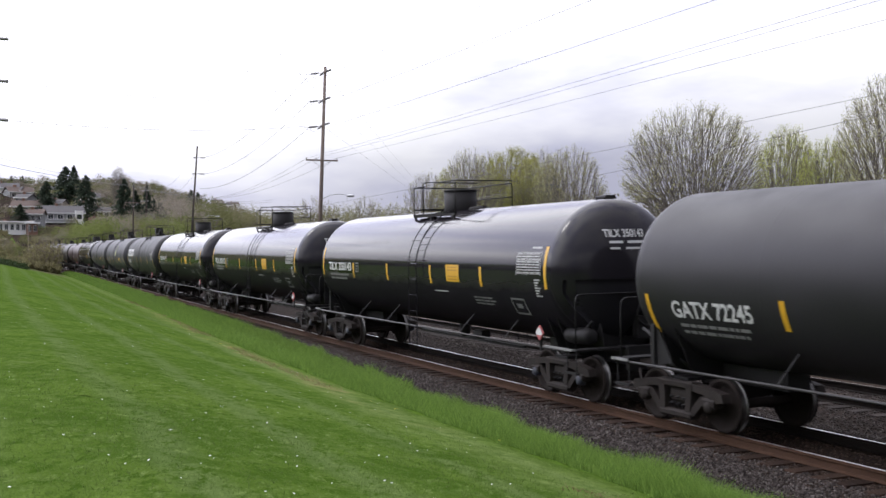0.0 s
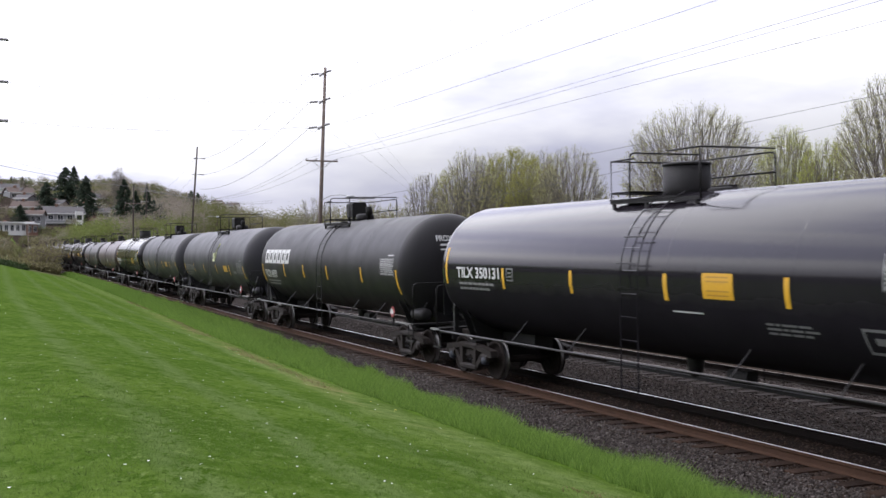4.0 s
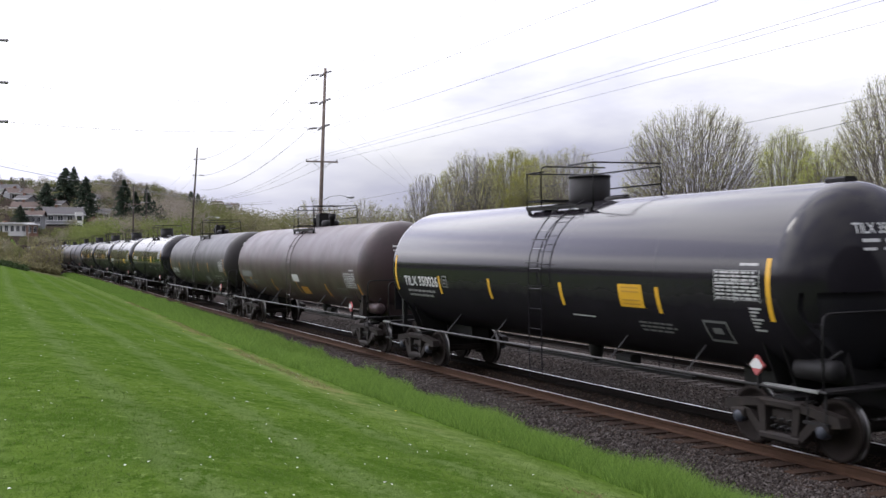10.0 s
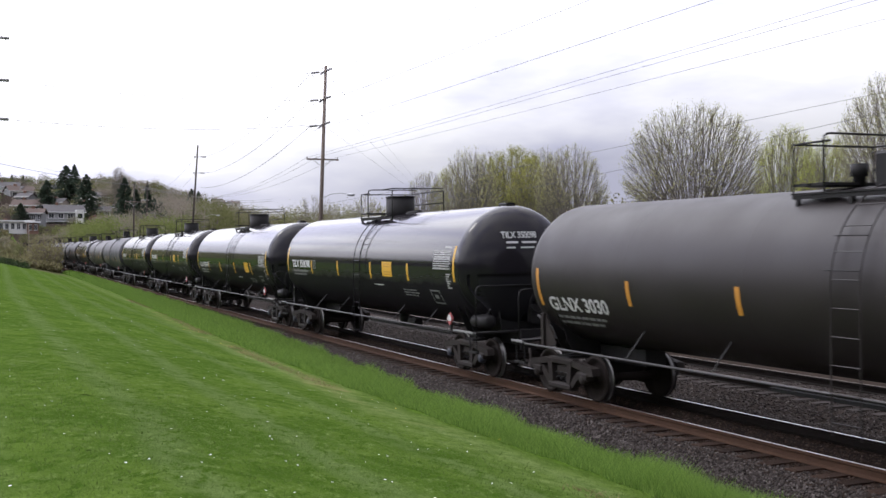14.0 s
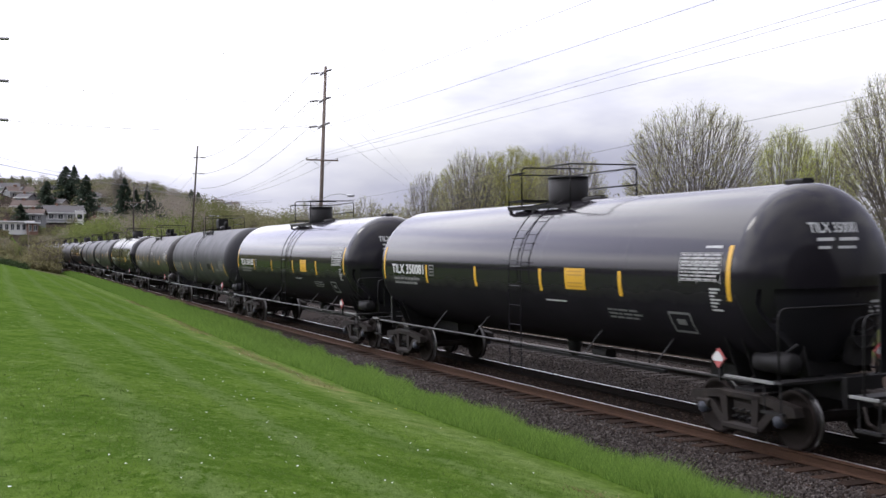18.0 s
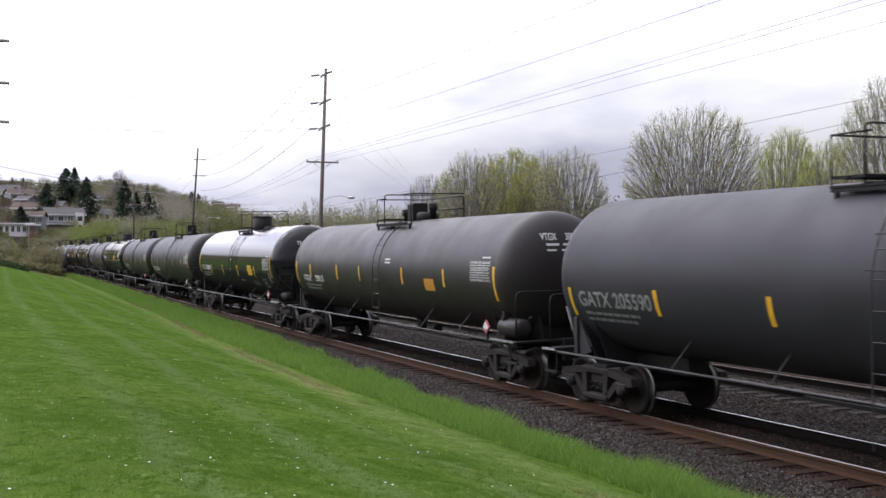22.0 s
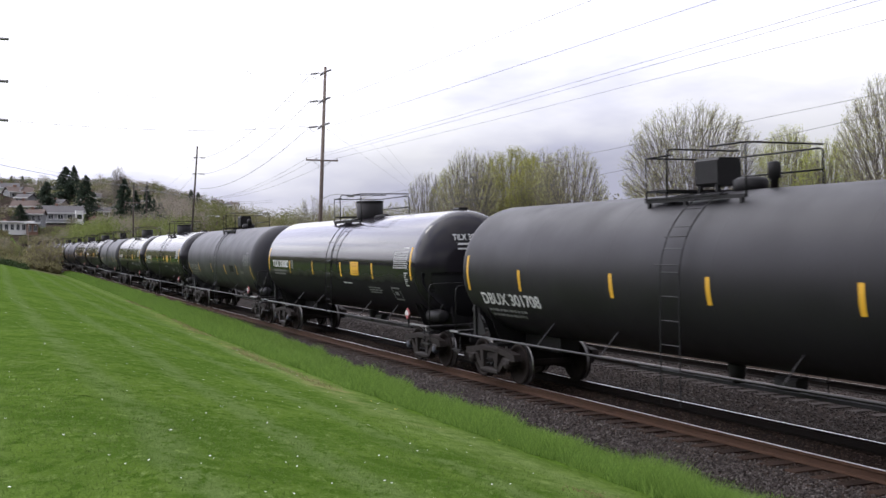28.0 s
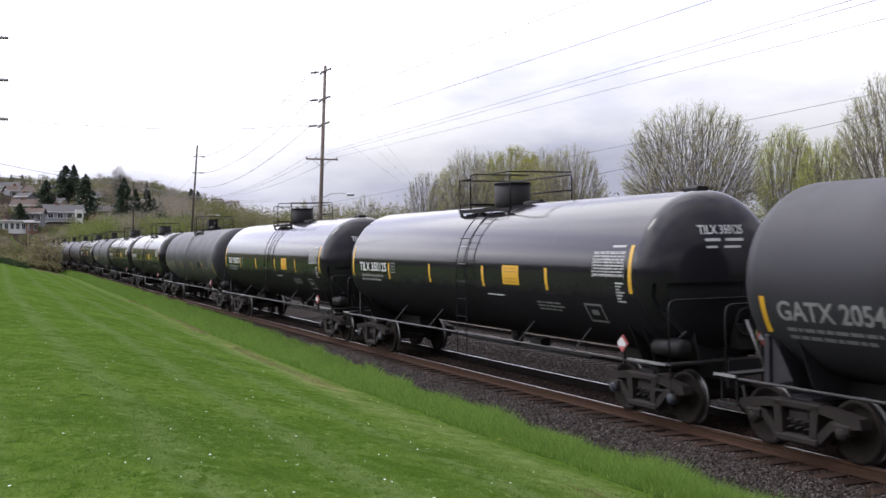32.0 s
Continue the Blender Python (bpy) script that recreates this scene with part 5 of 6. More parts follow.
# street trees beyond the tracks: bearing, distance, top, width, leaf, buds, limbs, label
STREET = [
    (1228, 57, 183, 7.7, LEAF_BUD, 17000, 84, "bare rounded street tree just coming into bud"),
    (1392, 66, 221, 3.9, LEAF_FRESH, 15000, 56, "street tree in fresh yellow-green leaf"),
    (1462, 62, 246, 3.6, LEAF_FRESH, 13000, 50, "smaller street tree in yellow-green leaf"),
    (1594, 50, 124, 6.0, LEAF_BUD, 17000, 70, "tall bare street tree in first bud"),
    (872, 84, 266, 4.4, LEAF_BUD, 4200, 40, "bare branching street tree in early spring"),
    (962, 86, 262, 4.8, LEAF_BUD, 4600, 40, "bare twiggy street tree in early spring"),
    (945, 78, 276, 4.2, LEAF_YOUNG, 11000, 40, "olive-yellow leafing street tree"),
    (830, 76, 262, 4.4, LEAF_BUD, 5200, 48, "bare branching street tree in early spring"),
    (910, 82, 262, 5.6, LEAF_YOUNG, 20000, 50, "olive-yellow leafing street tree"),
    (1010, 74, 257, 5.2, LEAF_BUD, 6200, 56, "bare twiggy street tree in early spring"),
    (754, 86, 303, 4.0, LEAF_BUD, 2000, 34, "small bare street tree in bud"),
    (797, 94, 300, 4.2, LEAF_YOUNG, 9000, 34, "small olive-green street tree"),
    (646, 128, 346, 5.0, LEAF_BUD, 2600, 26, "pale budding tree by the road"),
    (556, 138, 346, 6.0, LEAF_BUD, 2600, 26, "pale budding tree by the road"),
    (700, 132, 358, 4.4, LEAF_YOUNG, 2600, 22, "low budding tree by the road"),
    (604, 150, 358, 5.0, LEAF_YOUNG, 2600, 22, "low budding tree by the road"),
    (680, 158, 362, 6.0, LEAF_BUD, 2600, 22, "low budding tree by the road"),
    (1700, 44, 150, 6.0, LEAF_FRESH, 5000, 40, "street tree in fresh yellow-green leaf"),
]
for i, (px, d, py, w, leaf, count, limbs, label) in enumerate(STREET):
    x, y = spot(px, d)
    h = top_z(py, d) - level(x, y)
    t = dome_tree(h, w, 11 + i, leaf, int(count * (0.95 if leaf is LEAF_BUD else 1.25)), int(limbs * 1.35), 3, 0.038 if d < 70 else 0.048, leafy=0.0 if leaf is LEAF_BUD else 0.7)
    tagged(plant(t, x, y, i * 1.3), label, "tree", "street trees")


# ---------------------------------------------------------------- wooded hill with houses
FAR_KINDS = {
    "lime": round_tree(8.0, 8.5, 3, LEAF_LIME, 3200, 0.19, low=0.12), "olive": round_tree(10, 9, 4, LEAF_OLIVE, 3000, 0.22, low=0.15),
    "brown": round_tree(11, 9.5, 5, LEAF_BROWN, 3000, 0.19, low=0.12), "scrub": round_tree(9, 9, 6, LEAF_KHAKI, 3000, 0.2, low=0.1), "fir": fir(17, 11.5, 7), "plum": round_tree(6, 6, 8, PLUM, 800, 0.24, low=0.15),
}
FAR_LABELS = {"lime": "bright green willow-like tree in new leaf", "olive": "olive-green broadleaf tree on the hillside", "brown": "bare brown woodland tree on the hillside",
              "scrub": "khaki spring-leafing tree on the hillside", "fir": "tall dark green conifer on the hillside", "plum": "reddish-leaved small tree among the houses"}
used = set()


def far_tree(kind, px, d, py=None, scale=None, wide=1.0, rng=random.Random(5)):
    x, y = spot(px, d)
    base = level(x, y)
    size = {"lime": 8.6, "olive": 10.6, "brown": 11.6, "scrub": 9.6, "fir": 17.6, "plum": 6.4}[kind]
    k = scale if py is None else max((top_z(py, d) - base) / size, 0.25)
    m = Matrix.Translation((x, y, base - 0.3)) @ Matrix.Rotation(rng.uniform(0, 6.28), 4, "Z") @ Matrix.Diagonal((k * wide * rng.uniform(0.85, 1.15), k * wide * rng.uniform(0.85, 1.15), k, 1))
    first = FAR_KINDS[kind]
    if kind in used:
        ob = copy_thing(first, Matrix())
    else:
        used.add(kind)
        ob = first
    ob.matrix_basis = m
    return tagged(ob, FAR_LABELS[kind], "tree", "hillside trees")


# single trees that stand out: kind, bearing, distance, top
for kind, px, d, py in [
    ("fir", 40, 460, 320),
    ("fir", 338, 520, 334), ("fir", 352, 520, 340), ("fir", 20, 470, 330), 
    ("brown", 210, 430, 318), ("brown", 305, 330, 343), ("brown", 322, 320, 346), ("brown", 288, 330, 345), ("brown", 268, 340, 348), ("brown", 330, 300, 352),
    ("brown", 248, 360, 350), ("brown", 182, 380, 332), ("brown", 195, 380, 336), ("brown", 172, 400, 335), ("olive", 360, 300, 348), ("olive", 372, 290, 352), ("olive", 250, 470, 334), ("olive", 290, 480, 337),
    ("olive", 312, 490, 338), ("brown", 330, 500, 338), ("olive", 70, 480, 330), ("olive", 56, 470, 332), ("brown", 100, 480, 330), ("olive", 18, 440, 340), ("olive", 8, 450, 338),
    ("lime", 150, 225, 394), ("lime", 160, 215, 398), ("lime", 205, 205, 388), ("brown", 222, 240, 386), ("lime", 190, 200, 398), ("lime", 285, 205, 386), ("lime", 300, 215, 392), ("olive", 272, 225, 390),
    ("olive", 374, 240, 366), ("olive", 362, 250, 356), ("brown", 340, 240, 362), ("brown", 322, 235, 360), ("brown", 300, 250, 356), ("olive", 345, 230, 376), ("scrub", 395, 300, 372), ("scrub", 410, 320, 366), ("scrub", 430, 330, 366), ("brown", 418, 420, 358),
    ("scrub", 445, 300, 372), ("olive", 452, 330, 368), ("scrub", 470, 300, 372), ("scrub", 490, 280, 375), ("olive", 505, 300, 372), ("scrub", 520, 270, 372), ("olive", 535, 260, 372), ("scrub", 556, 250, 374),
    ("scrub", 75, 238, 410), ("olive", 95, 236, 407), ("brown", 112, 235, 405), ("lime", 131, 230, 404), ("scrub", 58, 240, 414), ("olive", 44, 238, 419), ("scrub", 22, 215, 426), ("olive", 35, 210, 430), ("brown", 8, 222, 428), ("brown", 85, 225, 415), ("lime", 70, 262, 401), ("olive", 88, 258, 400), ("lime", 105, 255, 399), ("scrub", 122, 252, 399), ("lime", 140, 250, 396), ("plum", 168, 310, 380), ("plum", 176, 312, 384), ("brown", 62, 300, 378), ("scrub", 250, 250, 382), ("scrub", 236, 260, 384), ("brown", 180, 300, 380), ("brown", 260, 260, 378),
    ("scrub", 575, 240, 374), ("olive", 596, 235, 372), ("scrub", 618, 225, 372), ("olive", 640, 220, 374), ("scrub", 664, 215, 374), ("olive", 690, 210, 374), ("scrub", 716, 200, 372), ("olive", 745, 190, 372),
    ("scrub", 776, 180, 368), ("olive", 810, 170, 366), ("scrub", 850, 160, 364), ("olive", 900, 150, 360), ("scrub", 950, 150, 356), ("olive", 1010, 150, 354), ("scrub", 1090, 150, 352), ("olive", 1180, 150, 348),
    ("scrub", 1280, 150, 346), ("olive", 1390, 150, 344), ("scrub", 1500, 150, 342), ("olive", 1620, 150, 340)]:
    far_tree(kind, px, d, py)
for px, d, py, wide in ((116, 385, 291, 1.5), (131, 392, 289, 0.85), (126, 385, 325, 1.7), (107, 383, 334, 1.6), (220, 300, 311, 0.95), (240, 305, 332, 0.9), (260, 300, 322, 0.6), (272, 296, 348, 1.1), (284, 298, 354, 0.9), (82, 345, 317, 1.7), (152, 330, 306, 1.15), (36, 285, 357, 1.5), (338, 420, 333, 1.2), (350, 420, 337, 1.1)):
    far_tree("fir", px, d, py, wide=wide)
for i, (px, py) in enumerate(((203, 297), (209, 291), (216, 294))):
    x, y = spot(px, 330)
    tagged(plant(dome_tree(top_z(py, 330) - level(x, y), 2.6, 70 + i, LEAF_BROWN, 500, 22, 3, 0.12), x, y), "tall bare columnar poplar on the hillside", "tree", "hillside trees")
filler = random.Random(21)
for i in range(185):
    d = filler.uniform(290, 600)
    px = filler.uniform(-40, 470)
    if px < 112 and filler.random() < 0.6:             # gardens and roofs stand clear of the woods
        continue
    far_tree(filler.choice(("brown", "olive", "brown", "scrub", "brown")), px, d, scale=filler.uniform(0.28, 0.5) if px > 160 or d > 470 else filler.uniform(0.2, 0.42))


def scrub_bank():
    """Leafless brush and thicket on the bank where the lawn ends; nobody could count it."""
    rng = random.Random(31)
    segs, places, low = [], [], []
    for i in range(1350):
        lat = 3.5 + 34 * rng.random() ** 1.6
        s0 = max(lawn_end(lat), 147.0)
        s = s0 + 2 + 150 * rng.random() ** 1.5
        h = (0.6 + 3.9 * ease(s0 + 1, s0 + 9, s) * (ease(10.5, 6.0, lat) if s < 195 else ease(14, 8, lat))) * rng.uniform(0.6, 1.1)
        p = ground_place(s, lat)
        h *= 0.22 + 0.78 * ease(38, 72, 784 + FOCAL * p.x / p.y)
        for k in range(7):
            a = rng.uniform(0, 6.283)
            e = p + Vector((math.cos(a) * h * 0.32, math.sin(a) * h * 0.32, h * rng.uniform(0.7, 1.05)))
            segs.append(([p, p.lerp(e, 0.5) + Vector((0, 0, h * 0.08)), e], 0.035, 0.01))
            for q in range(11):
                places.append(p.lerp(e, rng.uniform(0.1, 1.05)) + Vector((rng.gauss(0, 0.3), rng.gauss(0, 0.3), rng.gauss(0, 0.25))) * h * 0.3)
    tagged(tubes(segs, 3).done("brush_stem", BARK_DARK), "bare brown brush stems on the bank", "brush", kind="stuff")
    v, f = leaf_quads(places, 0.17, rng)
    tagged(Shape().add(v, f).done("brush", LEAF_SCRUB), "brownish spring brush on the bank past the lawn", "brush", kind="stuff")
    for i in range(11000):
        t = rng.random()
        lat = 8.0 + 14 * t
        s = lawn_end(lat) - 3 + rng.uniform(0, 3)
        p = ground_place(s, lat)
        low.append(p + Vector((rng.gauss(0, 0.2), rng.gauss(0, 0.2), abs(rng.gauss(0, 0.32)))))
    v, f = leaf_quads(low, 0.13, rng)
    tagged(Shape().add(v, f).done("low_hedge", HEDGE), "low dark evergreen shrubs at the lawn's end", "hedge", kind="stuff")


scrub_bank()


def hillside_woods():
    """Thickets, hedges and bare underwood all over the slope between the single trees; nobody could count them."""
    rng = random.Random(58)
    for name, leaf, count, label in (("underwood", LEAF_BROWN, 520, "bare grey-brown underwood on the hillside"), ("thicket", LEAF_OLIVE, 330, "olive-green spring thicket on the hillside"), ("garden_hedge", HEDGE, 150, "dark evergreen hedges between the houses")):
        places, segs = [], []
        for i in range(count):
            px = rng.uniform(-30, 480) if i % 3 == 0 else rng.uniform(130, 330)
            d = rng.uniform(235, 590) if px > 160 else rng.uniform(335, 480)
            x, y = spot(px, d)
            base = Vector((x, y, level(x, y)))
            h = rng.uniform(1.8, 4.2) if px > 165 else rng.uniform(1.2, 3.6)
            w = h * rng.uniform(0.35, 0.6)
            for k in range(4):
                segs.append(([base + Vector((rng.gauss(0, w * 0.3), rng.gauss(0, w * 0.3), -0.2)), base + Vector((rng.gauss(0, w), rng.gauss(0, w), h * rng.uniform(0.7, 1.0)))], 0.08, 0.02))
            for k in range(70):
                t = rng.random() ** 0.8
                wide = w * math.sqrt(max(1 - (1.5 * t - 0.5) ** 2, 0.05))
                places.append(base + Vector((rng.gauss(0, wide), rng.gauss(0, wide), 0.1 + h * t)))
        v, f = leaf_quads(places, 0.26, rng)
        tagged(Shape().add(v, f).done(name, leaf), label, "woods", kind="stuff")
        tagged(tubes(segs, 3).done(name + "_stem", BARK_DARK), label, "woods", kind="stuff")


hillside_woods()


def tree_belt():
    """Dark trees along the far side of the lawn, out of sight behind the camera; the glossy tanks mirror them."""
    rng = random.Random(77)
    places, segs = [], []
    for i in range(260):
        s, lat = rng.uniform(-150, 215), 56 + rng.uniform(0, 14)
        p = ground_place(s, lat)
        h = rng.uniform(5.0, 7.5)
        segs.append(([p, p + Vector((0, 0, h * 0.6))], 0.25, 0.1))
        for k in range(70):
            t = rng.random()
            w = 2.6 * math.sqrt(max(1 - (2 * t - 1) ** 2, 0.05)) + 0.6
            places.append(p + Vector((rng.gauss(0, w), rng.gauss(0, w), 0.3 + h * t)))
    v, f = leaf_quads(places, 0.85, rng)
    tagged(Shape().add(v, f).done("tree_belt", HEDGE), "belt of dark green trees across the lawn", "trees", kind="stuff")
    tagged(tubes(segs, 4).done("tree_belt_trunk", BARK_DARK), "trunks of the dark tree belt", "trees", kind="stuff")


tree_belt()

# ---------------------------------------------------------------- houses on the slope
SIDING_GREY = material("grey_house_siding", (0.23, 0.235, 0.24), 0.7, spec=0.1, vary=0.1, grain=0.6, fine=8)
SIDING_WHITE = material("white_house_siding", (0.72, 0.72, 0.70), 0.7, spec=0.1, vary=0.08, grain=0.6, fine=8)
SIDING_TAN = material("tan_house_siding", (0.34, 0.30, 0.25), 0.7, spec=0.1, vary=0.1, grain=0.6, fine=8)
SIDING_BRICK = material("brown_brick_wall", (0.20, 0.12, 0.09), 0.8, spec=0.1, vary=0.2, grain=2, fine=20)
ROOF_GREY = material("grey_shingle_roof", (0.088, 0.084, 0.085), 0.85, spec=0.1, vary=0.2, grain=1, fine=10)
ROOF_BROWN = material("brown_shingle_roof", (0.092, 0.070, 0.060), 0.85, spec=0.1, vary=0.2, grain=1, fine=10)
TRIM = material("white_trim", (0.7, 0.7, 0.69), 0.6, vary=0.06)
PANE = material("dark_window_pane", (0.02, 0.025, 0.03), 0.08, vary=0.1)


def house(px, py_base, d, w, deep, storeys, wall, roof, turn=0.0, flat=False, cols=3, label="", bay=False):
    x, y = spot(px, d)
    z = top_z(py_base, d)
    home = new("house")
    home.matrix_basis = Matrix.Translation((x, y, z)) @ Matrix.Rotation(math.atan2(-x, y) + turn, 4, "Z")
    h = 2.7 * storeys
    foot = min(level(x, y) - z, 0) - 3.0
    Shape().box(-w / 2, w / 2, -deep / 2, deep / 2, foot, h).done("wall", wall, home)
    if flat:
        Shape().box(-w / 2 - 0.5, w / 2 + 0.5, -deep / 2 - 0.6, deep / 2 + 0.5, h, h + 0.35).done("roof", TRIM, home)
    else:
        o, rise = 0.5, deep * 0.24
        prof = [(-deep / 2 - o, h - 0.15), (0, h + rise), (deep / 2 + o, h - 0.15), (deep / 2 + o, h + 0.05), (0, h + rise + 0.22), (-deep / 2 - o, h + 0.05)]
        v = [(sx * (w / 2 + o), a, b) for sx in (-1, 1) for a, b in prof]
        f = [(0, 1, 4, 5), (1, 2, 3, 4), (11, 10, 7, 6), (10, 9, 8, 7)] + [(i, i + 6, (i + 1) % 6 + 6, (i + 1) % 6) for i in range(6)]
        Shape().add(v, f).done("roof", roof, home)
        gable = Shape()
        for sx in (-1, 1):
            gable.add([(sx * (w / 2 - 0.02), -deep / 2, h), (sx * (w / 2 - 0.02), deep / 2, h), (sx * (w / 2 - 0.02), 0, h + rise)], [(0, 1, 2)])
        gable.done("gable", wall, home)
        Shape().box(-w / 2 - o, w / 2 + o, -deep / 2 - o - 0.06, -deep / 2 - o, h - 0.2, h + 0.06).done("eave_board", TRIM, home)
    ww = w / cols
    for st in range(storeys):
        for c in range(cols):
            cx, zz = -w / 2 + ww * (c + 0.5), 0.9 + 2.7 * st
            win = Shape().box(cx - ww * 0.31, cx + ww * 0.31, -deep / 2 - 0.06, -deep / 2 - 0.005, zz - 0.1, zz + 1.45).done("window", TRIM, home)
            Shape().box(cx - ww * 0.26, cx - 0.04, -deep / 2 - 0.09, -deep / 2 - 0.055, zz, zz + 1.35).done("pane", PANE, win)
            Shape().box(cx + 0.04, cx + ww * 0.26, -deep / 2 - 0.09, -deep / 2 - 0.055, zz, zz + 1.35).done("pane", PANE, win)
    if bay:
        Shape().box(w / 2 - 2.6, w / 2 - 0.4, -deep / 2 - 1.2, -deep / 2, foot, h + 0.7).done("bay", SIDING_WHITE, home)
        for st in range(storeys):
            Shape().box(w / 2 - 2.2, w / 2 - 0.8, -deep / 2 - 1.26, -deep / 2 - 1.19, 0.9 + 2.7 * st, 2.3 + 2.7 * st).done("window", PANE, home)
        Shape().box(-w / 2, w / 2 - 2.7, -deep / 2 - 1.3, -deep / 2, 2.5, 2.65).done("balcony", TRIM, home)
        Shape().box(-w / 2, w / 2 - 2.7, -deep / 2 - 1.3, -deep / 2 - 1.22, 3.5, 3.6).done("balcony_rail", TRIM, home)
    Shape().box(-w * 0.2, -w * 0.2 + 0.7, -0.3, 0.4, h, h + (0.8 if flat else deep * 0.24 + 0.9)).done("chimney", SIDING_BRICK, home)
    return tagged(home, label, "house", "hillside houses")


house(111, 409, 318, 10.8, 9, 2, SIDING_GREY, ROOF_GREY, 0.15, cols=4, label="large grey two-storey house with white balcony", bay=True)
house(20, 413, 262, 9.2, 8, 1, SIDING_WHITE, ROOF_GREY, 0.05, True, 7, "white flat-roofed house with wide windows")
house(55, 415, 262, 2.6, 6, 1, SIDING_BRICK, ROOF_BROWN, 0.1, True, 2, "low brown brick outbuilding beside a white house")
house(50, 380, 345, 9, 8, 1, SIDING_TAN, ROOF_BROWN, -0.2, False, 3, "tan bungalow with a brown shingle roof")
house(78, 372, 375, 8, 8, 1, SIDING_WHITE, ROOF_BROWN, 0.3, False, 3, "white bungalow with a brown roof on the slope")
house(10, 358, 400, 9, 8, 2, SIDING_WHITE, ROOF_GREY, 0.0, False, 3, "white two-storey house high on the slope")
house(150, 384, 350, 6, 8, 1, SIDING_WHITE, ROOF_GREY, 1.3, False, 2, "white gabled house behind trees")
house(18, 338, 500, 14, 9, 2, SIDING_GREY, ROOF_GREY, 0.1, True, 5, "grey house on the hill's crest")
house(70, 348, 450, 11, 8, 1, SIDING_TAN, ROOF_BROWN, 0.2, False, 3, "tan house near the crest")
house(205, 386, 370, 11, 7, 1, SIDING_GREY, ROOF_GREY, 0.4, False, 4, "long low grey house among trees")
house(398, 372, 560, 5.5, 5, 1, SIDING_WHITE, ROOF_GREY, 0.3, False, 3, "white house on the far slope")
house(412, 370, 600, 6, 5, 1, SIDING_WHITE, ROOF_BROWN, -0.2, False, 3, "white house on the far slope")
house(384, 365, 620, 5.5, 5, 1, SIDING_TAN, ROOF_BROWN, 0.2, False, 3, "tan house on the far slope")
house(60, 366, 400, 10, 8, 1, SIDING_TAN, ROOF_BROWN, 0.1, False, 3, "tan house with a wide brown roof")
house(34, 366, 390, 9, 8, 2, SIDING_GREY, ROOF_BROWN, 0.3, False, 3, "grey two-storey house on the slope")
house(95, 356, 430, 9, 8, 1, SIDING_WHITE, ROOF_BROWN, 0.0, False, 3, "white house with a brown roof near the conifers")
house(166, 376, 380, 6, 7, 2, SIDING_WHITE, ROOF_GREY, 0.9, False, 2, "narrow white gabled house")

spare = random.Random(64)
for px, py, d in ((28, 350, 390), (46, 364, 352), (88, 347, 425), (101, 374, 348), (178, 389, 335), (216, 383, 352), (62, 396, 290)):
    house(px, py, d, spare.uniform(4.2, 6.0), 5, 1, spare.choice((SIDING_TAN, SIDING_GREY, SIDING_WHITE, SIDING_TAN)), spare.choice((ROOF_GREY, ROOF_BROWN)), spare.uniform(-0.7, 0.7), False, 3, "small house with a dark shingle roof among trees")

# ---------------------------------------------------------------- poles and wires
POLE_WOOD = material("weathered_pole_wood", (0.16, 0.125, 0.105), 0.85, vary=0.25, grain=3, fine=40)
POLE_DARK = material("dark_pole_wood", (0.045, 0.034, 0.028), 0.85, vary=0.25, grain=3, fine=40)
INSULATOR = material("grey_insulator", (0.27, 0.26, 0.26), 0.45, vary=0.1)
GALV = material("galvanised_steel", (0.36, 0.37, 0.38), 0.45, 0.6, vary=0.1)
WIRE = material("dull_aluminium_wire", (0.09, 0.09, 0.095), 0.6, vary=0.05)


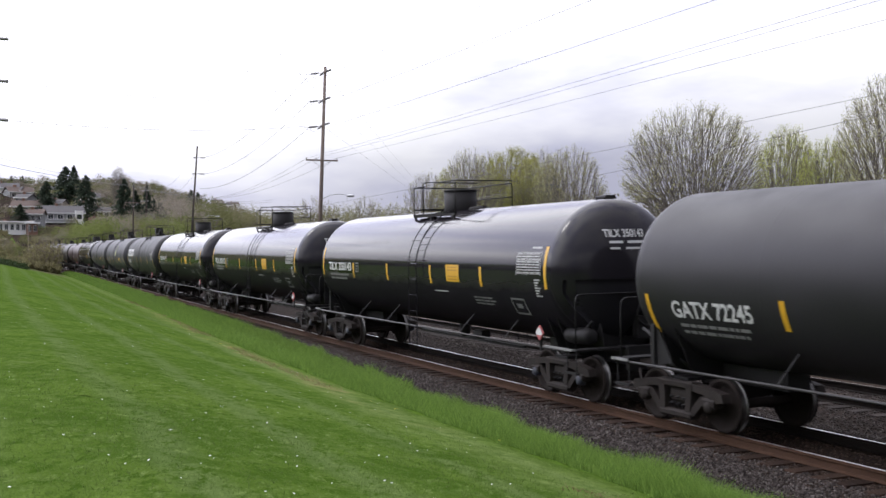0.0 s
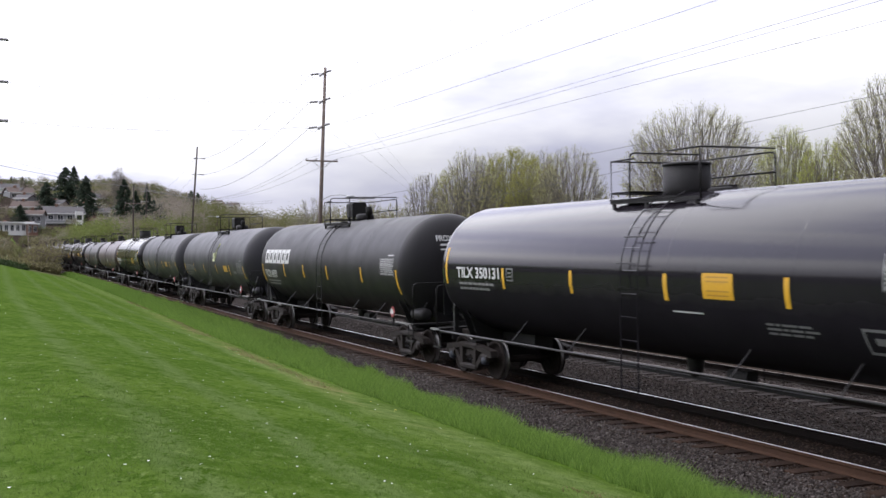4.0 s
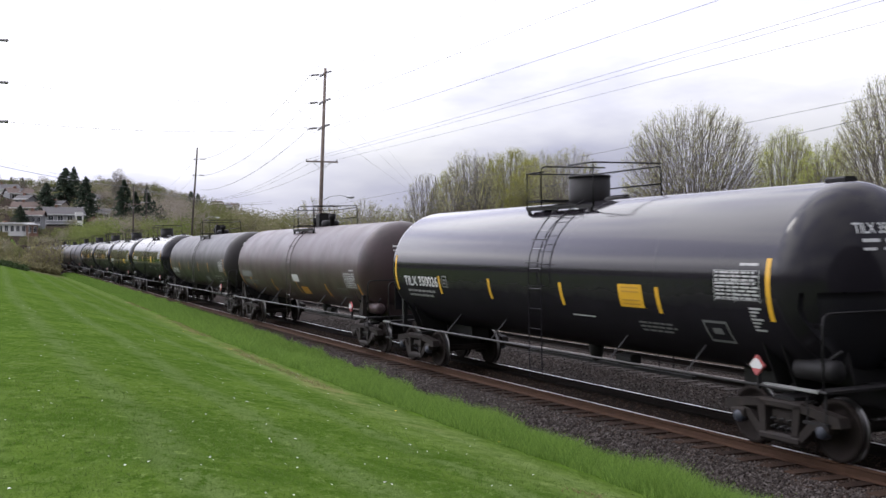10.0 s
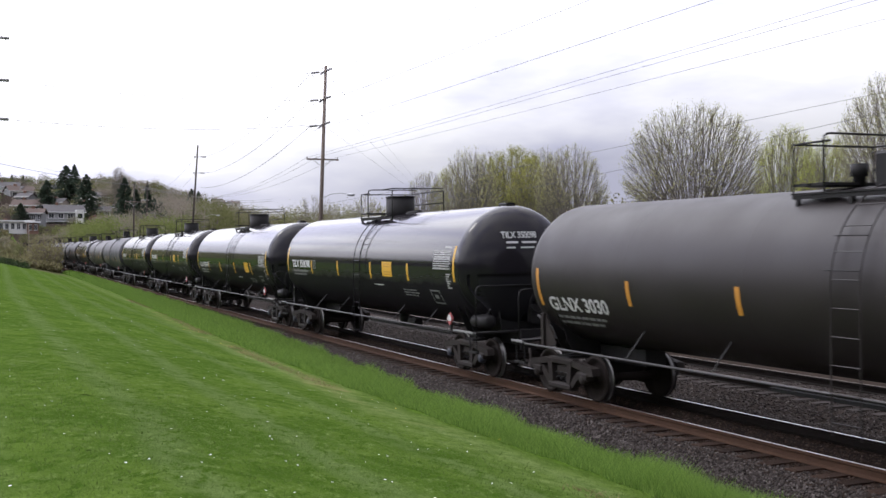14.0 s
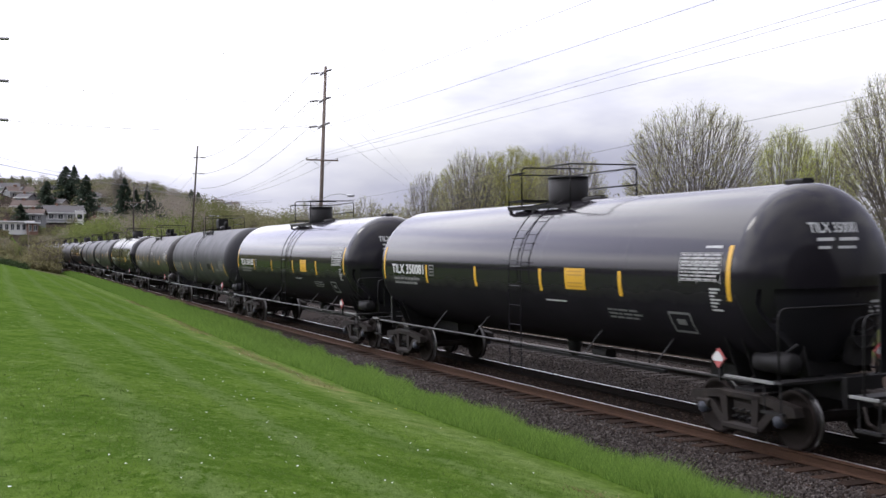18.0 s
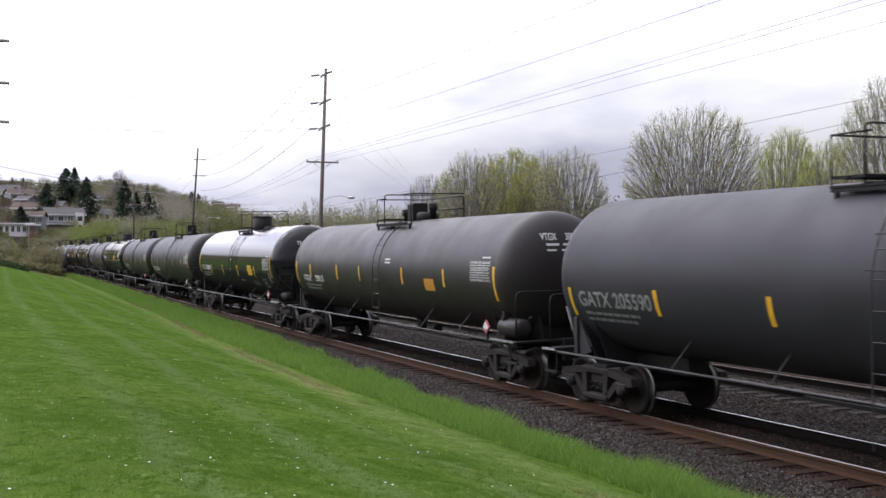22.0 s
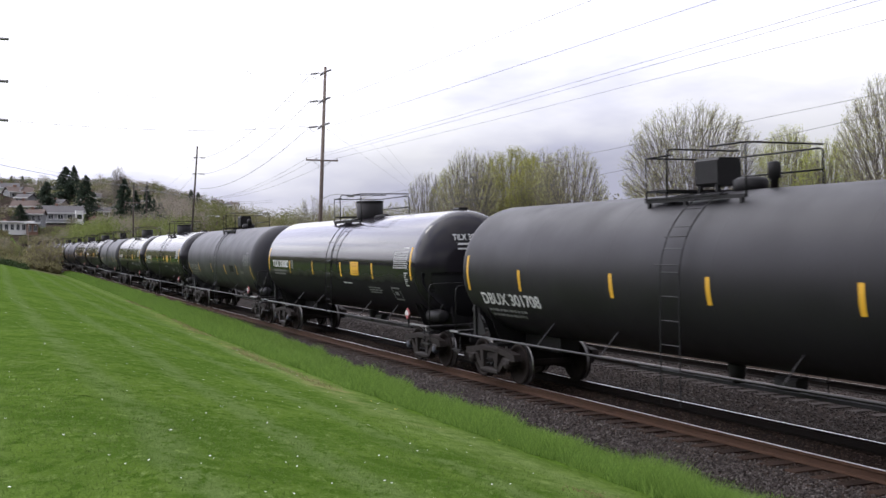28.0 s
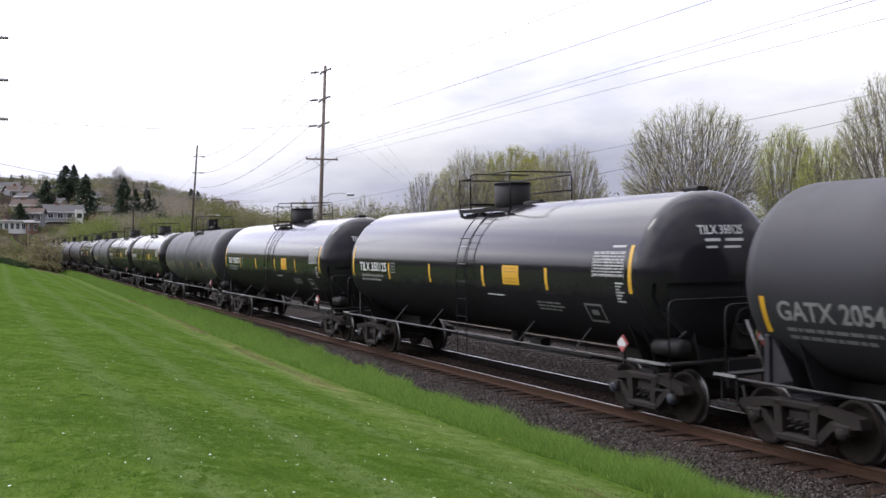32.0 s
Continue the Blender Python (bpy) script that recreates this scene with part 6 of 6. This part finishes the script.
def utility_pole(x, y, z_top, lean, arms, cross=None, r=0.19, label="tall weathered wooden utility pole", side=-1, lamp=None, wood=POLE_WOOD, strain=()):
    """arms: heights of the strut insulators; strain: heights where line and branch wires are tied by strain insulators; cross: height of a braced crossarm; lamp: height of a street light."""
    pole = new("utility_pole")
    g = level(x, y)
    pole.matrix_basis = Matrix.Translation((x, y, g))
    H = z_top - g

    def at(z):
        t = (z - g) / H
        return Vector((lean * t, 0, z - g))

    Shape().tube([(0, 0, -0.3), at(g + H * 0.5), at(z_top)], r, 10, r1=r * 0.62).done("pole", wood, pole)
    for z in arms:
        p = at(z)
        for e, ln in ((side, 1.45), (-side, 0.5)):
            post = Shape().tube([p, p + Vector((e * ln * 0.35, 0, 0.10)), p + Vector((e * ln * 0.5, 0, 0.08))], 0.05, 6)
            post.done("bracket", GALV, pole)
            prof = [(0, 0)]
            for k in range(8):
                prof += [(k / 8 + 0.01, 0.085), (k / 8 + 0.06, 0.13), (k / 8 + 0.11, 0.085)]
            prof.append((1.0, 0))
            ins = Shape().lathe([(a * ln * 0.55, b) for a, b in prof], 8, "x")
            ins.v = [(p.x + e * (ln * 0.45 + q[0]), p.y + q[1], p.z + q[2] + 0.08 - 0.06 * q[0]) for q in ins.v]
            ins.done("insulator", INSULATOR, pole)
    for z in strain:
        p = at(z)
        sheds = [(0, 0)]
        for k in range(6):
            sheds += [(k / 6 + 0.01, 0.085), (k / 6 + 0.07, 0.14), (k / 6 + 0.13, 0.085)]
        sheds.append((1.0, 0))
        for a, b in (((0.10, 0.05), (0.62, 0.22)), ((-0.10, -0.03), (-0.50, -0.34)), ((-0.58, -0.12), (-1.36, -0.19))):
            u, w = p + Vector((a[0], -0.1, a[1])), p + Vector((b[0], -0.1, b[1]))
            turn = (w - u).to_track_quat("X", "Z").to_matrix().to_4x4()
            ins = Shape().lathe([(q * (w - u).length, c) for q, c in sheds], 8, "x")
            ins.v = [tuple(u + turn @ Vector(q)) for q in ins.v]
            body = ins.done("insulator", INSULATOR, pole)
            Shape().tube([p, u], 0.035, 5).done("link", GALV, body)
        Shape().tube([p + Vector((-0.5, -0.1, -0.34)), p + Vector((-0.85, -0.1, -0.62)), p + Vector((-1.15, -0.1, -0.5)), p + Vector((-1.36, -0.1, -0.19)), p + Vector((-1.8, -0.1, -0.24))], 0.022, 5).done("jumper", GALV, pole)
    if cross:
        p = at(cross)
        arm = Shape().box(-1.5, 1.5, -0.06, 0.06, -0.07, 0.07)
        arm.v = [(p.x + a, p.y - 0.16 + b, p.z + c - a * 0.03) for a, b, c in arm.v]
        beam = arm.done("crossarm", POLE_WOOD, pole)
        for a in (-1.45, -0.55, 1.4):
            Shape().lathe([(0.05, 0.02), (0.1, 0.05), (0.2, 0.06), (0.24, 0.03), (0.24, 0)], 8, "z", (p.x + a, p.y - 0.16, p.z - a * 0.03)).done("pin_insulator", INSULATOR, beam)
        for a in (-0.95, 0.95):
            Shape().tube([(p.x + a, p.y - 0.2, p.z - a * 0.03), (p.x, p.y - 0.2, p.z - 0.75)], 0.025, 5).done("brace", GALV, beam)
    if lamp:
        p = at(lamp)
        arm = Shape().tube([p + Vector((0, -0.15, -0.3)), p + Vector((0.9, -0.15, 0.15)), p + Vector((1.8, -0.15, 0.25)), p + Vector((2.5, -0.15, 0.12))], 0.035, 6).done("lamp_arm", GALV, pole)
        Shape().lathe([(0, 0), (0.02, 0.06), (0.2, 0.13), (0.55, 0.14), (0.75, 0.06), (0.76, 0)], 10, "x", tuple(p + Vector((2.4, -0.15, 0.08)))).done("lamp_head", GALV, arm, "cobra-head street light, unlit")
    return tagged(pole, label, "utility pole", "utility poles")


MAST = (-11.75, 99.0)
utility_pole(*MAST, 20.2, 0.72, (), 11.4, 0.22, "tall wooden utility pole with strain insulators and a crossarm", lamp=8.0, strain=(19.7, 17.1, 14.7))
MAST_2 = (-42.6, 177.0)
utility_pole(*MAST_2, 20.4, 1.4, (18.4, 15.7), None, 0.20, "leaning wooden utility pole with short insulator arms", side=1, wood=POLE_DARK)
MAST_3 = (-72.7, 258.0)
utility_pole(*MAST_3, 19.8, 0.3, (17.4, 14.9), 11.4, 0.2, "distant dark wooden utility pole", wood=POLE_DARK)
MAST_4 = (-55.9, 190.0)
utility_pole(*MAST_4, 15.0, 0.2, (), 11.5, 0.17, "dark wooden utility pole with a crossarm", wood=POLE_DARK)
MAST_5 = (22.2, 28.5)
utility_pole(*MAST_5, 20.0, 0.1, (19.4, 16.9, 14.6), 11.4, 0.22, "tall wooden utility pole with three insulator arms and crossarm")
MAST_6 = (-28.3, 65.0)
utility_pole(*MAST_6, 17.0, 0.1, (16.0, 13.4, 11.0), None, 0.2, "wooden utility pole with insulator arms on the lawn", side=1)
utility_pole(*spot(50, 205), 8.2, 0.0, (), None, 0.11, "short thin wooden pole by the brush")
utility_pole(*spot(361, 210), 10.8, 0.0, (), None, 0.09, "thin street light pole by the road", lamp=9.6)


def wire(a, b, sag, r=0.012, name="overhead_wire"):
    a, b = Vector(a), Vector(b)
    pts = [a.lerp(b, t) - Vector((0, 0, sag * 4 * t * (1 - t))) for t in (i / 24 for i in range(25))]
    return tagged(Shape().tube(pts, r, 4).done(name, WIRE), "thin grey overhead wire strung between utility poles", "wire", "overhead wires")


for z1, z2, z0 in ((19.5, 18.4, 19.6), (17.0, 15.7, 17.1), (14.6, 13.3, 14.9)):
    wire((MAST[0] - 0.7, MAST[1], z1), (MAST_2[0] + 1.9, MAST_2[1], z2), 1.6, 0.026)
    wire((MAST[0] + 1.1, MAST[1], z1), (MAST_5[0] + 0.4, MAST_5[1], z0), 0.12, 0.013)
    wire((MAST_2[0] + 1.0, MAST_2[1], z2), (MAST_3[0] + 0.8, MAST_3[1], z2 - 1.5), 1.5, 0.016)
for dx, z0 in ((-1.45, 12.9), (-0.55, 12.7), (1.4, 12.0)):
    wire((MAST[0] + 0.4 + dx, MAST[1] - 0.16, 11.6), (MAST_5[0] + dx * 0.3, MAST_5[1], z0), 0.12, 0.0095)
    wire((MAST[0] + 0.4 + dx, MAST[1] - 0.16, 11.6), (MAST_2[0] + 0.8 + dx * 0.3, MAST_2[1], 11.8), 1.4, 0.014)
for z, z0, sag in ((7.2, 9.4, 0.15), (5.6, 9.1, 0.6)):
    wire((MAST[0] + 0.5, MAST[1], z), (MAST_5[0], MAST_5[1], z0), sag, 0.010, "telephone_cable")
for z1, z2 in ((16.0, 19.5), (13.4, 17.0), (11.0, 14.65)):
    wire((MAST_6[0] + 1.6, MAST_6[1], z1), (MAST[0] - 0.9, MAST[1], z2), 0.5, 0.016)
for x0, x1, z in ((-7.46, -1.4, 11.6), (-7.86, -0.94, 10.5), (-8.85, 1.3, 9.1)):
    wire((x0, -12, z), (x1, 205, z), 0.02, 0.006)
for k in (0, 0.9):
    wire((-52.0, 120.0, 13.1 + k), (MAST_4[0], MAST_4[1], 14.6 - k * 0.3), 0.4, 0.030 - 0.02 * k)
    wire((MAST_4[0], MAST_4[1], 14.6 - k * 0.3), (-68.0, 420.0, 22.0 + k), 1.5, 0.045 - 0.02 * k)
# ---------------------------------------------------------------- small growth and stones near the track
_keys = sorted(LINE)
_ls = np.array([k * STEP for k in _keys])
_lx, _ly = np.array([LINE[k][0] for k in _keys]), np.array([LINE[k][1] for k in _keys])
_cl, _cz = np.array([c[0] for c in CROSS], float), np.array([c[1] for c in CROSS], float)


def places_on_ground(s, lat):
    """World places on the near ground for arrays of s and lat."""
    k = np.clip(s, -40, 200)
    h = PSI0 + K0 * k + K1 * k * k
    x, y = np.interp(s, _ls, _lx) - np.cos(h) * lat, np.interp(s, _ls, _ly) - np.sin(h) * lat
    t = np.clip((lat - 4.7) / 4.3, 0, 1)
    z = np.interp(lat, _cl, _cz) + np.where(lat > 4.7, 0.03 * np.sin(s * 0.21 + lat) * t * t * (3 - 2 * t), 0)
    return np.stack([x, y, z], 1)


def big_mesh(name, verts, faces, mat):
    """A mesh from arrays, for what is too many to count."""
    me = bpy.data.meshes.new(name)
    n, k = faces.shape
    me.vertices.add(len(verts))
    me.vertices.foreach_set("co", verts.astype(np.float32).ravel())
    me.loops.add(n * k)
    me.loops.foreach_set("vertex_index", faces.astype(np.int32).ravel())
    me.polygons.add(n)
    me.polygons.foreach_set("loop_start", np.arange(0, n * k, k, dtype=np.int32))
    me.update(calc_edges=True)
    me.validate()
    me.materials.append(mat)
    return new(name, me)


def blades(name, base, height, width, lean, mat, rng):
    """Grass blades: a bent pair of triangles each."""
    n = len(base)
    a = rng.uniform(0, 2 * np.pi, n)
    side = np.stack([np.cos(a), np.sin(a), np.zeros(n)], 1) * (width / 2)[:, None]
    b = rng.uniform(0, 2 * np.pi, n)
    tip = base + np.stack([np.cos(b) * lean, np.sin(b) * lean, np.ones(n)], 1) * height[:, None]
    mid = base + np.stack([np.cos(b) * lean * 0.3, np.sin(b) * lean * 0.3, np.full(n, 0.55)], 1) * height[:, None]
    v = np.stack([base - side, base + side, mid + side * 0.7, mid - side * 0.7, tip], 1).reshape(-1, 3)
    o = np.arange(n)[:, None] * 5
    f = np.concatenate([o + np.array([[0, 1, 2]]), o + np.array([[0, 2, 3]]), o + np.array([[3, 2, 4]])], 0)
    return big_mesh(name, v, f, mat)


GRASS_LONG = leaf_material("long_grass_blades", (0.070, 0.138, 0.019), (0.195, 0.300, 0.062))
GRASS_SHORT = leaf_material("mown_grass_blades", (0.050, 0.088, 0.014), (0.100, 0.145, 0.036))
GRASS_DRY = leaf_material("dry_grass_stalks", (0.14, 0.118, 0.05), (0.19, 0.165, 0.08))


# along the line: where the long grass begins and ends, and where cut straw lies at the lawn's foot
GRASS_S = [4, 10, 14, 17, 22, 29, 37, 45, 60, 80, 160]
GRASS_IN = [2.95, 2.90, 2.74, 2.64, 2.44, 2.14, 1.78, 1.50, 1.35, 1.30, 1.30]
GRASS_OUT = [4.55, 4.5, 4.5, 4.5, 4.5, 4.35, 4.1, 3.7, 3.2, 2.9, 2.7]
THATCH = [5.9, 5.85, 5.7, 5.5, 5.3, 4.95, 4.4, 4.0, 3.45, 3.1, 2.9]


def growth():
    rng = np.random.RandomState(4)
    # long grass between lawn and ballast
    n = 185000
    s = 3 + 155 * rng.random_sample(n) ** 1.9
    wob = 0.05 * np.sin(s * 0.9) + 0.05 * np.sin(s * 2.3 + 1) + 0.05 * np.sin(s * 6.1)
    inner = np.interp(s, GRASS_S, GRASS_IN)                  # farther on the grass has crept over the ballast's shoulder
    outer = np.interp(s, GRASS_S, GRASS_OUT)
    lat = inner + wob + (outer - inner) * rng.random_sample(n) ** 0.9
    p = places_on_ground(s, lat)
    p[:, 2] = np.maximum(p[:, 2], np.interp(lat, [1.5, 2.2, 2.75, 3.1], [-0.222, -0.28, -0.41, -0.62]))
    clump = 0.80 + 0.22 * np.sin(s * 1.7 + lat * 2) * np.sin(s * 0.63) + 0.16 * np.sin(s * 4.3 - lat * 5) * np.sin(s * 2.9 + lat * 3.1)
    edge = np.clip((lat - inner + 0.12 - wob) / 0.35, 0.35, 1) * np.clip((outer + 0.28 - lat) / 0.7, 0.25, 1)
    h = (0.14 + 0.26 * rng.random_sample(n)) * clump * edge + 0.03
    tagged(blades("long_grass", p - [0, 0, 0.01], h, 0.008 + 0.00022 * s, 0.55, GRASS_LONG, rng), "bright green uncut grass along the ballast's edge", "grass", kind="stuff")
    # the mown lawn near the eye
    n = 170000
    s = 1.5 + 34 * rng.random_sample(n) ** 1.8
    lat = 4.3 + 10 * rng.random_sample(n)
    p = places_on_ground(s, lat)
    d = np.hypot(p[:, 0], p[:, 1])
    keep = (p[:, 1] > 4.5) & (rng.random_sample(n) < np.clip((26 - d) / 14, 0, 1))
    p, d = p[keep], d[keep]
    n = len(p)
    tagged(blades("mown_grass", p - [0, 0, 0.006], (0.012 + 0.022 * rng.random_sample(n)) * np.clip((28 - d) / 16, 0.3, 1), 0.003 + 0.0003 * d, 0.8, GRASS_SHORT, rng), "short mown lawn grass", "grass", kind="stuff")
    # dry thatch where the slope meets the long grass
    n = 6500
    s = 5 + 70 * rng.random_sample(n) ** 1.4
    lat = np.interp(s, GRASS_S, THATCH) + 0.17 * rng.standard_normal(n) + 0.08 * np.sin(s * 0.5)
    on = np.sin(s * 0.31) + 0.6 * np.sin(s * 0.83 + 1) > -0.2
    p = places_on_ground(s[on], lat[on])
    tagged(blades("dry_grass", p, 0.02 + 0.04 * rng.random_sample(len(p)), np.full(len(p), 0.012), 1.6, GRASS_DRY, rng), "dry straw-coloured cut grass at the lawn's foot", "grass", kind="stuff")


growth()

PETAL = material("daisy_petals", (0.75, 0.75, 0.72), 0.6, vary=0.05)
DANDELION = material("dandelion_yellow", (0.75, 0.52, 0.02), 0.6, vary=0.05)


def flowers():
    rng = np.random.RandomState(9)
    for name, mat, n, size, label in (("daisy", PETAL, 420, 0.0100, "scattered small white daisies in the lawn"), ("dandelion", DANDELION, 26, 0.018, "a few yellow dandelions in the grass")):
        s = 2 + 38 * rng.random_sample(n) ** 1.5
        lat = 5.0 + 9 * rng.random_sample(n)
        if name == "dandelion":
            lat = 3.6 + 1.8 * rng.random_sample(n)
        p = places_on_ground(s, lat) + [0, 0, 0.045]
        ang = np.arange(8) * np.pi / 4
        r = size * rng.uniform(0.6, 1.25, n)
        ring = np.stack([np.cos(ang), np.sin(ang), np.full(8, 0.25)], 1)
        v = np.concatenate([p[:, None, :] + ring[None] * r[:, None, None], p[:, None, :]], 1).reshape(-1, 3)
        o = np.arange(n)[:, None] * 9
        f = np.concatenate([o + np.array([[k, (k + 1) % 8, 8]]) for k in range(8)], 0)
        tagged(big_mesh(name, v, f, mat), label, "flowers", kind="stuff")


flowers()


def stone_material(name, stops):
    m = bpy.data.materials.new(name)
    m.use_nodes = True
    n, l = m.node_tree.nodes, m.node_tree.links
    g, r = n.new("ShaderNodeNewGeometry"), n.new("ShaderNodeValToRGB")
    for k, (pos, c) in enumerate(stops):
        e = r.color_ramp.elements[0] if k == 0 else r.color_ramp.elements.new(pos) if k < 3 else r.color_ramp.elements[-1]
        e.position, e.color = pos, (*c, 1)
    l.new(g.outputs["Random Per Island"], r.inputs["Fac"])
    l.new(r.outputs["Color"], n["Principled BSDF"].inputs["Base Color"])
    n["Principled BSDF"].inputs["Roughness"].default_value = 0.9
    n["Principled BSDF"].inputs["Specular IOR Level"].default_value = 0.15
    return m


STONE = stone_material("crushed_stone", ((0.0, (0.010, 0.0076, 0.0066)), (0.45, (0.033, 0.0262, 0.0228)), (0.85, (0.054, 0.046, 0.0415)), (1.0, (0.105, 0.092, 0.084))))
STONE_RUSTY = stone_material("brake_dust_stone", ((0.0, (0.012, 0.0078, 0.0056)), (0.45, (0.027, 0.0170, 0.0118)), (0.85, (0.043, 0.028, 0.0205)), (1.0, (0.075, 0.056, 0.045))))


def bed_height(lat):
    xs = np.array([-6.9, -6.2, -3.3, -2.4, -1.6, 0.66, 0.86, 1.5, 2.2, 2.75, 3.1])
    zs = np.array([-0.62, -0.088, -0.135, -0.27, -0.17, -0.20, -0.212, -0.222, -0.28, -0.41, -0.62])
    return np.interp(lat, xs, zs)


def stones():
    """Broken stone lying on the ballast bed: small eight-sided lumps."""
    rng = np.random.RandomState(12)
    groups = []
    for n, s0, s1, a, b, power, grow in ((50000, 4, 48, 1.15, 3.05, 1.5, 0.0011), (9000, 48, 110, 1.2, 2.9, 1.2, 0.0011), (30000, 6, 48, -4.0, -0.85, 1.3, 0.0011), (7000, 10, 45, -6.4, -4.8, 1.3, 0.0012)):
        s = s0 + (s1 - s0) * rng.random_sample(n) ** power
        lat = rng.uniform(a, b, n)
        p = places_on_ground(s, lat)
        p[:, 2] = bed_height(lat) + 0.006
        groups.append((p, (0.016 + 0.018 * rng.random_sample(n)) * (1 + 0.012 * s)))
    lumps("ballast_stone", groups, STONE, "loose grey and brown crushed stones on the track bed", rng)
    groups = []
    for n, s0, s1, a, b, power in ((15000, 4, 50, 0.84, 1.42, 1.5), (9000, 10, 90, 1.3, 1.75, 1.3), (9000, 6, 50, -0.64, 0.64, 1.4), (3000, 8, 50, -1.5, -0.86, 1.4)):
        s = s0 + (s1 - s0) * rng.random_sample(n) ** power
        lat = rng.uniform(a, b, n)
        p = places_on_ground(s, lat)
        p[:, 2] = np.where(np.abs(lat) < 0.66, -0.172, bed_height(lat)) + 0.002
        groups.append((p, (0.013 + 0.013 * rng.random_sample(n)) * (1 + 0.012 * s)))
    lumps("dusty_stone", groups, STONE_RUSTY, "rust-brown stones caked with brake dust beside the rails", rng)


def lumps(name, groups, mat, label, rng):
    p = np.concatenate([g[0] for g in groups])
    r = np.concatenate([g[1] for g in groups])
    n = len(p)
    base = np.array([[1, 0, 0], [0, 1, 0], [-1, 0, 0], [0, -1, 0], [0, 0, 1], [0, 0, -1]], float)
    v = base[None] * rng.uniform(0.55, 1.3, (n, 6, 1)) + rng.uniform(-0.25, 0.25, (n, 6, 3))
    a = rng.uniform(0, 6.283, n)
    c, sn = np.cos(a), np.sin(a)
    v = np.stack([v[..., 0] * c[:, None] - v[..., 1] * sn[:, None], v[..., 0] * sn[:, None] + v[..., 1] * c[:, None], v[..., 2] * 0.8], 2)
    v = p[:, None, :] + v * r[:, None, None]
    f = np.array([[0, 1, 4], [1, 2, 4], [2, 3, 4], [3, 0, 4], [1, 0, 5], [2, 1, 5], [3, 2, 5], [0, 3, 5]])
    faces = (np.arange(n)[:, None, None] * 6 + f[None]).reshape(-1, 3)
    tagged(big_mesh(name, v.reshape(-1, 3), faces, mat), label, "gravel", kind="stuff")


stones()


def ties():
    """Wooden ties under both tracks, each its own piece where they pass near; farther on they join."""
    def tie_shape(half):
        sh = Shape().box(-0.115, 0.115, -half, half, -0.34, -0.182, 0.012)
        return sh

    for lat0, mat, spacing, name in ((MAIN, TIE_WOOD, 0.52, "main"), (SIDING, TIE_GREY, 0.54, "siding")):
        shape = tie_shape(1.36)
        me = None
        rest_v, rest_f = [], []
        rails = track_bed
        count = 0
        for i in range(int((190 + 20) / spacing)):
            s = -20 + i * spacing + random.Random(i * 7 + int(-lat0)).uniform(-0.04, 0.04)
            h = heading(s)
            m = Matrix.Translation(on_track(s, lat0, 0)) @ Matrix.Rotation(h + random.Random(i).uniform(-0.02, 0.02), 4, "Z")
            # across the track: the tie's y runs towards the lawn
            m = m @ Matrix.Rotation(math.pi / 2, 4, "Z")
            if s > 6 and count < (150 if lat0 == MAIN else 110):
                if me is None:
                    ob = shape.done("tie", mat, rails)
                    me = ob.data
                else:
                    ob = new("tie", me)
                    ob.parent = rails
                ob.matrix_local = m
                count += 1
            else:
                o = len(rest_v)
                rest_v += [m @ Vector(p) for p in shape.v]
                rest_f += [tuple(k + o for k in q) for q in shape.f]
        tagged(mesh_object("far_ties", rest_v, rest_f, mat, rails), kind="stuff")


ties()


def motions():
    """The train rolls by; its wheelsets turn, all alike."""
    for car, (index, kind, extra, mark) in zip(train, TRAIN):
        walk(car, [(t, car_pose(index, KINDS[kind][1], extra, t)) for t in range(33)])
    turned = {}
    for car in train:
        for truck in car.children:
            if not truck.name.startswith("truck"):
                continue
            for w in truck.children:
                if not w.name.startswith("wheelset"):
                    continue
                place = round(w.location.x, 2)
                if place not in turned:
                    turn = SPEED / 0.457 / 30
                    walk(w, [(i / 30, Matrix.Translation(w.location) @ Matrix.Rotation(turn * i, 4, "Y")) for i in range(961)])
                    turned[place] = (w.animation_data.action, w.animation_data.action_slot)
                else:
                    w.rotation_mode = "QUATERNION"
                    w.animation_data_create()
                    w.animation_data.action, w.animation_data.action_slot = turned[place]


motions()
